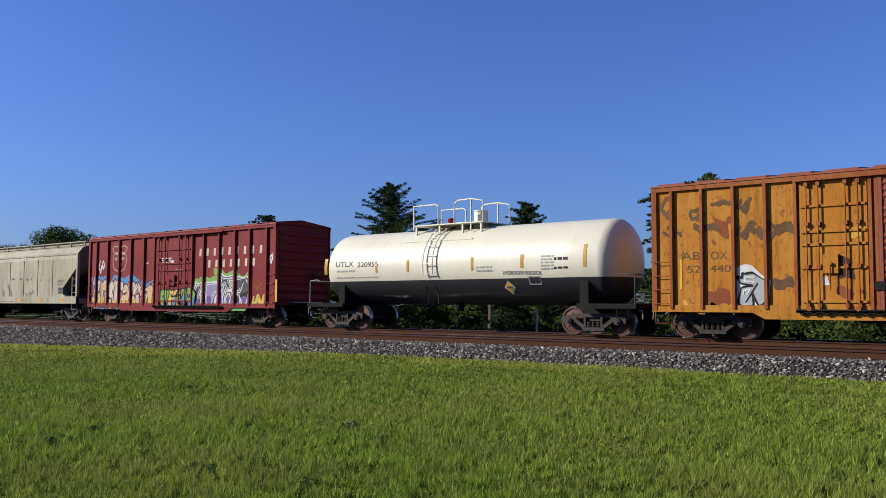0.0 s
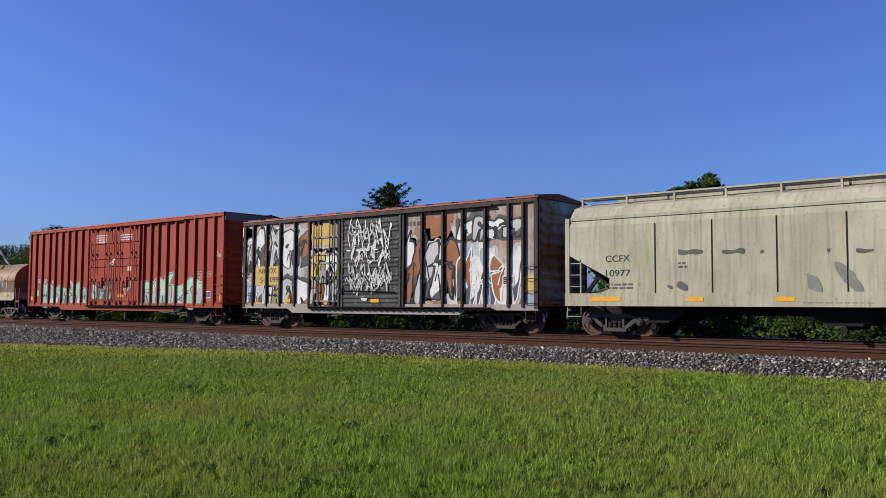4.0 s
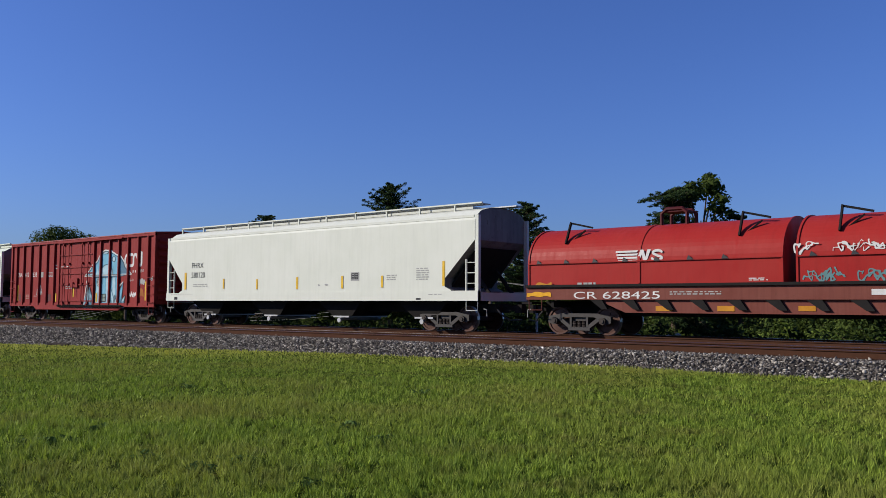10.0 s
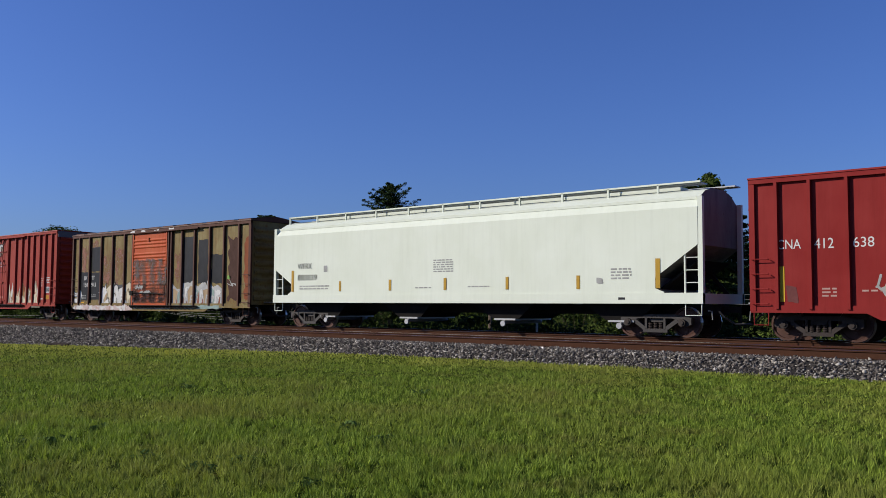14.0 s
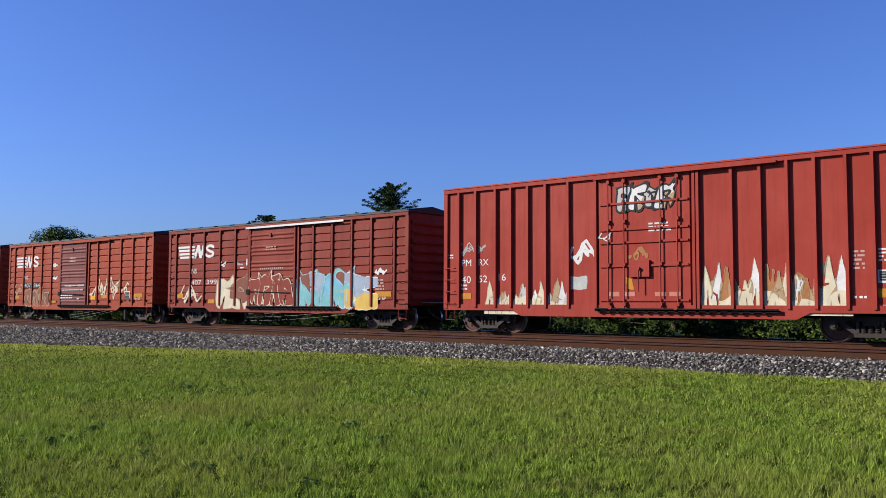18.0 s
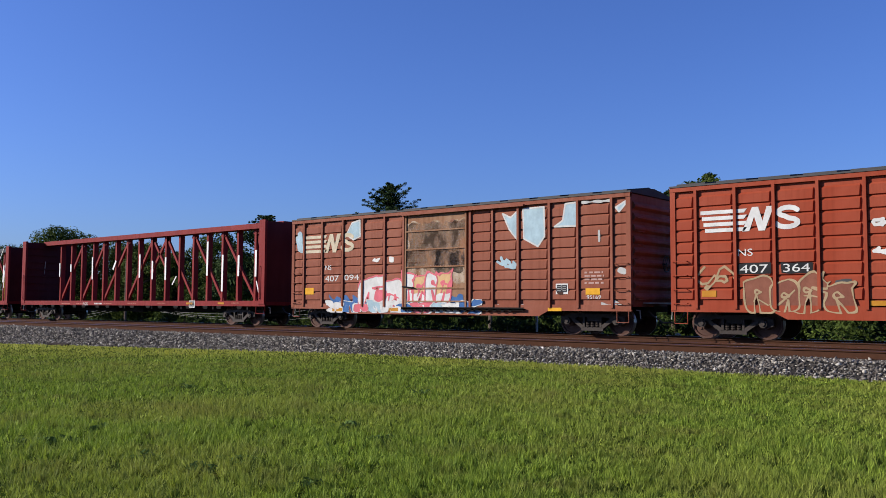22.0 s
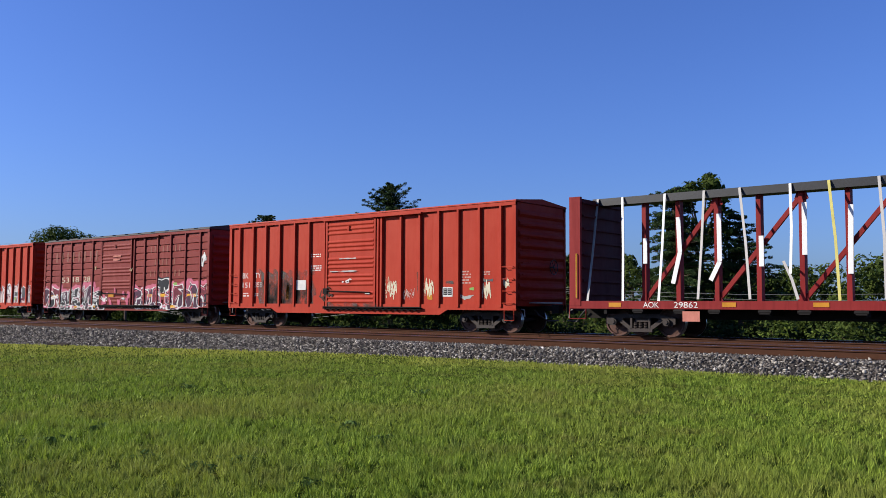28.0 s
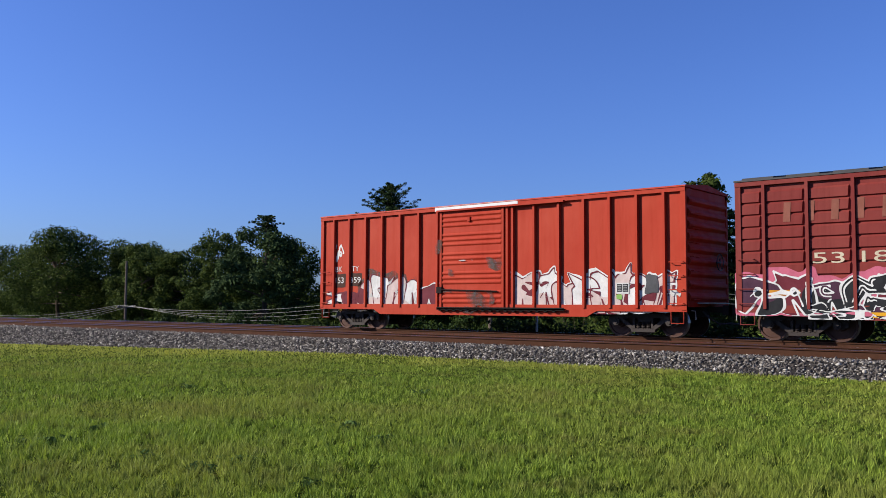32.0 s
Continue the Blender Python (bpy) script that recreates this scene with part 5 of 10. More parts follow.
def coil_hood(car, x0, x1, z0, zs, zt, mat, bracket_mat, brackets, bands=(), band_mat=None):
    hw = 1.47
    prof = hood_section(hw, z0, zs, zt)
    g = Geo()
    g.prism(prof, "x", x0, x1)
    hd = part("hood", g, mat, car, "rounded steel coil hood")
    rim_ = hood_section(hw + 0.03, z0, zs, zt + 0.03)
    inn = hood_section(hw - 0.02, z0, zs, zt - 0.02)
    for xa in (x0 - 0.01, x1 - 0.05):
        g = Geo()
        for (a, b), (c, d), (e, f), (k, m) in zip(rim_, rim_[1:], inn, inn[1:]):
            for xx in (xa, xa + 0.06):
                g.face([(xx, a, b), (xx, c, d), (xx, k, m), (xx, e, f)])
            g.face([(xa, a, b), (xa, c, d), (xa + 0.06, c, d), (xa + 0.06, a, b)])
        part("hood_rim", g, mat, hd)
    part("hood_ledge", Geo().box(x0, x1, -hw - 0.05, -hw + 0.01, zs + 0.02, zs + 0.06), mat, hd)
    for k in range(int((x1 - x0) / 1.05)):
        x = x0 + 0.35 + k * 1.05
        part("ledge_clip", Geo().prism([(x, zs + 0.03), (x + 0.22, zs + 0.03), (x + 0.05, zs + 0.16)], "y", -hw - 0.06, -hw - 0.03), bracket_mat, hd)
    for x in bands:
        g = Geo()
        bo = hood_section(hw + 0.022, z0 + 0.02, zs, zt + 0.022)
        for (a, b), (c, d) in zip(bo, bo[1:]):
            g.face([(x - 0.045, a, b), (x - 0.045, c, d), (x + 0.045, c, d), (x + 0.045, a, b)])
        part("hood_band", g, band_mat or mat, hd)
    for x in brackets:
        g = Geo()
        z1 = zs + (zt - zs) * 0.55
        y1 = -hw * 0.86
        g.beam((x, y1 - 0.03, z1), (x, -0.95, zt + 0.16), 0.09, 0.05, (1, 0, 0))
        g.beam((x + 0.55, -0.95, zt - 0.12), (x, -1.18, z1 - 0.05), 0.07, 0.05)
        g.beam((x, -0.95, zt + 0.14), (x + 0.75, -0.85, zt - 0.04), 0.07, 0.06)
        part("lifting_bracket", g, UNDER, hd)
    return hd


def coil_car_tan(u0, length):
    car = rail_car("coil_car", "weathered tan coil car with a rounded hood and cream deck", "coil car", u0, length)
    h = length / 2
    zt = 3.42
    bands = [a - h for a in (1.85, 3.3, 4.75, 5.95, 7.0, 8.0, 8.95, 9.85, 11.4, 12.3)]
    coil_hood(car, -h + 0.12, h - 0.05, 1.60, 2.25, zt, COIL_TAN, BLACK, [3.3 - h, 10.2 - h], bands, BAND_TAN)
    g = Geo()
    g.beam((-0.25, -0.5, zt - 0.08), (0.2, -0.12, zt + 0.92), 0.08, 0.12)
    g.beam((0.15, -0.15, zt + 0.92), (0.85, -0.15, zt + 0.92), 0.10, 0.12)
    g.beam((0.75, -0.12, zt + 0.92), (0.95, -0.5, zt - 0.08), 0.08, 0.12)
    g.beam((0.22, 0.15, zt + 0.92), (0.15, 0.55, zt - 0.1), 0.08, 0.12)
    g.beam((0.80, 0.15, zt + 0.92), (1.5, 0.55, zt - 0.1), 0.08, 0.12)
    g.box(-1.15, 1.65, -0.62, -0.42, zt - 0.16, zt - 0.02)
    part("lifting_frame", g, HOP_WHITE, car, "off-white steel lifting frame")
    part("deck", Geo().box(-h, h, -1.52, 1.52, 1.18, 1.60), COIL_CREAM, car, "cream deck side streaked with rust")
    part("deck_ledge", Geo().box(-h, h, -1.58, -1.50, 1.12, 1.20).box(-h, h, 1.50, 1.58, 1.12, 1.20), COIL_CREAM, car)
    part("belly", Geo().prism([(-h + 1.6, 1.12), (-h + 4.2, 0.34), (h - 5.0, 0.24), (h - 2.4, 1.12)], "y", -1.2, 1.2), BELLY, car, "deep belly side covered with graffiti")
    for a in range(9):
        x = -h + 1.2 + a * 1.35
        part("deck_bracket", Geo().prism([(x, 1.12), (x + 0.35, 1.12), (x + 0.28, 0.92), (x + 0.12, 0.92)], "y", -1.5, -1.2), UNDER, car)
    underframe(car, h, 0.62, 1.1, False)
    for s in (-1, 1):
        x0, x1 = s * h, s * (h + 0.62)
        part("end_platform", Geo().box(min(x0, x1), max(x0, x1), -1.45, 1.45, 1.0, 1.08), UNDER, car)
        g = Geo()
        for xx in (s * (h + 0.1), s * (h + 0.58)):
            g.box(xx - 0.03, xx + 0.03, -1.48, -1.42, 0.75, 1.85)
        g.box(min(s * (h + 0.05), s * (h + 0.62)), max(s * (h + 0.05), s * (h + 0.62)), -1.49, -1.43, 1.0, 1.14)
        part("end_handrail", g, COIL_DECK, car)
        sill_step(car, min(s * (h + 0.12), s * (h + 0.56)), max(s * (h + 0.12), s * (h + 0.56)), 0.95, -1.46, GREYTXT)
        bogie(car, s * (h - 1.5), grey=True)
    couplers(car, h + 0.55, 0.6)
    return car, h


def coil_car_red(u0, length):
    car = rail_car("coil_car", "red coil car with two rounded hoods on a dull red deck", "coil car", u0, length)
    h = length / 2
    zt = 3.52
    coil_hood(car, -h + 0.06, 8.42 - h, 1.62, 2.28, zt, COIL_RED, BLACK, [1.4 - h, 7.15 - h], [4.1 - h])
    coil_hood(car, 8.78 - h, h - 0.14, 1.62, 2.28, zt, COIL_RED, BLACK, [9.85 - h, 15.65 - h], [13.0 - h])
    for xc in (4.75 - h, 12.6 - h):
        g = Geo()
        for y in (-0.35, 0.35):
            g.tube([(xc - 0.42, y, zt - 0.1), (xc - 0.42, y, zt + 0.32), (xc - 0.26, y, zt + 0.46), (xc + 0.26, y, zt + 0.46), (xc + 0.42, y, zt + 0.32), (xc + 0.42, y, zt - 0.1)], 0.06, 6)
        g.box(xc - 0.36, xc + 0.36, -0.35, 0.35, zt + 0.36, zt + 0.42)
        part("lifting_lug", g, BULK, car)
    part("deck", Geo().box(-h, h, -1.52, 1.52, 1.14, 1.58), COIL_DECK, car)
    part("deck_ledge", Geo().box(-h, h, -1.60, -1.50, 1.54, 1.62).box(-h, h, 1.5, 1.6, 1.54, 1.62), UNDER, car)
    part("side_sill", Geo().prism([(-h + 2.6, 1.14), (-h + 3.6, 0.74), (h - 3.6, 0.74), (h - 2.6, 1.14)], "y", -1.42, 1.42), COIL_DECK, car)
    for a in range(12):
        x = -h + 2.4 + a * 1.1
        part("deck_bracket", Geo().prism([(x, 1.14), (x + 0.42, 1.14), (x + 0.62, 0.84), (x + 0.42, 0.84)], "y", -1.5, -1.40), UNDER, car)
    underframe(car, h, 0.62, 1.1, False)
    for s in (-1, 1):
        sill_step(car, s * (h - 0.35) - 0.25, s * (h - 0.35) + 0.25, 1.14, -1.5, COIL_DECK)
        part("end_platform", Geo().box(min(s * h, s * (h + 0.4)), max(s * h, s * (h + 0.4)), -1.2, 1.2, 1.0, 1.06), UNDER, car)
        bogie(car, s * (h - 1.75), grey=(s < 0))
    couplers(car, h, 0.8)
    return car, h


def centre_beam_car(label, u0, length, beam_mat, posts, seed, strapped):
    car = rail_car("centre_beam_flat_car", label, "flat car", u0, length)
    h = length / 2
    zt = 4.70 if not strapped else 4.50
    part("deck", Geo().box(-h, h, -1.42, 1.42, 0.90, 1.06), CB_RED, car)
    part("side_sill", Geo().box(-h, h, -1.46, -1.40, 0.86, 1.10).box(-h, h, 1.40, 1.46, 0.86, 1.10), CB_RED, car)
    part("top_beam", Geo().box(-h + 0.2, h - 0.2, -0.30, 0.30, zt - 0.26, zt - 0.02), beam_mat, car)
    for s in (-1, 1):
        x0, x1 = s * (h - 0.02), s * (h - 0.42)
        b = part("bulkhead", Geo().box(min(x0, x1) + 0.04, max(x0, x1) - 0.04, -1.36, 1.36, 1.0, zt - 0.10), BULK, car, "dark red plate bulkhead")
        for y in (-1.42, 1.42):
            part("bulkhead_post", Geo().box(min(x0, x1), max(x0, x1), y - 0.06, y + 0.06, 0.95, zt - 0.05), CB_RED, b)
        for k in range(8):
            z = 1.3 + k * 0.42
            part("bulkhead_rib", Geo().box(min(x1, x1 - s * 0.05), max(x1, x1 - s * 0.05), -1.34, 1.34, z, z + 0.06), BULK, b)
        g = Geo()
        g.tube([(s * (h - 0.3), -1.47, 1.2), (s * (h - 0.3), -1.52, 1.2), (s * (h - 0.3), -1.52, 2.6), (s * (h - 0.3), -1.47, 2.6)], 0.02, 5)
        part("grab_iron", g, YELLOW if strapped else CB_RED, car)
        sill_step(car, s * (h - 0.3) - 0.3, s * (h - 0.3) + 0.3, 0.88, -1.44, CB_RED)
        bogie(car, s * (h - 2.3))
    rnd = random.Random(seed)
    ps = [a - h for a in posts]
    for i, x in enumerate(ps):
        part("upright", Geo().box(x - 0.07, x + 0.07, -0.13, 0.13, 1.05, zt - 0.24), CB_RED, car)
    mid = len(ps) // 2
    for i in range(0, len(ps) - 1):
        a, b = ps[i], ps[i + 1]
        z0, z1 = 1.12, zt - 0.34
        if i == mid:
            pairs = [((a, z0 + 1.6), (b, z1)), ((a, z1), (b, z0 + 1.6))]
        elif i < mid:
            if i % 2:
                continue
            e = ps[i + 2] if i + 2 < len(ps) and i + 2 <= mid else b
            pairs = [((a, z0), (e, z1))]
        else:
            if (i - mid) % 2 == 0:
                continue
            e = ps[i + 2] if i + 2 < len(ps) else b
            pairs = [((a, z1), (e, z0))]
        for (xa, za), (xb, zb) in pairs:
            part("diagonal_brace", Geo().beam((xa, -0.02, za), (xb, -0.02, zb), 0.10, 0.13), CB_RED, car)
            for xx, zz in ((xa, za), (xb, zb)):
                part("gusset", Geo().prism([(xx - 0.2, zz - 0.12), (xx - 0.1, zz + 0.16), (xx + 0.1, zz + 0.16), (xx + 0.2, zz - 0.12), (xx, zz - 0.22)], "y", -0.09, -0.06), CB_RED, car)
    # strap winches along the sill
    for k, x in enumerate(ps[:-1]):
        c = (x + ps[k + 1]) / 2 if k % 2 else x + 0.45
        part("strap_winch", Geo().box(c - 0.15, c + 0.13, -1.455, -1.36, 0.73, 0.87).rod((c - 0.19, -1.42, 0.80), (c + 0.17, -1.42, 0.80), 0.05, 8), UNDER, car)
    underframe(car, h, 0.55, 0.9, True)
    couplers(car, h, 0.9)
    return car, h, ps, zt


def strap(car, pts, w, mat):
    """A flat webbing strap along points, facing the side."""
    g = Geo()
    for p, q in zip(pts, pts[1:]):
        g.beam(p, q, 0.012, w, (1, 0, 0))
    part("strap", g, mat, car)


BELLY = paint("painted_belly", (0.10, 0.13, 0.15), (0.14, 0.18, 0.20), (0.15, 0.09, 0.05), 0.3, 0.55, 0.3, 29)
BULK = paint("dark_bulkhead_paint", (0.090, 0.014, 0.017), (0.12, 0.022, 0.024), wear=0.15, seed=30)


# ---- painted shapes ----
def shape_faces(g, V, x0, z0, dx, dz, y):
    """Faces of the region V > 0 of a field on a grid, its edge cut smoothly."""
    P = V > 0
    full = P[:-1, :-1] & P[1:, :-1] & P[:-1, 1:] & P[1:, 1:]
    some = (P[:-1, :-1] | P[1:, :-1] | P[:-1, 1:] | P[1:, 1:]) & ~full
    for j in range(full.shape[0]):
        row = np.flatnonzero(full[j])
        if len(row):
            for run in np.split(row, np.flatnonzero(np.diff(row) > 1) + 1):
                a, b = run[0], run[-1] + 1
                g.face([(x0 + a * dx, y, z0 + j * dz), (x0 + b * dx, y, z0 + j * dz), (x0 + b * dx, y, z0 + (j + 1) * dz), (x0 + a * dx, y, z0 + (j + 1) * dz)])
    for j, i in zip(*np.nonzero(some)):
        c = [(i, j), (i + 1, j), (i + 1, j + 1), (i, j + 1)]
        w = [V[q, p] for p, q in c]
        out = []
        for k in range(4):
            m = (k + 1) % 4
            if w[k] > 0:
                out.append(c[k])
            if (w[k] > 0) != (w[m] > 0):
                f = w[k] / (w[k] - w[m])
                out.append((c[k][0] + (c[m][0] - c[k][0]) * f, c[k][1] + (c[m][1] - c[k][1]) * f))
        if len(out) > 2:
            g.face([(x0 + p * dx, y, z0 + q * dz) for p, q in out])


def strokes_dist(X, Z, lines):
    """Distance from every grid point to a set of polylines."""
    D = np.full(X.shape, 9.0)
    for pts in lines:
        for (ax, az), (bx, bz) in zip(pts, pts[1:]):
            ux, uz = bx - ax, bz - az
            L = ux * ux + uz * uz + 1e-9
            t = np.clip(((X - ax) * ux + (Z - az) * uz) / L, 0, 1)
            D = np.minimum(D, np.hypot(X - ax - t * ux, Z - az - t * uz))
    return D


def arc(cx, cz, rx, rz, a0, a1, n=8):
    return [(cx + rx * math.cos(radians(a0 + (a1 - a0) * k / n)), cz + rz * math.sin(radians(a0 + (a1 - a0) * k / n))) for k in range(n + 1)]


def taper(X, Z, a, b, r):
    """A spike from a to b, as wide as r at its root; positive inside."""
    ux, uz = b[0] - a[0], b[1] - a[1]
    t = np.clip(((X - a[0]) * ux + (Z - a[1]) * uz) / (ux * ux + uz * uz + 1e-9), 0, 1)
    return r * (1 - 0.92 * t) - np.hypot(X - a[0] - t * ux, Z - a[1] - t * uz)


def piece(car, x0, x1, z0, z1, y, n, fills, line, seed, second=None, foot=None, halo=None, gloss=None, lw=0.026, sharp=0.5, glow=0.13, wash=0.34, name="graffiti", label="", step=0.028):
    """A sprayed row of interlocked abstract forms: each overlaps the last, with spikes and notches, an outline, a shaded side, a washed foot and a glow."""
    rnd = random.Random(seed)
    y -= 0.0005 * (seed % 5)
    H = z1 - z0
    n = max(1, round(n * 1.25))
    w = (x1 - x0) / n
    m = 0.22
    nx, nz = int((x1 - x0 + 2 * m) / step) + 2, int((H + 2 * m) / step) + 2
    X, Z = np.meshgrid(x0 - m + np.arange(nx) * step, z0 - m + np.arange(nz) * step)
    wob = 0.018 * np.sin(X * 5.1 + seed) * np.sin(Z * 6.3 + seed * 2) + 0.010 * np.sin(X * 13.7 + Z * 9 + seed)
    edge, owner, mass = np.full(X.shape, 9.0), np.full(X.shape, -1), np.full(X.shape, -9.0)
    U, V, hole = np.zeros(X.shape), np.zeros(X.shape), np.full(X.shape, -9.0)
    order = list(range(n))
    rnd.shuffle(order)
    for k in order:
        cx, hw = x0 + (k + 0.5) * w, w * rnd.uniform(0.56, 0.70)
        hh = H * rnd.uniform(0.34, 0.5)
        zc = z0 + hh + (H - 2 * hh) * rnd.uniform(0, 0.5)
        u, v = (X - cx - rnd.uniform(-0.25, 0.35) * (Z - zc)) / hw, (Z - zc) / hh
        p = 5.0 if rnd.random() < sharp else 2.4
        f = (1 - (np.abs(u) ** p + np.abs(v) ** np.where(v < 0, 6.0, p)) ** (1 / p)) * min(hw, hh)
        f = np.minimum(f, (0.9 + rnd.uniform(-0.6, 0.6) * u - v) * hh)
        if sharp >= 1:
            f = taper(X, Z, (cx, z0), (cx + rnd.uniform(-0.5, 0.5) * hw, z0 + H * rnd.uniform(0.5, 1.15)), hw * 1.7)
            f = np.maximum(f, taper(X, Z, (cx + 0.4 * hw, z0), (cx + rnd.uniform(-0.2, 1.2) * hw, z0 + H * rnd.uniform(0.3, 0.85)), hw * 1.2))
        for _ in range(0 if sharp >= 1 else 3 if rnd.random() < sharp else 1):
            sx = rnd.choice((-1, 1))
            a = (cx + sx * hw * 0.5, zc + hh * rnd.uniform(0.1, 0.7))
            f = np.maximum(f, taper(X, Z, a, (a[0] + sx * hw * rnd.uniform(0.2, 0.8), a[1] + hh * rnd.uniform(0.25, 0.7)), hw * 0.34))
        sx = rnd.choice((-1, 1))
        root = (cx + sx * hw * rnd.uniform(0.1, 0.5), z0 - 0.05)
        f = np.minimum(f, -taper(X, Z, root, (cx + sx * hw * rnd.uniform(-0.2, 0.3), zc + hh * rnd.uniform(-0.4, 0.1)), hw * rnd.uniform(0.12, 0.26)))
        if rnd.random() < 0.5:
            a = (cx - sx * hw * 1.1, zc + hh * rnd.uniform(-0.1, 0.4))
            f = np.minimum(f, -taper(X, Z, a, (cx - sx * hw * 0.1, a[1] + rnd.uniform(-0.2, 0.2) * hh), hw * 0.16))
        f = f + wob
        if sharp < 1 and rnd.random() < 0.55:
            a = (cx + rnd.uniform(-0.3, 0.1) * hw, zc + hh * rnd.uniform(-0.1, 0.4))
            e = taper(X, Z, a, (a[0] + hw * rnd.uniform(0.15, 0.5), a[1] + hh * rnd.uniform(-0.4, 0.2)), hw * rnd.uniform(0.12, 0.22)) + wob
        else:
            e = np.full(X.shape, -9.0)
        inn = f > 0
        edge = np.where(inn, np.minimum(np.abs(f), np.abs(e)), np.minimum(edge, np.abs(f)))
        bend = [(cx + hw * rnd.uniform(-0.6, -0.2), zc + hh * rnd.uniform(-0.8, 0.0)), (cx + hw * rnd.uniform(-0.2, 0.2), zc + hh * rnd.uniform(-0.3, 0.5)), (cx + hw * rnd.uniform(0.2, 0.7), zc + hh * rnd.uniform(-0.6, 0.6))]
        if rnd.random() < 0.6:
            edge = np.where(inn, np.minimum(edge, strokes_dist(X, Z, [bend]) + 0.006), edge)
        owner = np.where(inn, k, owner)
        U, V, hole = np.where(inn, u, U), np.where(inn, v, V), np.where(inn, e, hole)
        mass = np.maximum(mass, f)
    keep = np.minimum(np.minimum(X - (x0 - m * 0.8), x1 + m * 0.8 - X), np.minimum(Z - z0 + 0.01, z1 + m * 0.8 - Z))
    mats = [q for q in (halo, line, *fills, second, foot, gloss) if q is not None]
    slot = {id(q): k for k, q in enumerate(mats)}
    g = Geo()

    def lay(mat, field, up):
        g.m = slot[id(mat)]
        shape_faces(g, np.minimum(field, keep), X[0, 0], Z[0, 0], step, step, y - up)
    if halo is not None:
        lay(halo, mass + glow * (1 + 0.7 * np.sin(X * 3.3 + seed) * np.sin(X * 1.7 + 2 * Z)), 0.003)
    for q in range(len(fills)):
        mine = np.isin(owner, [k for k in range(n) if k % len(fills) == q])
        lay(fills[q], np.minimum(np.where(mine, 1.0, -0.02), mass), 0.006)
    if second is not None:
        shade = np.maximum((0.75 * U - 0.65 * V - 0.42 + 0.22 * np.sin(Z * 4 + X * 3 + seed)) * 0.3, hole)
        lay(second, np.minimum(shade, mass), 0.009)
    if foot is not None:
        lay(foot, np.minimum(z0 + H * wash + 0.10 * H * np.sin(X * 2.3 + seed) + 0.05 * H * np.sin(X * 7.1) - Z, mass), 0.0115)
    lay(line, np.minimum(lw - edge + 0.4 * wob, mass + lw), 0.014)
    if gloss is not None:
        lay(gloss, np.minimum(np.minimum(0.020 - np.abs(edge - lw - 0.065), mass - 0.03), np.minimum(0.5 - U - 0.6 * np.sin(X * 5 + seed), V + 0.35) * 0.2), 0.0165)
    return part(name, g, mats, car, label)


def tag(car, x0, x1, z0, z1, y, mat, seed, thick=0.03, loops=5, name="spray_tag", step=0.022):
    """A thin sprayed scribble."""
    rnd = random.Random(seed)
    nx, nz = int((x1 - x0 + 0.3) / step) + 2, int((z1 - z0 + 0.3) / step) + 2
    X, Z = np.meshgrid(x0 - 0.15 + np.arange(nx) * step, z0 - 0.15 + np.arange(nz) * step)
    lines, pen = [], []
    n = 14 * loops
    ph = rnd.uniform(0, 6)
    for k in range(n + 1):
        f = k / n
        a = f * loops * rnd.uniform(1.55, 1.62) * 2 * math.pi + ph
        pen.append((x0 + (x1 - x0) * (0.08 + 0.84 * f) + 0.42 * (x1 - x0) / loops * math.cos(a), z0 + (z1 - z0) * (0.5 + 0.42 * math.sin(a * 0.77 + ph) * math.sin(a * 0.41 + 1.0) + 0.12 * math.sin(a * 2.3))))
        if rnd.random() < 0.10 and len(pen) > 3:
            lines.append(pen)
            pen = []
    lines.append(pen)
    lines = [l for l in lines if len(l) > 1]
    g = Geo()
    D = strokes_dist(X, Z, lines)
    shape_faces(g, thick - D + 0.006 * np.sin(X * 9 + seed), X[0, 0], Z[0, 0], step, step, y - 0.005)
    if g.f:
        tagged(part(name, g, mat, car), kind="stuff")


def blob(car, x0, x1, z0, z1, y, mat, seed, name="paint_patch", rough=0.12, step=0.03, label=""):
    """An uneven patch of paint with ragged edges."""
    nx, nz = int((x1 - x0) / step) + 2, int((z1 - z0) / step) + 2
    X, Z = np.meshgrid(x0 + np.arange(nx) * step, z0 + np.arange(nz) * step)
    e = np.minimum(np.minimum(X - x0, x1 - X), np.minimum(Z - z0, z1 - Z))
    rag = rough * (0.5 + 0.5 * np.sin(X * 5.3 + seed) * np.sin(Z * 6.1 + seed * 1.7) + 0.35 * np.sin(X * 13 + Z * 9 + seed))
    g = Geo()
    shape_faces(g, e - rag, X[0, 0], Z[0, 0], step, step, y - 0.0035)
    if g.f:
        part(name, g, mat, car, label)


def cut_at(pts, x, side):
    """The part of an outline on one side of an upright line."""
    out = []
    for (ax, az), (bx, bz) in zip(pts, pts[1:] + pts[:1]):
        if (ax - x) * side >= 0:
            out.append((ax, az))
        if (ax - x) * (bx - x) < 0:
            out.append((x, az + (bz - az) * (x - ax) / (bx - ax)))
    return out


def poly(car, pts, y, mat, name="painted_shape", fold=None):
    """A flat painted outline; fold = (x, step): left of x it lies that much further out, on a door."""
    g = Geo()
    if fold is None:
        g.face([(x, y, z) for x, z in pts])
    else:
        for side, out in ((1, 0.0), (-1, fold[1])):
            q = cut_at(pts, fold[0], side)
            if len(q) > 2:
                g.face([(x, y - out, z) for x, z in q])
    part(name, g, mat, car)


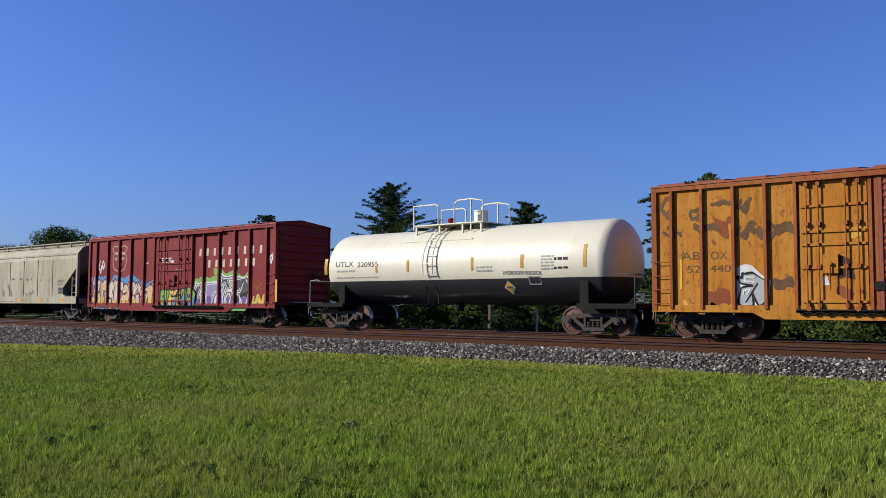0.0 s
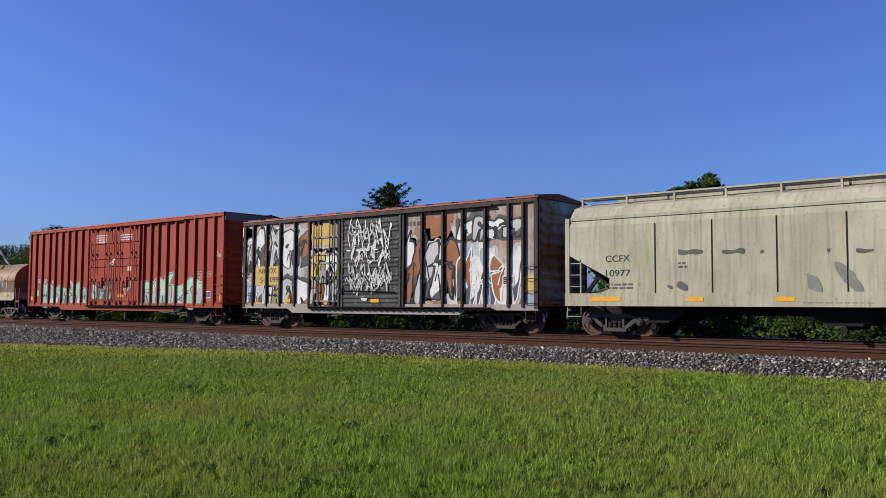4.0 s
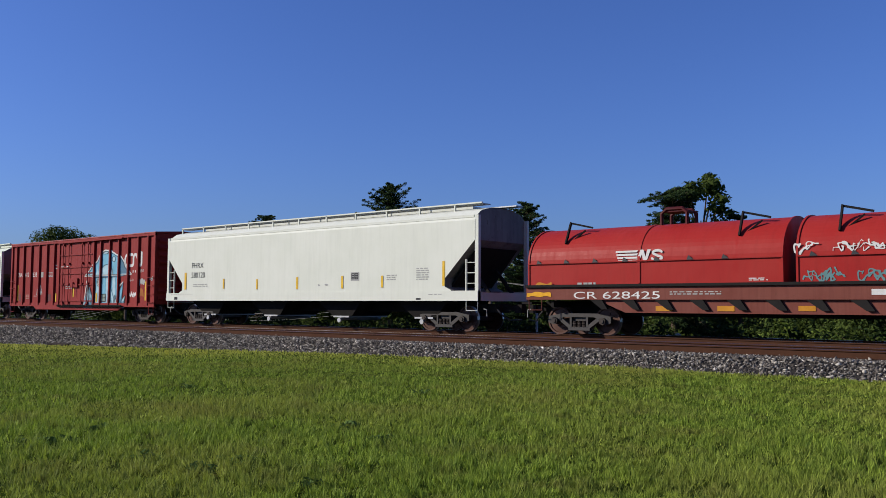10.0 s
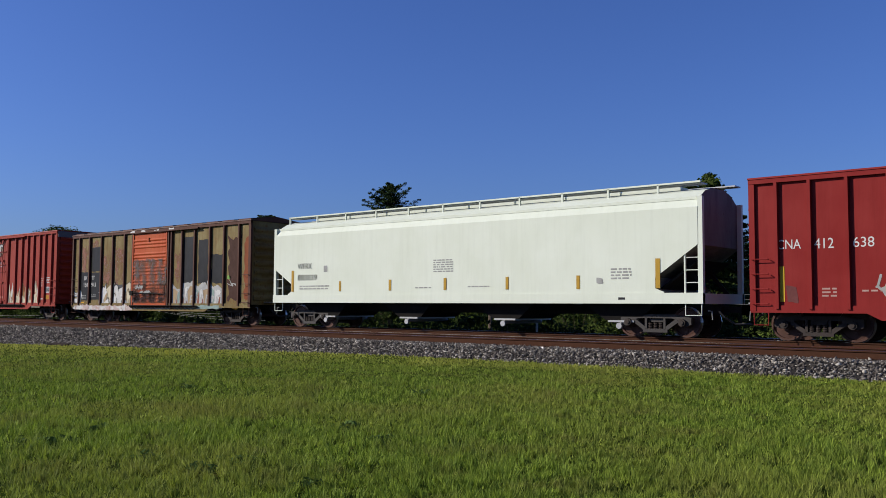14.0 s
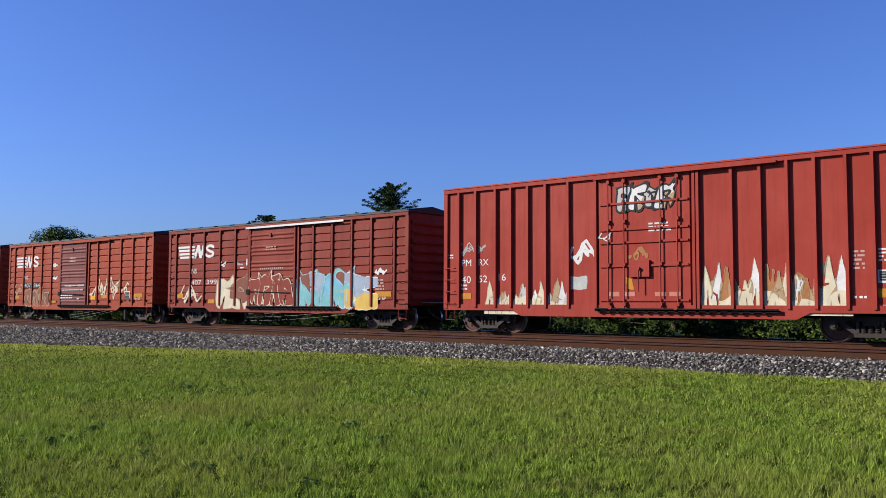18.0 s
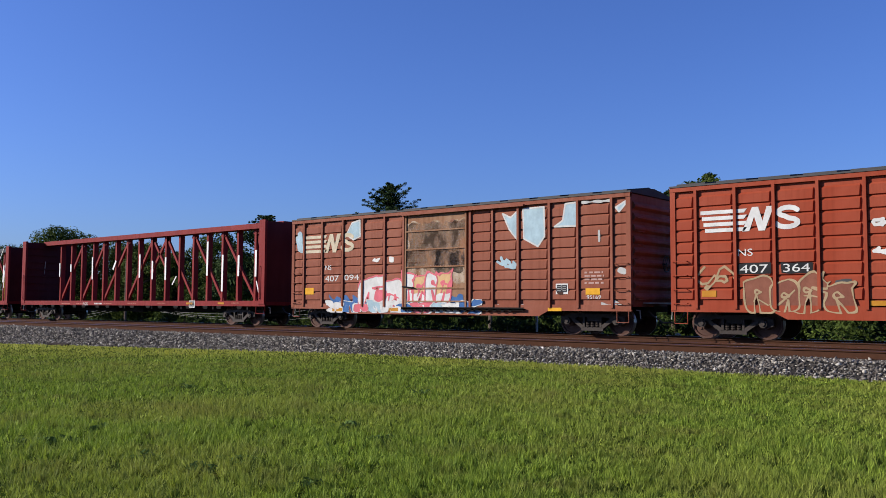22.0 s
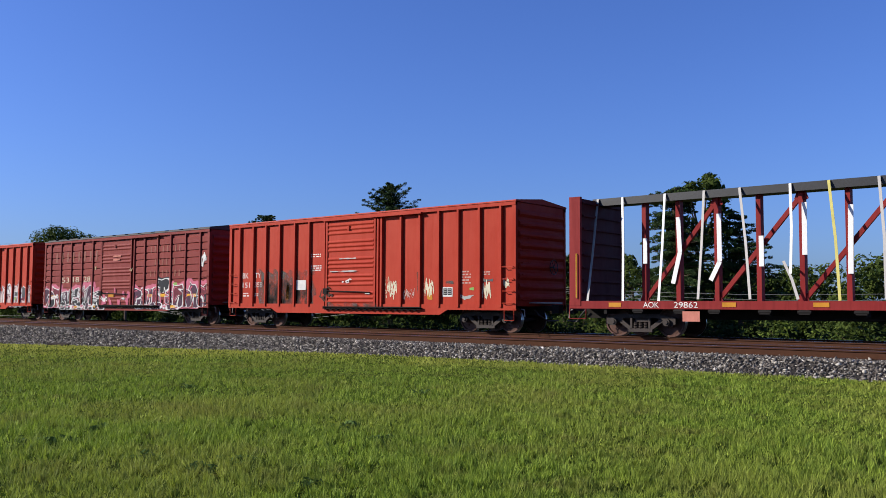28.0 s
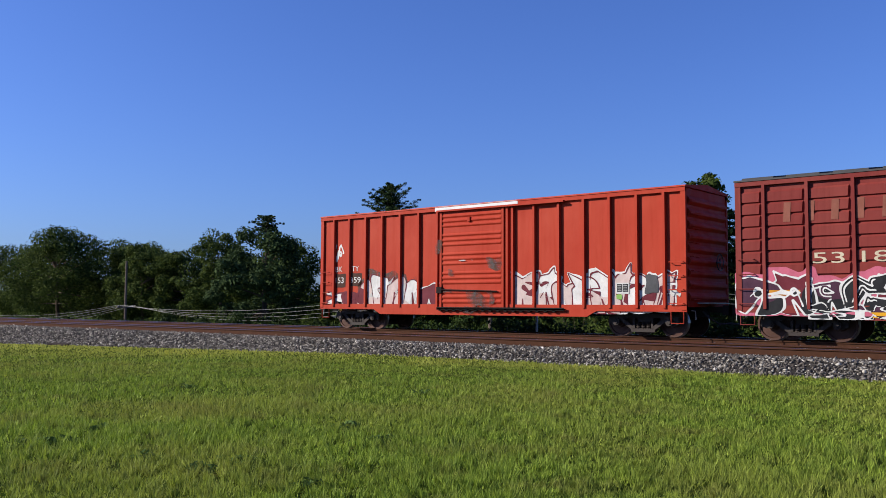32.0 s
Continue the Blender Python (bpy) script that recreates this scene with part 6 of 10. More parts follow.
def line_mesh(car, lines, thick, y, mat, name="painted_line", step=0.022, fold=None):
    xs = [p for l in lines for p, q in l]
    zs = [q for l in lines for p, q in l]
    x0, z0 = min(xs) - 0.1, min(zs) - 0.1
    nx, nz = int((max(xs) - x0 + 0.1) / step) + 2, int((max(zs) - z0 + 0.1) / step) + 2
    X, Z = np.meshgrid(x0 + np.arange(nx) * step, z0 + np.arange(nz) * step)
    g = Geo()
    D = thick - strokes_dist(X, Z, lines)
    if fold is None:
        shape_faces(g, D, x0, z0, step, step, y)
    else:
        shape_faces(g, np.minimum(D, X - fold[0]), x0, z0, step, step, y)
        shape_faces(g, np.minimum(D, fold[0] - X), x0, z0, step, step, y - fold[1])
    part(name, g, mat, car)


def letter_blocks(car, x0, x1, z0, z1, n, y, mat, skew=0.0, seed=0, fill=0.30):
    """A word of a trade name as a row of plain blocks."""
    w = (x1 - x0) / n
    for k in range(n):
        g = Geo()
        a, b = x0 + (k + 0.5 - fill / 2) * w, x0 + (k + 0.5 + fill / 2) * w
        zz = skew * (k + 0.5) / n
        k_ = 0.03 * (z1 - z0)
        g.prism([(a - k_, z0 + zz), (b - k_, z0 + zz), (b + k_, z1 + zz), (a + k_, z1 + zz)], "y", y - 0.004, y)
        part("letter_block", g, mat, car)


def bars_logo(car, x0, x1, z0, z1, y, mat):
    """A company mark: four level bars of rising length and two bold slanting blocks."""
    H = z1 - z0
    L = x1 - x0
    for k in range(4):
        z = z0 + H * (0.02 + 0.26 * k)
        part("logo_bar", Geo().prism([(x0 + L * (0.015 * (3 - k)), z), (x0 + L * 0.44, z), (x0 + L * 0.47, z + H * 0.16), (x0 + L * (0.015 * (3 - k)), z + H * 0.16)], "y", y - 0.004, y), mat, car)
    part("logo_block", Geo().prism([(x0 + L * 0.42, z0), (x0 + L * 0.52, z0 + H), (x0 + L * 0.58, z0 + H), (x0 + L * 0.62, z0 + H * 0.4), (x0 + L * 0.66, z0 + H), (x0 + L * 0.73, z0 + H), (x0 + L * 0.64, z0), (x0 + L * 0.58, z0), (x0 + L * 0.54, z0 + H * 0.6), (x0 + L * 0.49, z0)], "y", y - 0.004, y), mat, car)
    line_mesh(car, [arc(x0 + L * 0.86, z0 + H * 0.72, L * 0.09, H * 0.18, 20, 250) + arc(x0 + L * 0.85, z0 + H * 0.28, L * 0.10, H * 0.18, 80, -170)], H * 0.10, y - 0.004, mat, "logo_block")


def curve_logo(car, x0, x1, z0, z1, y, mat):
    """A company mark: one bold line that winds through two rounded bends."""
    L, H = x1 - x0, z1 - z0
    r = H * 0.10
    pts = [(x0 + L * 0.42, z1 - r), (x0 + L * 0.15, z1 - r)] + arc(x0 + L * 0.15, z0 + H * 0.5, L * 0.13, H * 0.40, 90, 270, 8) + [(x0 + L * 0.40, z0 + r)]
    pts += arc(x0 + L * 0.42, z0 + H * 0.30, L * 0.08, H * 0.2, 270, 360, 4) + [(x0 + L * 0.50, z0 + H * 0.75)] + arc(x0 + L * 0.60, z0 + H * 0.75, L * 0.09, H * 0.15, 180, 40, 5)
    pts += [(x0 + L * 0.80, z0 + H * 0.22)] + arc(x0 + L * 0.88, z0 + H * 0.24, L * 0.07, H * 0.14, 210, 360, 5) + [(x0 + L * 0.95, z1)]
    line_mesh(car, [pts], r, y - 0.004, mat, "logo_mark")


# ---- sprayed and lettering colours ----

G_GREY = spray("spray_grey", (0.42, 0.44, 0.45))
G_LGREY = spray("spray_light_grey", (0.52, 0.52, 0.50))
G_PALEGREY = spray("spray_pale_grey", (0.66, 0.65, 0.62))
G_DGREY = spray("spray_dark_grey", (0.085, 0.085, 0.09))
G_WHITE = spray("spray_white", (0.76, 0.75, 0.72))
G_CREAM = spray("spray_cream", (0.72, 0.64, 0.46))
G_YEL = spray("spray_yellow", (0.72, 0.52, 0.12))
G_YEL2 = spray("spray_warm_yellow", (0.70, 0.47, 0.10))
G_PINK = spray("spray_pink", (0.52, 0.16, 0.20))
G_PINK2 = spray("spray_hot_pink", (0.75, 0.16, 0.20))
G_PINKISH = spray("faded_pink_stencil", (0.55, 0.34, 0.29))
G_BLUE = spray("spray_blue", (0.10, 0.30, 0.55))
G_BLUE2 = spray("spray_strong_blue", (0.05, 0.15, 0.38))
G_PALEBLUE = spray("spray_pale_blue", (0.42, 0.57, 0.64))
G_BLUEGREY = spray("spray_blue_grey", (0.36, 0.43, 0.53))
G_VIOLET = spray("spray_violet", (0.17, 0.11, 0.30))
G_GREEN = spray("spray_green", (0.24, 0.45, 0.10))
G_OLIVE = spray("spray_olive", (0.30, 0.30, 0.10))
G_MINT = spray("spray_mint", (0.32, 0.56, 0.42))
G_MINT2 = spray("spray_bright_mint", (0.42, 0.66, 0.45))
G_PALE = spray("spray_pale_mint", (0.58, 0.67, 0.57))
G_MINTGREY = spray("spray_mint_grey", (0.30, 0.40, 0.36))
G_PALEMINT = spray("spray_light_mint", (0.50, 0.68, 0.48))
G_TEAL3 = spray("spray_sea_green", (0.24, 0.52, 0.44))
G_PEACH = spray("spray_peach", (0.72, 0.46, 0.22))
G_TEAL4 = spray("spray_dull_teal", (0.14, 0.27, 0.28))
G_LILAC = spray("spray_lilac", (0.30, 0.26, 0.42))
G_PALEPINK = spray("spray_pale_pink", (0.66, 0.52, 0.48))
G_DTEAL = spray("spray_dark_teal", (0.035, 0.07, 0.085))
G_TEAL = spray("spray_teal", (0.09, 0.25, 0.28))
G_TEAL2 = spray("spray_turquoise", (0.20, 0.50, 0.52))
G_TAN = spray("spray_tan", (0.46, 0.33, 0.19))
G_OCHRE = spray("spray_ochre", (0.42, 0.19, 0.07))
G_BROWN = spray("spray_brown", (0.33, 0.12, 0.045))
G_RUSTY = spray("spray_rusty", (0.28, 0.10, 0.06))
G_MAROON = spray("spray_maroon", (0.16, 0.018, 0.03))
G_PLUM = spray("spray_plum", (0.075, 0.025, 0.05))
SO_PINK = spray("spray_salmon_pink", (0.60, 0.14, 0.21))
BLACK_SP = spray("spray_black", (0.016, 0.016, 0.018))
CREAM_SP = spray("cream_lettering", (0.66, 0.56, 0.40))
FADED_TXT = spray("faded_brown_lettering", (0.14, 0.075, 0.03))
YEL_PALE = spray("pale_yellow_paint", (0.70, 0.38, 0.06))
PANEL_YEL = spray("number_panel_yellow", (0.62, 0.42, 0.12))
RUST_RED = spray("red_rust", (0.27, 0.075, 0.028), 0.8)
RUST_DK = spray("dark_rust", (0.075, 0.032, 0.022), 0.8)
RUST_ORG = spray("orange_rust", (0.40, 0.13, 0.03), 0.8)
YELLOW_DK = spray("aged_yellow_reflector", (0.55, 0.33, 0.04))
ORANGE_DK = spray("aged_orange_reflector", (0.58, 0.25, 0.02))
GREY_DK = spray("dark_grey_stencil", (0.12, 0.115, 0.10))
GREY_MID = spray("mid_grey_stain", (0.25, 0.235, 0.20))
LOGO_DK = spray("dark_logo_paint", (0.075, 0.06, 0.055))
CN_PATCH = spray("dull_brown_patch", (0.17, 0.05, 0.045))
SALMON = spray("salmon_strip", (0.60, 0.22, 0.16))


def sooty(name, col):
    """Thin black spray through which the red shows in clouds."""
    mt, nt, b = nodes_of(name)
    b.inputs["Base Color"].default_value = (*col, 1)
    b.inputs["Roughness"].default_value = 0.7
    f = grain(nt, 1.7, 6, 0.65, stretch=(1.4, 1, 0.7))
    nt.links.new(ramp(nt, f, [(0.36, (0, 0, 0)), (0.62, (0.85, 0.85, 0.85))]), b.inputs["Alpha"])
    return mt


SMOKE = sooty("sooty_spray", (0.024, 0.017, 0.014))
NS_TXT = spray("faded_brown_patch", (0.24, 0.08, 0.05))
GHOST = spray("ghost_lettering", (0.30, 0.10, 0.065))
M_BLUE = spray("mural_blue", (0.20, 0.50, 0.66))
M_DARK = spray("mural_dark_blue", (0.10, 0.22, 0.32))
M_PALE = spray("mural_pale_blue", (0.45, 0.66, 0.74))


def mushroom(car, x0, x1, z0, z1, y, fold):
    """The mural of a toadstool house: cap with spots, brim, planked stem, round and square windows, spiky leaves."""
    w, h = x1 - x0, z1 - z0

    def P(pts):
        return [(x0 + p * w, z0 + q * h) for p, q in pts]

    def shape(pts, up, mat):
        poly(car, P(pts), y - up, mat, fold=fold)

    def lines(rows, thick, up, mat):
        line_mesh(car, [P(r) for r in rows], thick, y - up, mat, fold=fold)
    cap = [(0.0, 0.56), (0.10, 0.65), (0.17, 0.75), (0.26, 0.82), (0.33, 0.95), (0.43, 1.0), (0.55, 0.985), (0.68, 0.91), (0.78, 0.87), (0.85, 0.78), (0.87, 0.71), (1.0, 0.57)]
    stem = [(0.20, 0.55), (0.74, 0.55), (0.73, 0.40), (0.74, 0.16), (0.80, 0.0), (0.17, 0.0), (0.22, 0.18), (0.23, 0.40)]
    shape(stem, 0.004, M_BLUE)
    for a, b in ((0.25, 0.30), (0.46, 0.53), (0.60, 0.66)):
        shape([(a, 0.53), (b, 0.53), (b + 0.01, 0.02), (a, 0.02)], 0.007, M_PALE)
    shape([(0.70, 0.54), (0.74, 0.54), (0.73, 0.40), (0.75, 0.10), (0.70, 0.12)], 0.007, M_DARK)
    shape(cap, 0.008, M_BLUE)
    shape([(0.02, 0.565), (0.98, 0.575), (0.74, 0.53), (0.20, 0.53)], 0.009, M_DARK)
    shape([(0.73, 0.86), (0.80, 0.84), (0.87, 0.72), (0.97, 0.585), (0.76, 0.585), (0.78, 0.70)], 0.011, M_DARK)
    shape([(0.10, 0.60), (0.15, 0.64), (0.24, 0.60), (0.27, 0.70), (0.30, 0.58), (0.12, 0.575)], 0.011, M_PALE)
    shape(arc(0.47, 0.57, 0.14, 0.18, 0, 180), 0.012, M_PALE)
    for px, pz, rx, rz in ((0.34, 0.83, 0.03, 0.035), (0.62, 0.84, 0.035, 0.05), (0.43, 0.955, 0.07, 0.022)):
        shape(arc(px, pz, rx, rz, 0, 360, 12)[:-1], 0.012, M_PALE)
        lines([arc(px, pz, rx, rz, 0, 360, 12)], 0.014, 0.020, BLACK_SP)
    shape(arc(0.31, 0.45, 0.055, 0.075, 0, 360, 14)[:-1], 0.013, G_PALEGREY)
    lines([arc(0.31, 0.45, 0.055, 0.075, 0, 360, 14), arc(0.31, 0.45, 0.035, 0.045, 0, 360, 12), [(0.26, 0.45), (0.36, 0.45)]], 0.014, 0.021, BLACK_SP)
    shape([(0.32, 0.23), (0.46, 0.24), (0.46, 0.11), (0.33, 0.11)], 0.013, G_MINTGREY)
    lines([[(0.32, 0.23), (0.46, 0.24), (0.46, 0.11), (0.33, 0.11), (0.32, 0.23)], [(0.32, 0.17), (0.46, 0.175)], [(0.39, 0.11), (0.39, 0.24)]], 0.018, 0.021, BLACK_SP)
    leaves = ((0.02, 0.05, 0.25), (0.06, 0.07, 0.46), (0.12, 0.12, 0.36), (0.17, 0.18, 0.30), (0.60, 0.56, 0.36), (0.66, 0.66, 0.22), (0.76, 0.83, 0.43), (0.82, 0.88, 0.22), (0.80, 0.86, 0.12))
    for k, (a, b, c) in enumerate(leaves):
        shape([(a - 0.03, 0.0), (a - 0.02, c * 0.55), (b, c), (a + 0.05, c * 0.4), (a + 0.05, 0.0)], 0.015 + 0.0006 * k, M_PALE if k % 3 else M_BLUE)
        lines([[(a - 0.03, 0.0), (a - 0.02, c * 0.55), (b, c), (a + 0.05, c * 0.4), (a + 0.05, 0.0)], [(a + 0.01, 0.02), (b, c * 0.8)]], 0.016, 0.0225 + 0.0005 * k, BLACK_SP if k % 2 else M_DARK)
    lines([cap + cap[:1], [(0.05, 0.47), (0.02, 0.26), (-0.01, 0.05)], [(0.83, 0.44), (0.74, 0.36), (0.74, 0.55)], [(0.18, 0.54), (0.19, 0.36)]], 0.034, 0.0195, G_WHITE)
    inner = [(p * 0.97 + 0.014, q - 0.022 if q > 0.6 else q + 0.004) for p, q in cap]
    lines([inner + inner[:1], [(0.20, 0.53), (0.74, 0.53)], arc(0.47, 0.57, 0.14, 0.18, 0, 180), stem[1:5], stem[5:]], 0.013, 0.0275, BLACK_SP)
    lines([[(a, 0.52), (a + 0.01, 0.30)] for a in (0.36, 0.41, 0.45, 0.54, 0.59, 0.66)] + [[(a, 0.30), (a - 0.01, 0.03)] for a in (0.28, 0.50, 0.55, 0.69)], 0.010, 0.0205, M_DARK)


def wrap_on(car, names, depth):
    """Bend flat lettering onto a rounded side: depth(z) is the distance of the side from the middle."""
    for ob in car.children_recursive:
        if ob.type == "MESH" and ob.name.split(".")[0] in names:
            ys = [v.co.y for v in ob.data.vertices]
            base = max(ys)
            for v in ob.data.vertices:
                v.co.y = -depth(v.co.z) - 0.006 + (v.co.y - base)

HAZE_RUST = sooty("rust_bloom", (0.16, 0.045, 0.018))
HAZE_PALE = sooty("pale_primer_bloom", (0.36, 0.27, 0.19))


# ---- lettering and graffiti of each car ----

def decals_abox_first(car):
    text(car, "AB", -6.88, -6.31, 2.30, 2.53, FADED_TXT, -1.514)
    text(car, "OX", -5.99, -5.50, 2.29, 2.52, FADED_TXT, -1.514)
    text(car, "52", -6.71, -6.30, 1.92, 2.13, FADED_TXT, -1.514)
    text(car, "440", -6.01, -5.41, 1.92, 2.13, FADED_TXT, -1.514)
    tag(car, -7.48, -7.12, 3.50, 4.14, -1.514, FADED_TXT, 1, 0.05, 1)
    tag(car, -6.59, -6.19, 3.45, 3.86, -1.514, FADED_TXT, 2, 0.05, 1)
    tag(car, -5.14, -4.86, 3.56, 4.08, -1.514, FADED_TXT, 3, 0.05, 1)
    tag(car, -5.34, -3.13, 2.82, 3.32, -1.514, FADED_TXT, 4, 0.05, 7)
    tag(car, -7.34, -6.98, 2.78, 3.32, -1.514, FADED_TXT, 5, 0.04, 1)
    tag(car, -6.54, -5.69, 3.07, 3.35, -1.514, FADED_TXT, 6, 0.04, 3)
    tag(car, -5.90, -5.43, 3.84, 3.97, -1.514, FADED_TXT, 7, 0.05, 2)
    blob(car, -6.94, -6.86, 1.44, 2.34, -1.518, YELLOW, 1, "reflector", 0.02)
    blob(car, -6.92, -6.31, 0.90, 1.47, -1.514, YEL_PALE, 2, "paint_patch", 0.3)
    blob(car, -6.17, -5.38, 0.89, 1.47, -1.514, RUST_RED, 3, "paint_patch", 0.12)
    blob(car, -6.83, -5.35, 0.72, 1.06, -1.514, YEL_PALE, 4, "paint_patch", 0.25)
    blob(car, -7.60, -7.24, 3.34, 4.27, -1.514, RUST_RED, 5, "paint_patch", 0.6)
    blob(car, -5.98, -5.28, 2.59, 3.64, -1.514, RUST_RED, 6, "paint_patch", 0.5)
    blob(car, -4.26, -3.63, 1.40, 1.83, -1.514, FADED_TXT, 7, "paint_patch", 0.16)
    piece(car, -5.11, -4.42, 0.89, 2.18, -1.514, 1, [G_GREY,], BLACK_SP, 31, halo=G_WHITE, gloss=G_WHITE)
    blob(car, -2.19, -1.85, 2.72, 3.04, -1.563, YEL_PALE, 8, "paint_patch", 0.05)
    blob(car, -2.92, -2.71, 1.51, 1.81, -1.563, G_WHITE, 9, "paint_patch", 0.08)
    blob(car, -2.56, -2.12, 1.66, 2.32, -1.563, RUST_DK, 10, "paint_patch", 0.1)
    blob(car, -2.72, -1.69, 1.14, 1.51, -1.563, RUST_RED, 11, "paint_patch", 0.25)


def decals_tank(car):
    text(car, "UTLX", -5.81, -4.81, 2.45, 2.66, DARKTXT, -1.440)
    text(car, "220955", -4.58, -3.47, 2.42, 2.62, DARKTXT, -1.440)
    text(car, "HYDROGEN", 2.46, 3.30, 1.99, 2.12, DARKTXT, -1.440)
    text(car, "PEROXIDE", 3.37, 4.02, 1.97, 2.10, DARKTXT, -1.440)
    plate(car, -6.47, 2.16, 0.17, 0.64, YELLOW_DK, -1.444, "reflector")
    plate(car, -3.59, 2.19, 0.09, 0.26, YELLOW_DK, -1.444, "reflector")
    plate(car, -1.97, 2.18, 0.11, 0.44, YELLOW_DK, -1.444, "reflector")
    plate(car, 1.08, 2.18, 0.10, 0.46, YELLOW_DK, -1.444, "reflector")
    plate(car, 3.19, 2.21, 0.12, 0.46, YELLOW_DK, -1.444, "reflector")
    plate(car, 5.62, 2.19, 0.12, 0.74, YELLOW_DK, -1.444, "reflector")
    bars(car, -5.74, 2.20, 1.03, 0.14, 1, GREYTXT, -1.440)
    bars(car, -5.80, 1.97, 2.33, 0.09, 1, GREYTXT, -1.440)
    bars(car, 1.31, 2.09, 0.69, 0.24, 2, GREYTXT, -1.440)
    bars(car, 4.02, 2.11, 0.51, 0.52, 5, GREYTXT, -1.440)
    bars(car, 4.53, 2.39, 0.56, 0.18, 1, DARKTXT, -1.440)
    bars(car, 4.53, 2.12, 0.56, 0.13, 1, DARKTXT, -1.440)


def decals_wisconsin(car):
    letter_blocks(car, 2.02, 7.03, 3.18, 3.53, 9, -1.514, CREAM_SP)
    letter_blocks(car, 2.74, 6.54, 2.64, 2.98, 7, -1.514, CREAM_SP)
    tag(car, -6.84, -6.26, 2.50, 3.19, -1.514, G_WHITE, 1, 0.03, 2)
    tag(car, 7.38, 7.70, 2.69, 3.20, -1.514, G_WHITE, 2, 0.03, 2)
    tag(car, -7.50, -7.17, 1.95, 2.52, -1.514, G_WHITE, 3, 0.02, 1)
    blob(car, -2.32, -2.07, 2.94, 3.02, -1.514, G_WHITE, 4, "paint_patch", 0.02)
    piece(car, -7.25, -1.10, 0.67, 2.25, -1.514, 7, [G_CREAM, G_PEACH, G_CREAM], G_MAROON, 11, second=G_PINK, foot=G_YEL2, halo=G_BLUE, gloss=G_WHITE, lw=0.022, sharp=0.9, glow=0.20)
    piece(car, 1.95, 5.83, 0.66, 2.43, -1.514, 3, [G_DGREY, G_LILAC, G_DGREY], G_WHITE, 12, second=BLACK_SP, foot=G_VIOLET, halo=G_GREEN, gloss=G_WHITE, lw=0.03, sharp=0.8, glow=0.2)
    tag(car, 6.21, 7.25, 0.80, 1.40, -1.514, G_YEL, 8, 0.04, 4)
    tag(car, 6.24, 6.88, 1.52, 1.92, -1.514, RUST_RED, 5, 0.03, 3)
    plate(car, -7.93, 1.03, 0.14, 0.93, YELLOW, -1.518, "reflector")
    plate(car, 2.53, 1.03, 0.16, 1.02, YELLOW, -1.518, "reflector")
    plate(car, 6.04, 1.07, 0.08, 1.08, YELLOW, -1.518, "reflector")
    plate(car, 7.85, 1.06, 0.12, 0.95, YELLOW, -1.594, "reflector")
    bars(car, -0.84, 2.93, 0.85, 0.28, 3, WHITE, -1.563)
    bars(car, 0.39, 2.52, 0.54, 0.10, 1, WHITE, -1.563)
    plate(car, -0.01, 2.92, 0.20, 0.14, G_WHITE, -1.563, "sticker")
    piece(car, -0.83, 1.90, 0.75, 1.83, -1.563, 3, [G_GREEN,G_YEL,G_OLIVE], BLACK_SP, 13, second=G_BLUE)


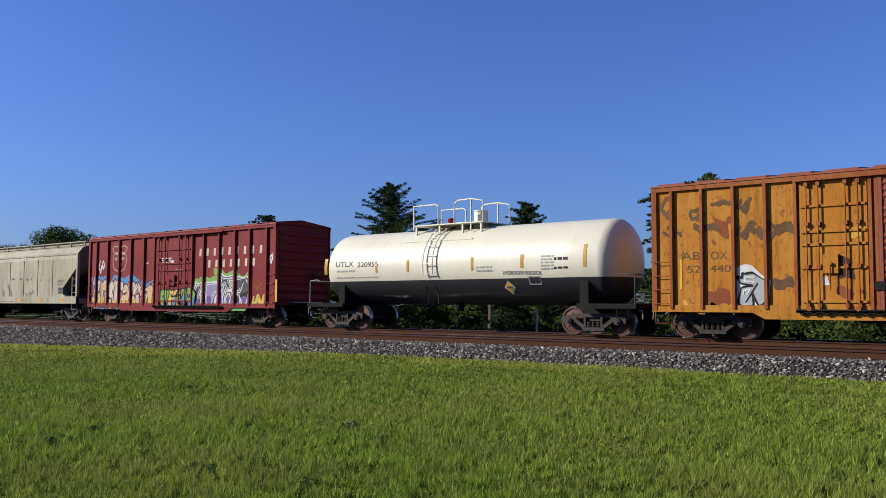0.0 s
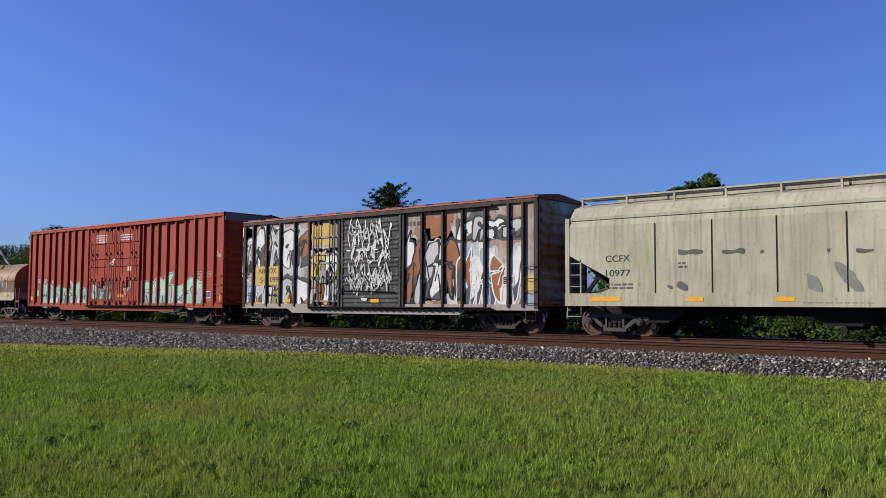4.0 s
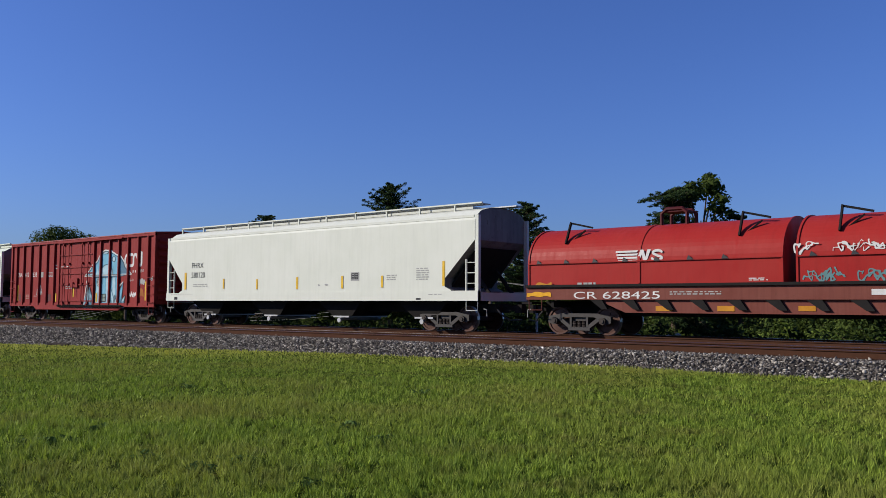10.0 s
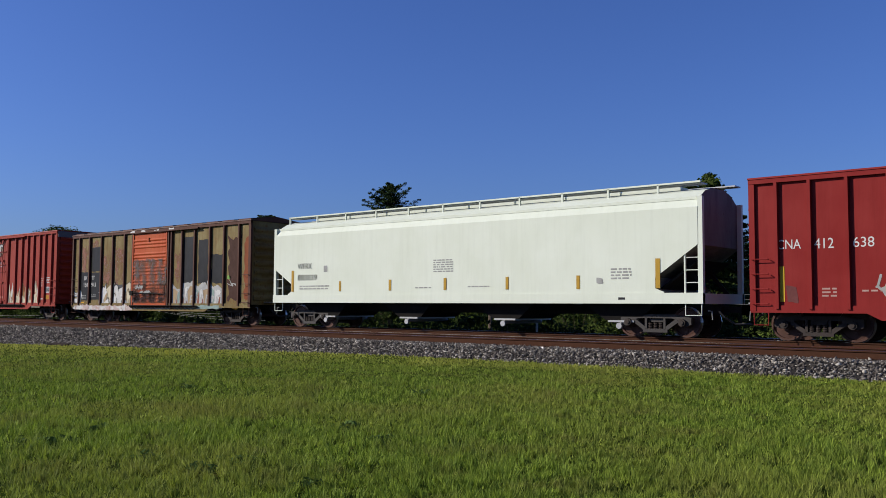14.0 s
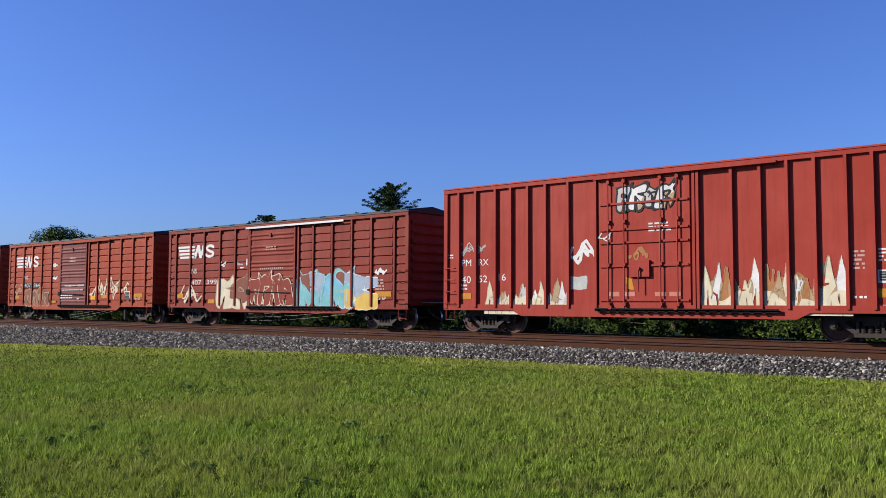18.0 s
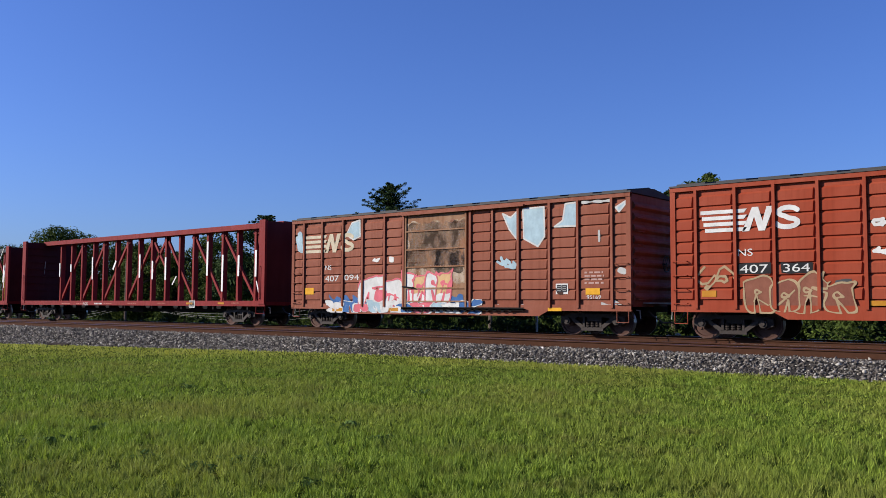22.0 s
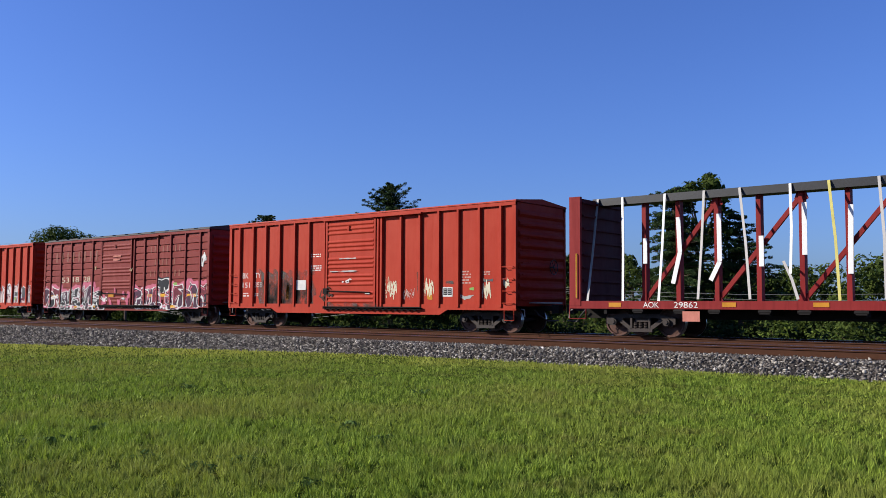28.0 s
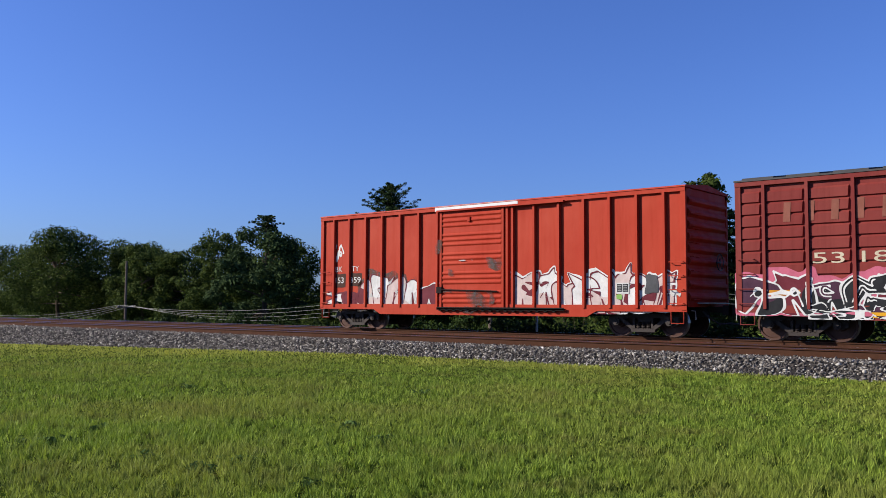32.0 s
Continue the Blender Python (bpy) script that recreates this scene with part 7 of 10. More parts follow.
def decals_grey_hopper(car):
    text(car, "CCFX", -6.87, -6.04, 2.31, 2.51, DARKTXT, -1.566)
    text(car, "10977", -6.86, -6.03, 1.86, 2.06, DARKTXT, -1.566)
    bars(car, -6.89, 1.44, 0.95, 0.22, 2, GREY_DK, -1.566)
    bars(car, 6.15, 1.99, 0.67, 0.29, 4, GREY_DK, -1.566)
    twin_panel(car, 6.25, 1.50, GREY_DK, -1.566)
    bars(car, -4.48, 2.05, 0.29, 0.21, 2, GREY_DK, -1.566)
    blob(car, -4.48, -3.67, 2.45, 2.62, -1.566, GREY_DK, 680, "stain", 0.05)
    blob(car, -3.18, -2.49, 2.42, 2.58, -1.566, GREY_DK, 725, "stain", 0.05)
    blob(car, -2.08, -1.89, 2.39, 2.56, -1.566, GREY_DK, 765, "stain", 0.05)
    blob(car, -0.33, -0.18, 2.35, 2.51, -1.566, GREY_DK, 832, "stain", 0.05)
    blob(car, 0.41, 0.89, 2.33, 2.48, -1.566, GREY_DK, 862, "stain", 0.05)
    blob(car, 1.43, 1.78, 2.30, 2.46, -1.566, GREY_DK, 905, "stain", 0.05)
    blob(car, 2.35, 2.64, 2.28, 2.43, -1.566, GREY_DK, 945, "stain", 0.05)
    blob(car, 2.86, 2.99, 2.27, 2.42, -1.566, GREY_DK, 968, "stain", 0.05)
    blob(car, 4.07, 4.22, 2.24, 2.38, -1.566, GREY_DK, 1025, "stain", 0.05)
    blob(car, 4.69, 4.79, 2.22, 2.37, -1.566, GREY_DK, 1055, "stain", 0.05)
    blob(car, 5.09, 5.28, 2.21, 2.35, -1.566, GREY_DK, 1075, "stain", 0.05)
    blob(car, -5.07, -3.89, 1.40, 1.68, -1.566, GREY_DK, 3, "stain", 0.3)
    blob(car, 1.78, 3.33, 1.33, 1.70, -1.566, GREY_MID, 4, "stain", 0.3)
    blob(car, -0.13, 0.61, 1.34, 2.12, -1.566, GREY_MID, 5, "stain", 0.25)
    blob(car, -0.89, -0.38, 1.34, 1.94, -1.566, GREY_MID, 5, "stain", 0.2)
    blob(car, -7.40, -6.36, 1.08, 1.24, -1.606, ORANGE_REF, 585, "reflector", 0.02)
    blob(car, -4.26, -3.68, 1.08, 1.23, -1.606, ORANGE_REF, 686, "reflector", 0.02)
    blob(car, -1.66, -1.11, 1.08, 1.23, -1.606, ORANGE_REF, 779, "reflector", 0.02)
    blob(car, 1.39, 1.94, 1.09, 1.22, -1.606, ORANGE_REF, 902, "reflector", 0.02)
    blob(car, 3.88, 4.38, 1.09, 1.22, -1.606, ORANGE_REF, 1015, "reflector", 0.02)
    blob(car, 6.53, 7.11, 1.09, 1.21, -1.606, ORANGE_REF, 1150, "reflector", 0.02)
    bars(car, 2.03, 1.05, 0.56, 0.17, 3, GREY_DK, -1.602)
    bars(car, -0.91, 1.03, 1.78, 0.04, 1, GREY_DK, -1.602)


def decals_abox_second(car):
    piece(car, -7.76, -5.28, 2.18, 4.30, -1.514, 3, [G_LGREY,G_WHITE,G_BROWN], BLACK_SP, 21, second=G_DGREY, halo=G_WHITE, gloss=G_WHITE)
    piece(car, -5.19, -3.47, 2.45, 4.18, -1.514, 2, [G_WHITE,G_BROWN], BLACK_SP, 22, second=G_DGREY, halo=G_LGREY)
    piece(car, -5.17, -3.53, 0.82, 2.42, -1.514, 2, [G_LGREY,G_WHITE], BLACK_SP, 23, second=G_BROWN, halo=G_DGREY)
    blob(car, -7.70, -7.16, 3.71, 4.33, -1.514, G_DGREY, 1, "paint_patch", 0.1)
    piece(car, -7.71, -6.50, 0.83, 2.19, -1.514, 2, [G_BLUEGREY,G_LGREY], G_WHITE, 24, second=G_DGREY)
    piece(car, -6.41, -5.30, 0.81, 1.82, -1.514, 2, [G_WHITE,G_OLIVE], BLACK_SP, 25, second=G_LGREY)
    plate(car, -7.02, 1.78, 1.69, 0.81, PANEL_YEL, -1.533, "number_panel")
    text(car, "AB", -6.79, -6.33, 2.28, 2.49, DARKTXT, -1.540)
    text(car, "OX", -6.03, -5.59, 2.28, 2.50, DARKTXT, -1.540)
    text(car, "51", -6.65, -6.29, 1.88, 2.11, DARKTXT, -1.540)
    text(car, "099", -5.98, -5.44, 1.90, 2.12, DARKTXT, -1.540)
    plate(car, -7.01, 0.82, 0.48, 0.21, ORANGE_REF, -1.544, "reflector")
    plate(car, -5.04, 1.03, 0.40, 0.15, ORANGE_REF, -1.544, "reflector")
    piece(car, -3.30, -1.74, 1.92, 3.25, -1.563, 2, [G_YEL,G_WHITE], BLACK_SP, 26, second=G_OLIVE, halo=G_LGREY)
    piece(car, -3.32, -1.69, 0.91, 1.92, -1.563, 3, [G_LGREY,G_BROWN,G_WHITE], BLACK_SP, 27, second=G_DGREY)
    plate(car, -2.85, 0.89, 0.51, 0.14, ORANGE_REF, -1.567, "reflector")
    blob(car, -1.24, 0.64, 3.02, 3.12, -1.630, G_WHITE, 3, "paint_patch", 0.05)
    blob(car, -0.46, 0.02, 1.07, 1.26, -1.630, G_WHITE, 4, "paint_patch", 0.1)
    plate(car, 0.16, 1.04, 0.44, 0.13, ORANGE_REF, -1.634, "reflector")
    tag(car, -1.24, 1.29, 2.60, 4.36, -1.630, G_WHITE, 28, 0.022, 7)
    tag(car, -1.13, 1.03, 3.33, 4.19, -1.630, G_LGREY, 29, 0.02, 5)
    tag(car, -1.31, 1.33, 1.20, 2.72, -1.630, G_LGREY, 30, 0.022, 8)
    tag(car, -1.15, 1.19, 1.39, 2.36, -1.630, G_WHITE, 31, 0.018, 6)
    tag(car, -1.03, 1.31, 2.36, 3.33, -1.630, G_WHITE, 32, 0.016, 6)
    blob(car, -3.34, -2.02, 3.33, 4.26, -1.563, PANEL_YEL, 9, "paint_patch", 0.06)
    blob(car, -3.22, -1.98, 2.16, 3.33, -1.563, G_LGREY, 10, "paint_patch", 0.15)
    blob(car, -7.94, -7.17, 2.80, 4.45, -1.514, G_LGREY, 11, "paint_patch", 0.12)
    blob(car, -6.31, -5.49, 2.49, 4.32, -1.514, G_WHITE, 12, "paint_patch", 0.14)
    blob(car, -5.30, -3.72, 1.93, 4.17, -1.514, G_LGREY, 13, "paint_patch", 0.2)
    blob(car, 1.83, 2.46, 1.15, 3.50, -1.514, G_LGREY, 14, "paint_patch", 0.12)
    blob(car, 2.71, 4.18, 3.21, 4.25, -1.514, G_BROWN, 15, "paint_patch", 0.15)
    blob(car, 3.39, 4.21, 1.83, 2.51, -1.514, G_LGREY, 16, "paint_patch", 0.15)
    blob(car, 4.53, 5.23, 2.26, 3.16, -1.514, G_BLUEGREY, 17, "paint_patch", 0.15)
    blob(car, 6.08, 6.98, 3.31, 3.97, -1.514, G_BROWN, 18, "paint_patch", 0.15)
    piece(car, 1.37, 4.47, 0.92, 3.58, -1.514, 4, [G_WHITE,G_BROWN,G_LGREY], BLACK_SP, 201, second=G_DGREY, halo=G_LGREY)
    bars(car, 1.68, 3.79, 2.50, 0.33, 1, G_DGREY, -1.514)
    piece(car, 4.44, 7.04, 3.17, 4.10, -1.514, 3, [G_WHITE,G_LGREY], BLACK_SP, 202, second=G_DGREY, halo=G_DGREY)
    piece(car, 4.38, 7.00, 0.82, 3.02, -1.514, 4, [G_BROWN,G_WHITE,G_BLUEGREY], G_WHITE, 203, second=G_DGREY, halo=G_LGREY)
    blob(car, 5.34, 5.99, 0.75, 2.03, -1.514, PANEL_YEL, 5, "paint_patch", 0.03)
    blob(car, 5.38, 5.96, 0.99, 1.21, -1.514, ORANGE_REF, 6, "paint_patch", 0.02)
    twin_panel(car, 6.34, 1.62, WHITE, -1.540)
    blob(car, 2.62, 4.22, 1.26, 1.83, -1.514, G_DGREY, 7, "paint_patch", 0.1)
    blob(car, 1.71, 2.20, 1.15, 1.62, -1.514, PANEL_YEL, 8, "paint_patch", 0.05)
    plate(car, 7.15, 1.40, 0.58, 0.55, PANEL_YEL, -1.514, "number_panel")
    blob(car, 7.13, 7.73, 0.83, 1.40, -1.514, G_BLUEGREY, 9, "paint_patch", 0.1)
    blob(car, 2.66, 3.17, 1.08, 1.22, -1.514, ORANGE_REF, 5, "paint_patch", 0.02)


def decals_high_cube(car):
    text(car, "CR", -8.42, -8.08, 2.13, 2.36, WHITE, -1.514)
    text(car, "LE", -7.66, -7.36, 2.14, 2.34, WHITE, -1.514)
    piece(car, -7.75, -2.30, 0.64, 2.10, -1.514, 4, [G_MINT, G_TEAL3, G_MINT], G_DTEAL, 41, second=G_TEAL3, foot=G_PALE, halo=G_PALE, gloss=G_PALE, lw=0.018, sharp=0.3, glow=0.04)
    piece(car, 2.45, 7.69, 0.64, 2.35, -1.514, 3, [G_MINT2, G_PALEMINT, G_MINT2], G_DTEAL, 42, second=G_GREY, foot=G_MINT, halo=G_PALE, lw=0.020, sharp=0.12, glow=0.05)
    blob(car, -8.52, -8.21, 1.33, 1.73, -1.514, G_MINT, 3, "paint_patch", 0.05)
    tag(car, -6.62, -6.23, 2.05, 2.32, -1.514, G_WHITE, 4, 0.02, 1)
    plate(car, -9.47, 1.12, 0.50, 0.26, ORANGE_REF, -1.518, "reflector")
    plate(car, 9.11, 1.11, 0.26, 0.29, ORANGE_REF, -1.518, "reflector")
    twin_panel(car, 7.97, 1.21, WHITE, -1.514)
    tag(car, 8.79, 9.32, 2.95, 3.39, -1.514, G_PINKISH, 5, 0.03, 1)
    bars(car, 7.97, 1.01, 0.48, 0.13, 2, G_OLIVE, -1.514)
    bars(car, 7.21, 2.07, 0.52, 0.42, 6, G_PINKISH, -1.514)
    bars(car, 7.95, 2.20, 0.56, 0.26, 4, G_PINKISH, -1.514)
    bars(car, -1.91, 4.15, 1.20, 0.47, 4, WHITE, -1.563)
    bars(car, 0.56, 4.19, 1.25, 0.37, 3, WHITE, -1.563)
    piece(car, -2.08, -0.18, 1.15, 2.06, -1.563, 3, [G_PALE,G_BROWN], G_DTEAL, 43, second=G_MINT)
    tag(car, 0.81, 1.83, 1.34, 2.40, -1.563, G_PINKISH, 6, 0.04, 2)
    plate(car, 1.36, 2.64, 0.35, 0.27, G_WHITE, -1.563, "sticker")
    blob(car, 0.39, 1.05, 1.28, 1.44, -1.563, ORANGE_REF, 7, "paint_patch", 0.03)
    tag(car, -0.34, 0.01, 2.94, 3.34, -1.563, G_WHITE, 7, 0.03, 1)


def decals_coil_tan(car):
    bars_logo(car, -5.53, -3.06, 1.85, 2.28, -1.475, LOGO_DK)
    text(car, "NS 164886", -5.08, -3.42, 1.36, 1.57, DARKTXT, -1.525)
    letter_blocks(car, -0.82, 0.63, 1.94, 2.09, 12, -1.478, LOGO_DK)
    text(car, "PROTECT III", 1.08, 5.27, 1.93, 2.31, G_BLUEGREY, -1.478)
    tag(car, -6.28, -5.55, 1.95, 2.36, -1.478, G_WHITE, 1, 0.014, 4)
    plate(car, -6.64, 1.31, 0.40, 0.24, YELLOW, -1.529, "reflector")
    plate(car, 5.37, 1.37, 0.47, 0.22, YELLOW, -1.529, "reflector")
    bars(car, -3.05, 1.35, 0.94, 0.21, 2, GREY_DK, -1.525)
    text(car, "CS 22", 5.88, 6.26, 1.32, 1.45, GREY_DK, -1.525)
    blob(car, -1.71, -0.04, 1.56, 1.74, -1.525, RUST_RED, 3, "stain", 0.2)
    blob(car, 0.46, 2.60, 1.52, 1.65, -1.525, RUST_RED, 4, "stain", 0.25)
    blob(car, -4.47, -2.59, 1.66, 1.78, -1.525, RUST_RED, 5, "stain", 0.2)
    piece(car, -2.24, 2.88, 0.32, 1.06, -1.205, 7, [G_TEAL,G_YEL,G_BLUEGREY,G_TEAL], G_DTEAL, 51, second=G_OLIVE, halo=G_DGREY)
    piece(car, 2.89, 3.63, 0.65, 1.06, -1.205, 1, [G_YEL], G_DTEAL, 52)
    blob(car, -4.22, -2.31, 0.38, 0.92, -1.205, G_MINTGREY, 5, "paint_patch", 0.25)
    twin_panel(car, 2.26, 0.78, WHITE, -1.510)
    bars(car, 1.89, 2.67, 0.86, 0.08, 1, WHITE, -1.510)
    plate(car, -2.94, 0.99, 0.63, 0.17, ORANGE_DK, -1.514, "reflector")
    plate(car, -1.04, 1.00, 0.58, 0.16, ORANGE_DK, -1.514, "reflector")
    plate(car, 0.80, 1.01, 0.53, 0.16, ORANGE_DK, -1.514, "reflector")
    plate(car, 2.94, 1.01, 0.48, 0.15, ORANGE_DK, -1.514, "reflector")


def decals_coil_red(car):
    bars_logo(car, -5.18, -3.56, 2.29, 2.66, -1.475, WHITE)
    bars_logo(car, 3.34, 4.96, 2.30, 2.67, -1.475, WHITE)
    for k, (a, b) in enumerate(((0.45, 1.55), (1.75, 2.95), (3.35, 4.45), (4.95, 5.95), (6.45, 7.45))):
        tag(car, a, b, 1.58, 1.98, -1.475, G_TEAL4, 61 + k, 0.017, 5, step=0.018)
    tag(car, 0.20, 0.80, 2.34, 2.74, -1.475, G_WHITE, 62, 0.018, 2)
    tag(car, 1.20, 2.60, 2.38, 2.72, -1.475, G_WHITE, 63, 0.014, 6)
    bars(car, -1.03, 1.66, 0.53, 0.10, 2, WHITE, -1.475)
    bars(car, 7.49, 1.65, 0.48, 0.14, 2, WHITE, -1.475)
    bars(car, -6.56, 1.56, 0.66, 0.16, 1, GREYTXT, -1.475)
    text(car, "CR 628425", -6.67, -3.70, 1.17, 1.39, WHITE, -1.525)
    plate(car, 7.53, 1.23, 0.92, 0.20, ORANGE_REF, -1.529, "reflector")
    blob(car, -8.49, -7.51, 1.22, 1.40, -1.529, ORANGE_REF, 3, "reflector", 0.05)
    bars(car, -3.38, 1.27, 1.57, 0.13, 2, GREYTXT, -1.525)
    plate(car, 2.15, 1.26, 0.40, 0.15, G_WHITE, -1.525, "sticker")
    bars(car, 5.33, 1.36, 0.80, 0.07, 1, WHITE, -1.525)
    blob(car, -8.28, -7.48, 1.54, 1.73, -1.525, ORANGE_DK, 5, "paint_patch", 0.1)
    plate(car, -3.88, 0.80, 0.53, 0.15, ORANGE_DK, -1.429, "reflector")
    plate(car, -1.97, 0.81, 0.50, 0.15, ORANGE_DK, -1.429, "reflector")
    plate(car, 0.29, 0.83, 0.45, 0.14, ORANGE_DK, -1.429, "reflector")
    plate(car, 2.55, 0.84, 0.41, 0.13, ORANGE_DK, -1.429, "reflector")
    plate(car, 5.34, 1.04, 0.47, 0.11, ORANGE_DK, -1.429, "reflector")
    bars(car, 3.01, 0.81, 0.93, 0.22, 2, G_LGREY, -1.425)


def decals_white_hopper(car):
    text(car, "FHRX", -7.46, -6.55, 2.63, 2.87, DARKTXT, -1.586)
    text(car, "580120", -7.49, -6.43, 2.17, 2.43, DARKTXT, -1.586)
    bars(car, -7.35, 1.73, 1.14, 0.17, 2, GREYTXT, -1.586)
    plate(car, -8.04, 1.63, 0.16, 0.80, YELLOW, -1.590, "reflector")
    plate(car, -5.04, 1.65, 0.11, 0.44, YELLOW, -1.590, "reflector")
    plate(car, -2.65, 1.60, 0.10, 0.44, YELLOW, -1.590, "reflector")
    plate(car, -0.02, 1.58, 0.11, 0.51, YELLOW, -1.590, "reflector")
    plate(car, 2.68, 1.59, 0.12, 0.50, YELLOW, -1.590, "reflector")
    plate(car, 4.87, 1.61, 0.11, 0.45, YELLOW, -1.590, "reflector")
    plate(car, 7.91, 1.64, 0.11, 0.89, YELLOW, -1.590, "reflector")
    twin_panel(car, 3.22, 1.88, GREYTXT, -1.586)
    bars(car, 5.16, 1.87, 0.51, 0.23, 3, GREYTXT, -1.586)
    bars(car, 6.66, 1.85, 0.62, 0.48, 6, GREYTXT, -1.586)
    blob(car, 1.30, 2.04, 1.69, 1.80, -1.586, GREYTXT, 3, "stain", 0.1)
    bars(car, -9.11, 1.39, 1.83, 0.04, 1, GREYTXT, -1.603)
    plate(car, -8.84, 1.15, 0.26, 0.13, DARKTXT, -1.603, "slot")
    plate(car, 6.66, 1.14, 0.23, 0.06, DARKTXT, -1.603, "slot")
    bars(car, 7.27, 1.31, 0.63, 0.05, 1, GREYTXT, -1.603)


def decals_mushroom(car):
    text(car, "CNA", -7.08, -6.45, 2.51, 2.77, WHITE, -1.514)
    text(car, "412", -6.10, -5.61, 2.50, 2.77, WHITE, -1.514)
    text(car, "638", -5.13, -4.62, 2.50, 2.76, WHITE, -1.514)
    curve_logo(car, 4.93, 6.60, 2.82, 3.53, -1.514, G_WHITE)
    letter_blocks(car, 5.64, 6.10, 2.53, 2.66, 2, -1.514, G_WHITE)
    letter_blocks(car, 6.40, 6.77, 2.54, 2.69, 2, -1.514, G_WHITE)
    plate(car, -7.06, 1.08, 0.16, 0.96, YELLOW, -1.518, "reflector")
    plate(car, -4.38, 1.04, 0.12, 0.47, YELLOW, -1.518, "reflector")
    plate(car, -2.33, 1.04, 0.13, 0.47, YELLOW, -1.518, "reflector")
    plate(car, 4.48, 1.02, 0.12, 0.47, YELLOW, -1.518, "reflector")
    plate(car, 6.89, 1.11, 0.11, 0.95, YELLOW, -1.518, "reflector")
    plate(car, 2.15, 1.03, 0.13, 0.48, YELLOW, -1.534, "reflector")
    blob(car, -2.50, -2.18, 3.07, 3.15, -1.514, G_WHITE, 1, "paint_patch", 0.02)
    blob(car, -2.50, -2.18, 2.89, 2.97, -1.514, G_WHITE, 2, "paint_patch", 0.02)
    bars(car, -3.30, 2.44, 0.66, 0.30, 4, GREYTXT, -1.514)
    plate(car, -4.12, 2.46, 0.30, 0.30, GREYTXT, -1.514, "notice")
    tag(car, -4.56, -3.92, 1.15, 1.99, -1.514, GREYTXT, 3, 0.03, 2)
    bars(car, -5.93, 1.19, 0.37, 0.28, 3, G_PINKISH, -1.514)
    bars(car, -4.94, 1.32, 0.79, 0.09, 1, G_PINKISH, -1.514)
    tag(car, 5.46, 6.20, 1.28, 1.55, -1.514, G_WHITE, 4, 0.025, 6)
    text(car, "12-14", 5.46, 5.80, 2.10, 2.22, WHITE, -1.514)
    blob(car, 6.31, 6.89, 1.23, 1.81, -1.514, RUST_ORG, 5, "stain", 0.3)
    tag(car, 6.26, 6.89, 1.90, 2.23, -1.514, GREYTXT, 6, 0.04, 5)
    tag(car, 7.30, 7.59, 2.10, 2.34, -1.514, GREYTXT, 7, 0.03, 1)
    blob(car, -6.87, -6.55, 1.04, 1.52, -1.514, CN_PATCH, 620, "paint_patch", 0.04)
    blob(car, -3.44, -2.84, 1.04, 1.50, -1.514, CN_PATCH, 735, "paint_patch", 0.04)
    blob(car, -1.61, -1.35, 2.93, 3.05, -1.563, G_WHITE, 8, "paint_patch", 0.02)
    blob(car, -1.05, -0.79, 2.93, 3.03, -1.563, G_WHITE, 9, "paint_patch", 0.02)
    plate(car, -0.24, 1.30, 0.12, 0.49, YELLOW, -1.567, "reflector")
    bars(car, -1.07, 1.74, 0.67, 0.30, 3, GREYTXT, -1.563)
    blob(car, -0.52, -0.34, 1.85, 1.99, -1.563, G_WHITE, 1, "paint_patch", 0.02)


def decals_cream_hopper(car):
    text(car, "WFRX", -8.03, -7.16, 2.41, 2.64, DARKTXT, -1.586)
    text(car, "883839", -8.02, -6.84, 1.94, 2.17, DARKTXT, -1.586)
    bars(car, -7.90, 1.54, 1.78, 0.21, 2, GREYTXT, -1.586)
    bars(car, -0.61, 2.12, 0.92, 0.49, 6, GREYTXT, -1.586)
    bars(car, 6.61, 1.75, 0.70, 0.38, 4, GREYTXT, -1.586)
    bars(car, -1.48, 1.54, 0.82, 0.08, 1, GREYTXT, -1.586)
    bars(car, 0.98, 1.56, 0.94, 0.08, 1, GREYTXT, -1.586)
    plate(car, -6.44, 2.27, 0.20, 0.25, GREYTXT, -1.586, "notice")
    blob(car, 6.09, 6.35, 1.64, 1.85, -1.586, GREYTXT, 3, "stain", 0.05)
    plate(car, -8.41, 1.48, 0.14, 0.88, YELLOW_DK, -1.590, "reflector")
    plate(car, -5.53, 1.48, 0.10, 0.40, YELLOW_DK, -1.590, "reflector")
    plate(car, -2.82, 1.49, 0.12, 0.41, YELLOW_DK, -1.590, "reflector")
    plate(car, -0.12, 1.49, 0.13, 0.43, YELLOW_DK, -1.590, "reflector")
    plate(car, 2.61, 1.49, 0.12, 0.42, YELLOW_DK, -1.590, "reflector")
    plate(car, 5.38, 1.48, 0.12, 0.43, YELLOW_DK, -1.590, "reflector")
    plate(car, 8.11, 1.48, 0.15, 0.89, YELLOW_DK, -1.590, "reflector")
    plate(car, 6.87, 1.14, 0.23, 0.07, DARKTXT, -1.603, "slot")


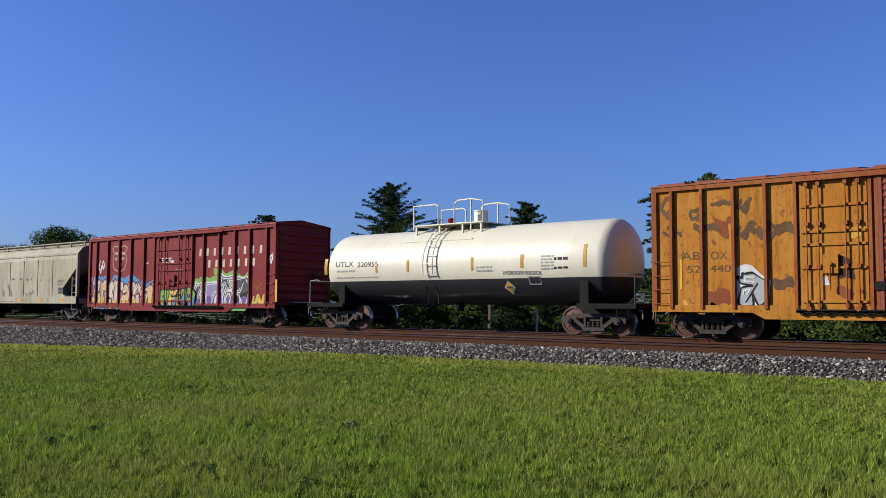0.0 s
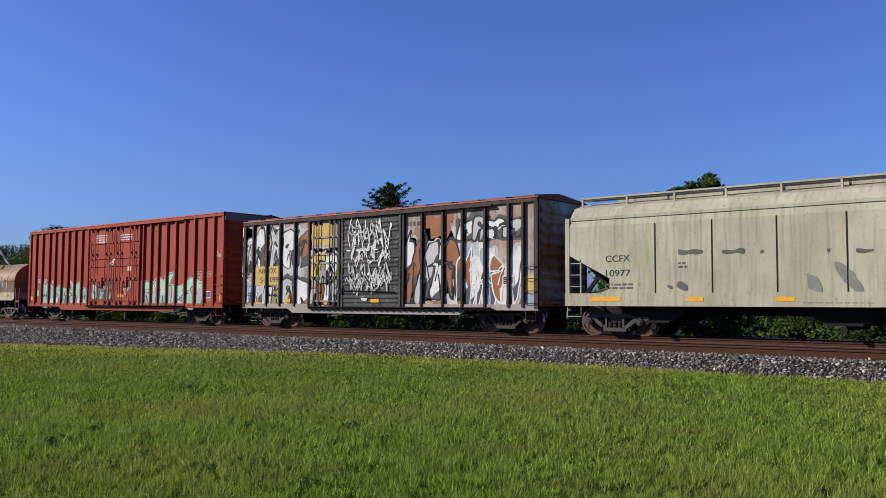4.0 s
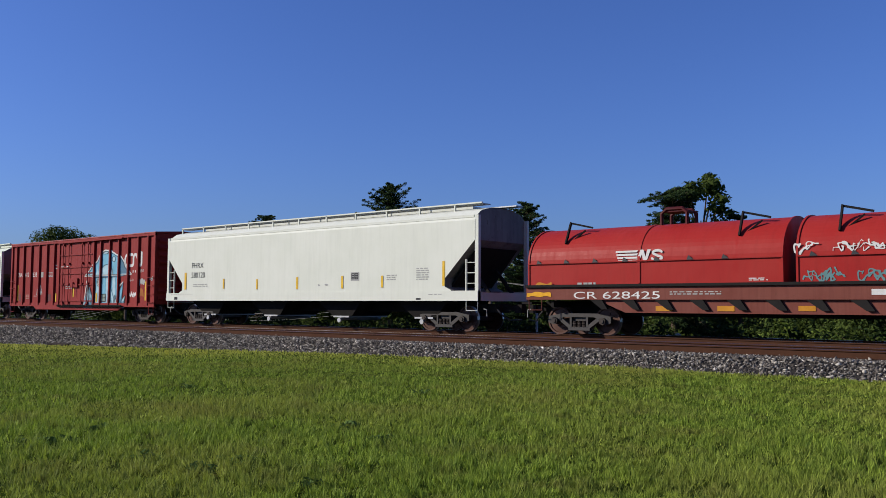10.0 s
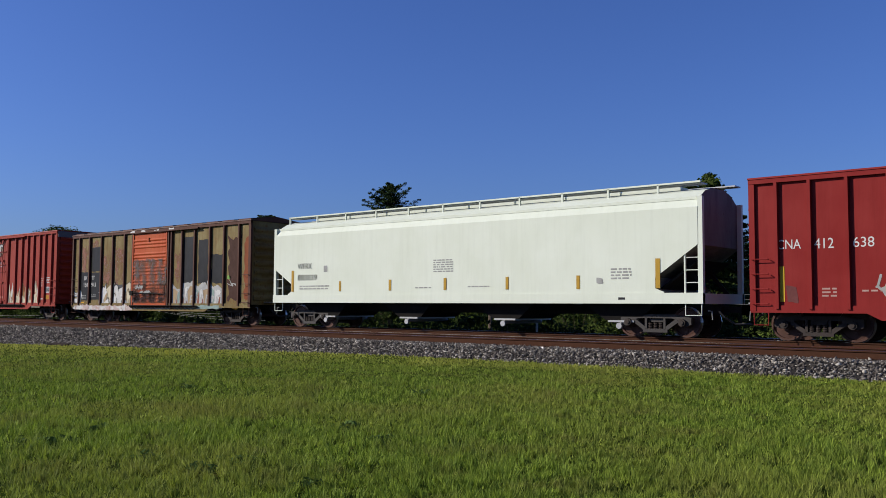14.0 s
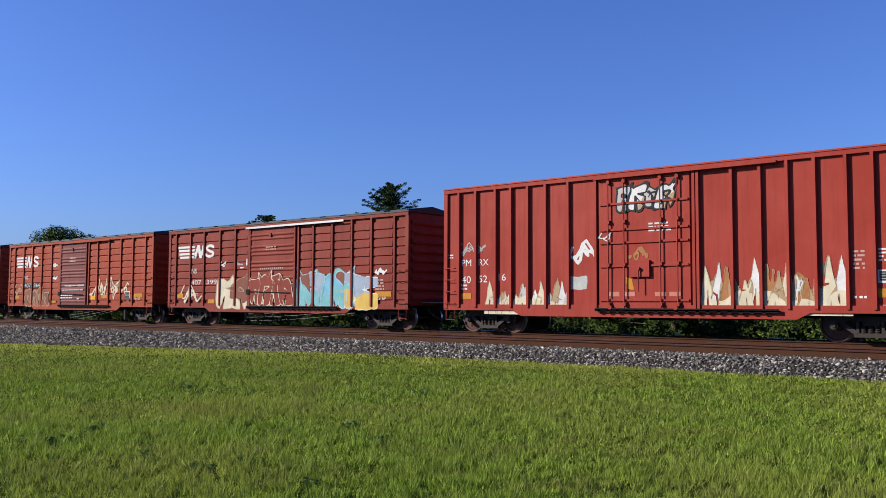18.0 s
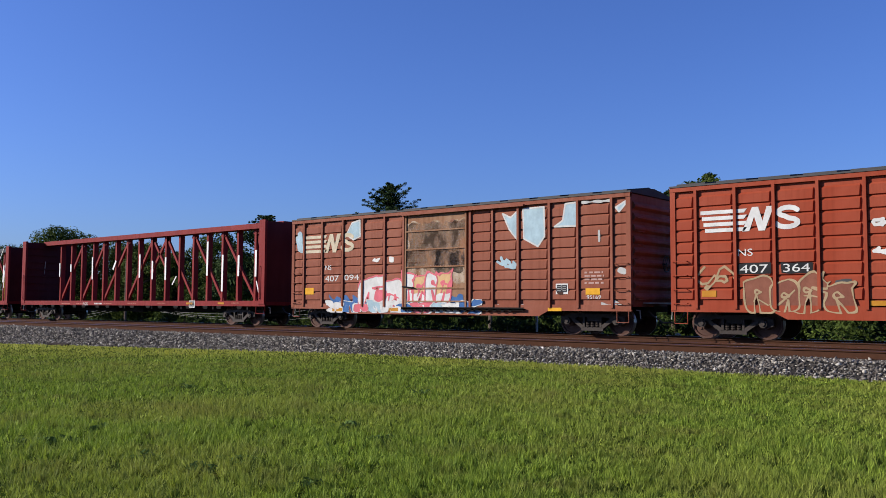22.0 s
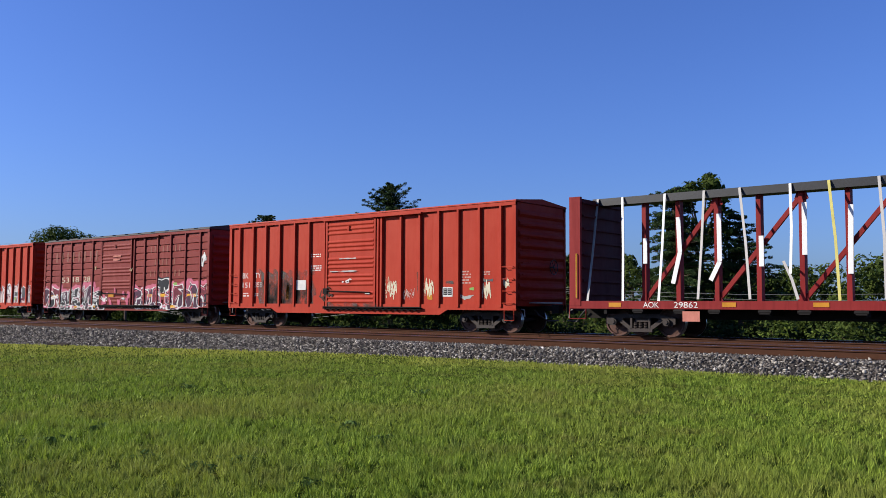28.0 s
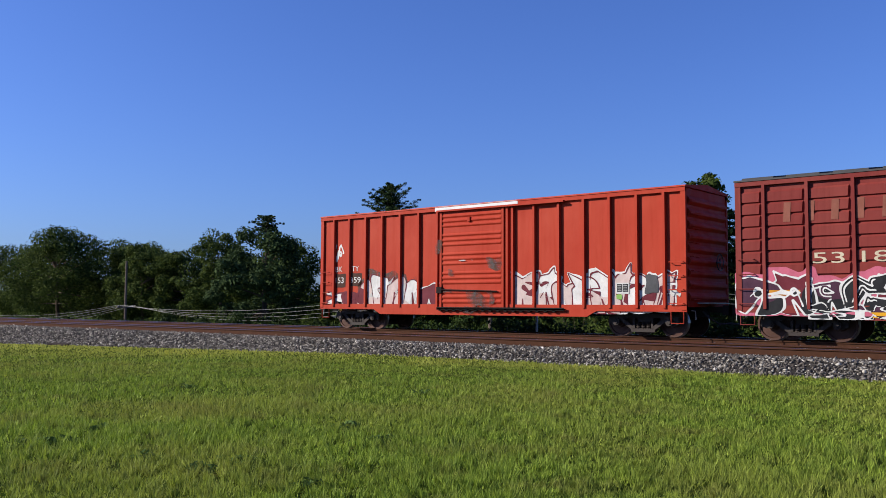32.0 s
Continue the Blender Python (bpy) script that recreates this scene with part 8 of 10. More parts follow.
def decals_ochre(car):
    blob(car, -6.99, -6.11, 1.11, 2.66, -1.514, BLACK_SP, 1, "paint_patch", 0.02)
    blob(car, -5.94, -4.98, 1.14, 2.62, -1.514, BLACK_SP, 2, "paint_patch", 0.02)
    blob(car, -5.87, -4.98, 2.66, 3.99, -1.514, BLACK_SP, 3, "paint_patch", 0.03)
    for k, a in enumerate((-1.75, -0.75, 0.45, 1.75)):
        blob(car, a - 0.24, a + 0.22, 4.50, 4.67, -1.601, G_WHITE, 60 + k, "paint_patch", 0.06)
    for k, (a, b, c, d) in enumerate(((-7.05, -6.1, 2.6, 4.2), (-4.75, -3.75, 1.9, 3.6), (-3.6, -2.55, 1.9, 3.9), (-6.0, -5.0, 3.0, 4.35), (1.95, 2.6, 1.7, 3.4))):
        blob(car, a, b, c, d, -1.5125, HAZE_RUST, 40 + k, "stain", 0.2)
    text(car, "BK", -6.60, -6.27, 2.21, 2.44, WHITE, -1.519)
    text(car, "TY", -5.84, -5.52, 2.21, 2.44, WHITE, -1.519)
    text(car, "150", -6.63, -6.22, 1.84, 2.07, WHITE, -1.519)
    text(car, "943", -5.84, -5.38, 1.85, 2.07, WHITE, -1.519)
    bars(car, -6.82, 1.18, 0.41, 0.25, 2, GREYTXT, -1.519)
    bars(car, -5.82, 1.30, 0.46, 0.15, 2, GREYTXT, -1.519)
    piece(car, -7.68, -6.95, 0.64, 1.85, -1.514, 1, [G_WHITE], BLACK_SP, 71, second=G_PALEGREY, lw=0.012, sharp=0.1)
    piece(car, -4.92, -1.72, 0.64, 2.15, -1.514, 4, [G_WHITE, G_CREAM, G_WHITE], BLACK_SP, 72, second=G_TAN, foot=G_WHITE, lw=0.014, sharp=0.2)
    blob(car, -3.36, -2.71, 1.56, 1.95, -1.514, G_DGREY, 4, "paint_patch", 0.05)
    blob(car, -6.97, -6.53, 0.82, 1.05, -1.518, ORANGE_REF, 5, "reflector", 0.03)
    blob(car, -4.26, -3.83, 0.82, 0.91, -1.518, ORANGE_REF, 6, "reflector", 0.03)
    plate(car, -6.01, 0.80, 0.21, 0.15, COIL_RED, -1.514, "red_lamp")
    piece(car, 1.91, 5.66, 0.75, 1.87, -1.514, 7, [G_TAN,G_MINTGREY,G_WHITE], G_LGREY, 73, second=G_RUSTY, halo=G_LGREY)
    blob(car, 4.17, 4.52, 0.73, 0.88, -1.518, ORANGE_REF, 7, "reflector", 0.03)
    blob(car, 2.65, 3.65, 1.91, 4.15, -1.514, BLACK_SP, 11, "paint_patch", 0.03)
    blob(car, 3.87, 4.65, 1.89, 3.97, -1.514, BLACK_SP, 12, "paint_patch", 0.03)
    blob(car, 4.91, 5.94, 1.88, 3.27, -1.514, BLACK_SP, 13, "paint_patch", 0.06)
    blob(car, 6.12, 7.17, 1.03, 4.04, -1.514, RUST_DK, 14, "paint_patch", 0.2)
    blob(car, 7.31, 7.74, 1.15, 4.00, -1.514, RUST_RED, 15, "paint_patch", 0.1)
    blob(car, 6.13, 6.40, 2.08, 2.24, -1.514, G_GREEN, 4, "paint_patch", 0.03)
    blob(car, 6.50, 7.01, 0.73, 0.99, -1.514, ORANGE_REF, 4, "paint_patch", 0.03)
    tag(car, 6.27, 6.68, 1.61, 2.03, -1.514, GREYTXT, 5, 0.02, 1)
    tag(car, -1.35, -0.61, 1.65, 1.91, -1.630, GREYTXT, 8, 0.02, 5)
    tag(car, -0.89, 0.11, 1.44, 1.61, -1.630, GREYTXT, 9, 0.02, 5)
    blob(car, -1.58, 1.48, 0.98, 3.22, -1.630, SMOKE, 5, "stain", 0.1)
    blob(car, -1.58, 1.47, 0.98, 1.97, -1.630, HAZE_RUST, 6, "stain", 0.1)
    blob(car, -1.58, 1.46, 0.98, 1.56, -1.630, SMOKE, 8, "stain", 0.08)
    blob(car, -7.51, -1.66, 0.61, 0.85, -1.574, G_WHITE, 21, "paint_patch", 0.03)
    blob(car, 2.08, 5.63, 0.71, 0.90, -1.574, G_MINTGREY, 22, "paint_patch", 0.03)
    blob(car, -1.58, 1.76, 0.68, 0.86, -1.574, GREYTXT, 23, "paint_patch", 0.04)
    piece(car, -7.21, -1.77, 0.59, 0.87, -1.574, 8, [G_WHITE, G_PALEPINK], G_PINKISH, 77, lw=0.008)


def decals_tall_red(car):
    text(car, "PM", -7.06, -6.64, 2.32, 2.55, WHITE, -1.514)
    text(car, "RX", -6.31, -5.88, 2.33, 2.55, WHITE, -1.514)
    text(car, "40", -7.06, -6.66, 1.72, 1.97, WHITE, -1.514)
    text(car, "52", -6.31, -5.94, 1.74, 1.98, WHITE, -1.514)
    text(car, "16", -5.45, -5.15, 1.79, 2.03, WHITE, -1.514)
    tag(car, -7.23, -5.98, 2.65, 3.13, -1.514, GREYTXT, 1, 0.02, 4)
    bars(car, -7.74, 2.59, 0.29, 0.18, 2, WHITE, -1.514)
    bars(car, -7.20, 1.46, 0.38, 0.24, 2, WHITE, -1.514)
    plate(car, -7.17, 1.17, 0.53, 0.20, ORANGE_DK, -1.518, "reflector")
    blob(car, -2.64, -1.98, 1.45, 1.90, -1.514, G_LGREY, 2, "paint_patch", 0.03)
    piece(car, -5.95, -2.75, 0.66, 1.72, -1.514, 10, [G_CREAM, G_LGREY, G_TAN, G_WHITE], G_TAN, 81, second=G_LGREY, foot=G_CREAM, lw=0.010, sharp=1.0, wash=0.45)
    tag(car, -2.62, -1.72, 2.26, 3.01, -1.514, G_WHITE, 3, 0.05, 2)
    piece(car, 1.85, 5.74, 0.72, 2.15, -1.514, 11, [G_CREAM, G_WHITE, G_OCHRE, G_TAN], G_TAN, 82, second=G_TAN, foot=G_CREAM, lw=0.010, sharp=1.0, wash=0.36)
    blob(car, 3.67, 4.80, 0.97, 1.85, -1.514, G_OCHRE, 5, "paint_patch", 0.3)
    blob(car, 4.99, 5.43, 1.57, 2.09, -1.514, G_DGREY, 6, "paint_patch", 0.15)
    twin_panel(car, 6.50, 1.56, WHITE, -1.514)
    plate(car, 6.50, 1.19, 0.47, 0.23, ORANGE_DK, -1.518, "reflector")
    plate(car, 7.55, 1.22, 0.10, 0.78, ORANGE_DK, -1.518, "reflector")
    bars(car, 5.91, 1.90, 0.29, 0.54, 5, G_PINKISH, -1.514)
    bars(car, 6.53, 2.10, 0.42, 0.37, 4, WHITE, -1.514)
    bars(car, 5.92, 1.14, 0.31, 0.12, 1, WHITE, -1.514)
    plate(car, -7.83, 0.81, 0.45, 0.16, SALMON, -1.514, "conspicuity_strip")
    plate(car, 6.51, 0.89, 0.25, 0.12, SALMON, -1.514, "conspicuity_strip")
    plate(car, 6.98, 0.90, 0.24, 0.11, SALMON, -1.514, "conspicuity_strip")
    plate(car, 7.49, 0.90, 0.23, 0.11, SALMON, -1.514, "conspicuity_strip")
    piece(car, -0.86, 0.94, 3.80, 4.73, -1.563, 3, [G_LGREY,G_WHITE], BLACK_SP, 83, second=G_TAN)
    bars(car, 0.17, 3.17, 0.73, 0.31, 3, WHITE, -1.563)
    tag(car, -1.48, -1.10, 2.93, 3.33, -1.563, G_WHITE, 4, 0.02, 1)
    tag(car, -0.43, 0.12, 2.31, 2.79, -1.563, G_OCHRE, 7, 0.03, 2)
    blob(car, -0.29, -0.05, 1.88, 2.02, -1.563, G_WHITE, 8, "paint_patch", 0.03)
    blob(car, -0.60, -0.33, 1.44, 1.83, -1.563, ORANGE_DK, 9, "paint_patch", 0.06)
    plate(car, -1.22, 1.24, 0.40, 0.14, SALMON, -1.563, "conspicuity_strip")
    plate(car, -0.68, 1.24, 0.39, 0.14, SALMON, -1.563, "conspicuity_strip")
    plate(car, 0.36, 1.24, 0.37, 0.13, SALMON, -1.563, "conspicuity_strip")
    plate(car, 0.82, 1.24, 0.37, 0.13, SALMON, -1.563, "conspicuity_strip")


def decals_brown_first(car):
    bars_logo(car, -7.06, -4.10, 3.09, 3.71, -1.562, WHITE)
    text(car, "NS", -5.94, -5.54, 2.38, 2.61, WHITE, -1.562)
    text(car, "407", -5.94, -5.16, 1.85, 2.07, WHITE, -1.562)
    text(car, "399", -4.76, -3.96, 1.86, 2.07, WHITE, -1.562)
    piece(car, -3.85, -1.78, 0.72, 2.15, -1.562, 2, [G_CREAM, NS_TXT, G_CREAM], G_TAN, 91, second=NS_TXT, foot=G_CREAM, lw=0.018, sharp=0.7)
    tag(car, -6.79, -5.21, 0.93, 1.81, -1.562, G_CREAM, 1, 0.04, 3)
    blob(car, -3.49, -2.82, 1.31, 1.67, -1.562, G_DGREY, 2, "paint_patch", 0.03)
    piece(car, 1.00, 4.85, 0.68, 2.50, -1.562, 4, [M_BLUE, NS_TXT, G_BLUEGREY], G_PALEBLUE, 92, second=G_TEAL2, foot=G_TEAL2, halo=G_TEAL2, lw=0.016, sharp=0.9, glow=0.05, wash=0.48)
    piece(car, 4.60, 6.10, 0.68, 2.35, -1.562, 1, [G_BLUEGREY, G_YEL2], G_WHITE, 93, second=G_YEL, foot=G_YEL2, lw=0.016, sharp=0.9, wash=0.48)
    plate(car, 5.20, 1.39, 0.47, 0.14, DARKTXT, -1.562, "dark_square")
    plate(car, 6.11, 1.26, 0.85, 0.20, ORANGE_DK, -1.566, "reflector")
    tag(car, 6.12, 6.68, 2.10, 2.34, -1.562, G_WHITE, 3, 0.03, 3)
    plate(car, -7.05, 1.24, 0.46, 0.20, ORANGE_DK, -1.566, "reflector")
    plate(car, -4.60, 0.97, 0.50, 0.19, ORANGE_DK, -1.566, "reflector")
    tag(car, -3.68, -3.31, 2.63, 2.95, -1.562, G_WHITE, 4, 0.03, 1)
    blob(car, -2.27, -2.00, 2.53, 2.61, -1.562, G_WHITE, 5, "paint_patch", 0.02)
    bars(car, 6.12, 1.49, 0.47, 0.46, 4, G_PINKISH, -1.562)
    text(car, "05169", 6.19, 6.67, 1.14, 1.25, WHITE, -1.562)
    bars(car, -5.89, 1.32, 0.53, 0.15, 2, G_PINKISH, -1.562)
    tag(car, -2.47, -2.11, 2.64, 2.80, -1.562, GREYTXT, 6, 0.02, 1)
    blob(car, -1.84, -1.73, 2.66, 2.99, -1.562, G_WHITE, 5, "paint_patch", 0.02)
    piece(car, -1.35, 1.25, 0.85, 2.30, -1.632, 3, [NS_BROWN], G_CREAM, 94, lw=0.016, sharp=0.9)
    bars(car, -0.42, 3.26, 0.70, 0.20, 2, G_PINKISH, -1.632)
    letter_blocks(car, -0.80, 0.77, 2.46, 2.52, 12, -1.632, WHITE)
    blob(car, 0.33, 0.77, 1.16, 1.26, -1.632, G_WHITE, 5, "paint_patch", 0.02)


def decals_brown_second(car):
    bars_logo(car, -6.95, -4.06, 3.05, 3.72, -1.562, WHITE)
    text(car, "NS", -5.87, -5.45, 2.36, 2.56, WHITE, -1.562)
    blob(car, -5.89, -4.94, 1.84, 2.17, -1.562, BLACK_SP, 1, "paint_patch", 0.02)
    blob(car, -4.69, -3.83, 1.84, 2.15, -1.562, BLACK_SP, 2, "paint_patch", 0.02)
    text(car, "407", -5.82, -5.03, 1.88, 2.11, WHITE, -1.568)
    text(car, "364", -4.62, -3.92, 1.89, 2.11, WHITE, -1.568)
    tag(car, -7.11, -5.95, 1.37, 2.06, -1.562, G_TAN, 1, 0.03, 2)
    piece(car, -5.62, -2.88, 0.76, 1.91, -1.562, 3, [G_RUSTY,NS_TXT], G_TAN, 101)
    tag(car, -2.33, -1.91, 3.03, 3.24, -1.562, G_WHITE, 2, 0.04, 1)
    tag(car, -2.26, -1.90, 2.30, 2.51, -1.562, G_WHITE, 3, 0.04, 1)
    bars(car, -4.68, 1.32, 0.46, 0.20, 2, WHITE, -1.562)
    blob(car, -3.32, -2.88, 1.36, 1.68, -1.562, G_DGREY, 4, "paint_patch", 0.03)
    tag(car, 1.66, 2.44, 1.14, 2.11, -1.562, G_CREAM, 4, 0.035, 1)
    tag(car, 2.67, 3.68, 1.14, 2.27, -1.562, G_CREAM, 5, 0.035, 3)
    tag(car, 3.86, 4.76, 1.14, 2.39, -1.562, G_CREAM, 6, 0.035, 2)
    tag(car, 5.07, 5.54, 1.41, 2.13, -1.562, G_CREAM, 7, 0.035, 1)
    blob(car, 5.14, 5.38, 1.63, 1.82, -1.562, G_GREEN, 8, "paint_patch", 0.04)
    blob(car, 5.07, 5.78, 1.05, 1.59, -1.562, G_DGREY, 9, "paint_patch", 0.2)
    twin_panel(car, 5.32, 1.25, WHITE, -1.562)
    plate(car, 6.18, 1.28, 0.79, 0.19, ORANGE_DK, -1.566, "reflector")
    text(car, "95160", 6.24, 6.72, 1.14, 1.27, WHITE, -1.562)
    plate(car, -6.94, 1.22, 0.43, 0.18, ORANGE_DK, -1.566, "reflector")
    plate(car, -2.45, 0.94, 0.51, 0.17, ORANGE_DK, -1.566, "reflector")
    plate(car, 1.90, 1.16, 0.49, 0.19, ORANGE_REF, -1.566, "reflector")
    plate(car, 3.01, 1.26, 0.56, 0.15, ORANGE_DK, -1.566, "reflector")
    blob(car, 5.17, 5.68, 0.82, 0.97, -1.562, G_LGREY, 3, "paint_patch", 0.1)
    blob(car, -0.41, 0.31, 3.42, 3.50, -1.632, G_PINKISH, 1, "paint_patch", 0.015)
    blob(car, -0.41, 0.31, 3.24, 3.32, -1.632, G_PINKISH, 2, "paint_patch", 0.015)
    blob(car, -0.88, 1.29, 1.88, 1.98, -1.632, G_LGREY, 3, "paint_patch", 0.03)
    bars(car, -1.15, 1.64, 2.32, 0.10, 1, WHITE, -1.632)
    bars(car, -1.28, 1.19, 1.32, 0.26, 2, WHITE, -1.632)
    blob(car, 0.53, 0.83, 1.16, 1.26, -1.632, G_WHITE, 4, "paint_patch", 0.02)


def decals_brown_third(car):
    bars_logo(car, -7.17, -4.10, 3.04, 3.79, -1.562, CREAM_SP)
    text(car, "NS", -5.81, -5.46, 2.34, 2.53, WHITE, -1.562)
    text(car, "407", -5.81, -5.03, 1.88, 2.11, WHITE, -1.562)
    text(car, "094", -4.71, -3.89, 1.91, 2.13, WHITE, -1.562)
    blob(car, -7.64, -7.14, 3.07, 4.03, -1.562, G_PALEBLUE, 2, "paint_patch", 0.15)
    piece(car, -3.75, -1.55, 0.72, 2.25, -1.562, 2, [G_WHITE], G_PINK2, 111, second=G_PINK2, foot=G_WHITE, lw=0.03, sharp=0.3)
    blob(car, -5.58, -3.38, 0.70, 1.35, -1.562, G_BLUE2, 3, "paint_patch", 0.25)
    blob(car, 1.99, 4.81, 0.71, 0.98, -1.562, G_LGREY, 9, "paint_patch", 0.15)
    for pts in ([(-4.62, 3.72), (-4.30, 4.18), (-3.86, 4.26), (-3.84, 3.62), (-4.22, 3.50)], [(3.02, 4.08), (3.36, 3.92), (3.62, 4.12), (3.68, 3.10), (3.30, 3.52)],
                [(3.86, 4.18), (4.70, 4.20), (4.72, 3.22), (4.46, 2.90), (3.90, 3.18)], [(5.10, 3.52), (5.42, 3.70), (5.52, 4.24), (5.94, 4.26), (5.95, 3.50)], [(7.34, 4.00), (7.46, 3.86), (7.84, 4.26), (7.80, 3.92), (7.84, 4.02)][:3]):
        poly(car, pts, -1.562, G_PALEBLUE)
        line_mesh(car, [pts + pts[:1]], 0.028, -1.565, G_PALEGREY, step=0.03)
    tag(car, 2.87, 3.60, 2.16, 2.58, -1.562, G_PALEBLUE, 5, 0.05, 2)
    blob(car, 6.10, 7.16, 4.17, 4.30, -1.562, G_LGREY, 5, "paint_patch", 0.05)
    blob(car, 6.71, 6.80, 2.93, 3.35, -1.562, G_LGREY, 8, "paint_patch", 0.03)
    plate(car, -7.03, 1.36, 0.54, 0.27, ORANGE_REF, -1.566, "reflector")
    plate(car, 6.26, 1.30, 0.51, 0.20, ORANGE_REF, -1.566, "reflector")
    twin_panel(car, 5.15, 1.32, WHITE, -1.562)
    text(car, "95169", 6.30, 6.80, 1.16, 1.28, WHITE, -1.562)
    bars(car, 6.22, 1.61, 0.70, 0.44, 4, G_PINKISH, -1.562)
    blob(car, 6.67, 7.86, 0.81, 1.14, -1.562, G_LGREY, 7, "paint_patch", 0.25)
    blob(car, 7.30, 7.89, 1.90, 2.13, -1.562, G_LGREY, 8, "paint_patch", 0.15)
    blob(car, -2.30, -2.01, 2.53, 2.78, -1.562, G_WHITE, 9, "paint_patch", 0.05)
    tag(car, -3.07, -2.82, 2.61, 2.74, -1.562, G_WHITE, 3, 0.04, 1)
    blob(car, 5.15, 6.05, 1.30, 1.49, -1.562, RUST_DK, 5, "paint_patch", 0.3)
    plate(car, -5.36, 0.68, 0.58, 0.14, ORANGE_DK, -1.576, "reflector")
    plate(car, -2.29, 0.71, 0.51, 0.13, ORANGE_DK, -1.576, "reflector")
    plate(car, 2.04, 0.75, 0.42, 0.12, ORANGE_DK, -1.576, "reflector")
    plate(car, 4.85, 0.77, 0.52, 0.11, ORANGE_REF, -1.576, "reflector")
    piece(car, -5.60, 2.00, 0.64, 1.10, -1.572, 8, [G_WHITE, G_BLUE2, G_PINK2, G_PALEBLUE], G_WHITE, 113, lw=0.014)
    piece(car, -1.48, 0.70, 0.95, 2.20, -1.563, 3, [G_WHITE, G_PEACH], G_PINK2, 112, second=G_PINK2, foot=G_WHITE, lw=0.03, sharp=0.4)
    blob(car, 0.38, 1.40, 0.97, 1.41, -1.563, G_BLUE2, 3, "paint_patch", 0.2)
    letter_blocks(car, -0.72, 0.92, 2.33, 2.38, 14, -1.563, G_PINKISH)
    blob(car, -1.41, 1.45, 1.69, 4.04, -1.563, HAZE_PALE, 7, "stain", 0.1)
    blob(car, -1.37, 1.42, 2.24, 4.04, -1.563, HAZE_RUST, 8, "stain", 0.12)
    blob(car, -0.04, 1.41, 2.04, 2.95, -1.563, SMOKE, 9, "stain", 0.12)


def decals_red_first(car):
    text(car, "BK", -6.95, -6.55, 2.09, 2.32, WHITE, -1.514)
    text(car, "TY", -6.09, -5.70, 2.09, 2.32, WHITE, -1.514)
    text(car, "151", -6.94, -6.44, 1.67, 1.90, WHITE, -1.514)
    text(car, "358", -6.11, -5.59, 1.69, 1.91, WHITE, -1.514)
    bars(car, -6.90, 1.26, 0.40, 0.21, 2, WHITE, -1.514)
    bars(car, -6.10, 1.28, 0.26, 0.16, 2, WHITE, -1.514)
    blob(car, -5.91, -2.12, 0.65, 2.45, -1.514, SMOKE, 1, "paint_patch", 0.22)
    blob(car, -5.52, -2.41, 0.67, 2.02, -1.514, SMOKE, 2, "paint_patch", 0.2)
    plate(car, -3.46, 1.55, 0.70, 0.41, G_WHITE, -1.514, "notice")
    bars(car, -2.51, 2.87, 0.65, 0.17, 2, WHITE, -1.514)
    bars(car, -2.50, 2.30, 0.68, 0.27, 3, WHITE, -1.514)
    tag(car, 1.73, 2.42, 1.11, 1.99, -1.514, G_CREAM, 1, 0.014, 6)
    tag(car, 2.66, 3.30, 1.14, 1.56, -1.514, G_PINKISH, 2, 0.013, 5)
    tag(car, 3.68, 4.24, 1.24, 1.94, -1.514, G_CREAM, 3, 0.013, 6)
    tag(car, 6.34, 6.79, 1.14, 1.88, -1.514, G_CREAM, 4, 0.013, 6)
    tag(car, 7.27, 7.58, 1.52, 1.88, -1.514, G_CREAM, 5, 0.014, 4)
    tag(car, 5.40, 5.97, 1.14, 1.32, -1.514, GREYTXT, 6, 0.02, 2)
    blob(car, 3.34, 3.63, 1.14, 2.17, -1.514, SMOKE, 3, "paint_patch", 0.1)
    blob(car, 3.85, 4.18, 1.11, 1.55, -1.514, ORANGE_DK, 4, "paint_patch", 0.08)
    blob(car, 4.72, 5.13, 1.69, 1.83, -1.514, SMOKE, 5, "paint_patch", 0.05)
    twin_panel(car, 4.61, 1.25, WHITE, -1.514)
    bars(car, 5.49, 1.68, 0.40, 0.50, 5, G_PINKISH, -1.514)
    blob(car, 6.44, 6.87, 1.75, 1.87, -1.514, G_DGREY, 5, "paint_patch", 0.03)
    blob(car, 5.81, 6.05, 1.44, 1.59, -1.514, G_GREEN, 6, "paint_patch", 0.05)
    bars(car, 6.45, 1.98, 0.29, 0.16, 2, G_PINKISH, -1.514)
    blob(car, -4.02, -3.78, 1.15, 1.80, -1.514, ORANGE_DK, 7, "paint_patch", 0.06)
    tag(car, -0.39, -0.05, 1.79, 1.99, -1.630, G_WHITE, 7, 0.02, 1)
    blob(car, -0.66, 0.30, 2.74, 2.80, -1.630, G_LGREY, 1, "paint_patch", 0.02)
    blob(car, -1.20, 0.38, 2.24, 2.30, -1.630, G_LGREY, 2, "paint_patch", 0.02)
    blob(car, 0.77, 1.06, 1.34, 1.42, -1.630, G_WHITE, 3, "paint_patch", 0.02)
    tag(car, -1.74, -1.06, 1.04, 1.66, -1.630, RUST_DK, 4, 0.03, 2)
    blob(car, -1.32, 1.51, 0.85, 1.04, -1.630, SMOKE, 5, "paint_patch", 0.1)


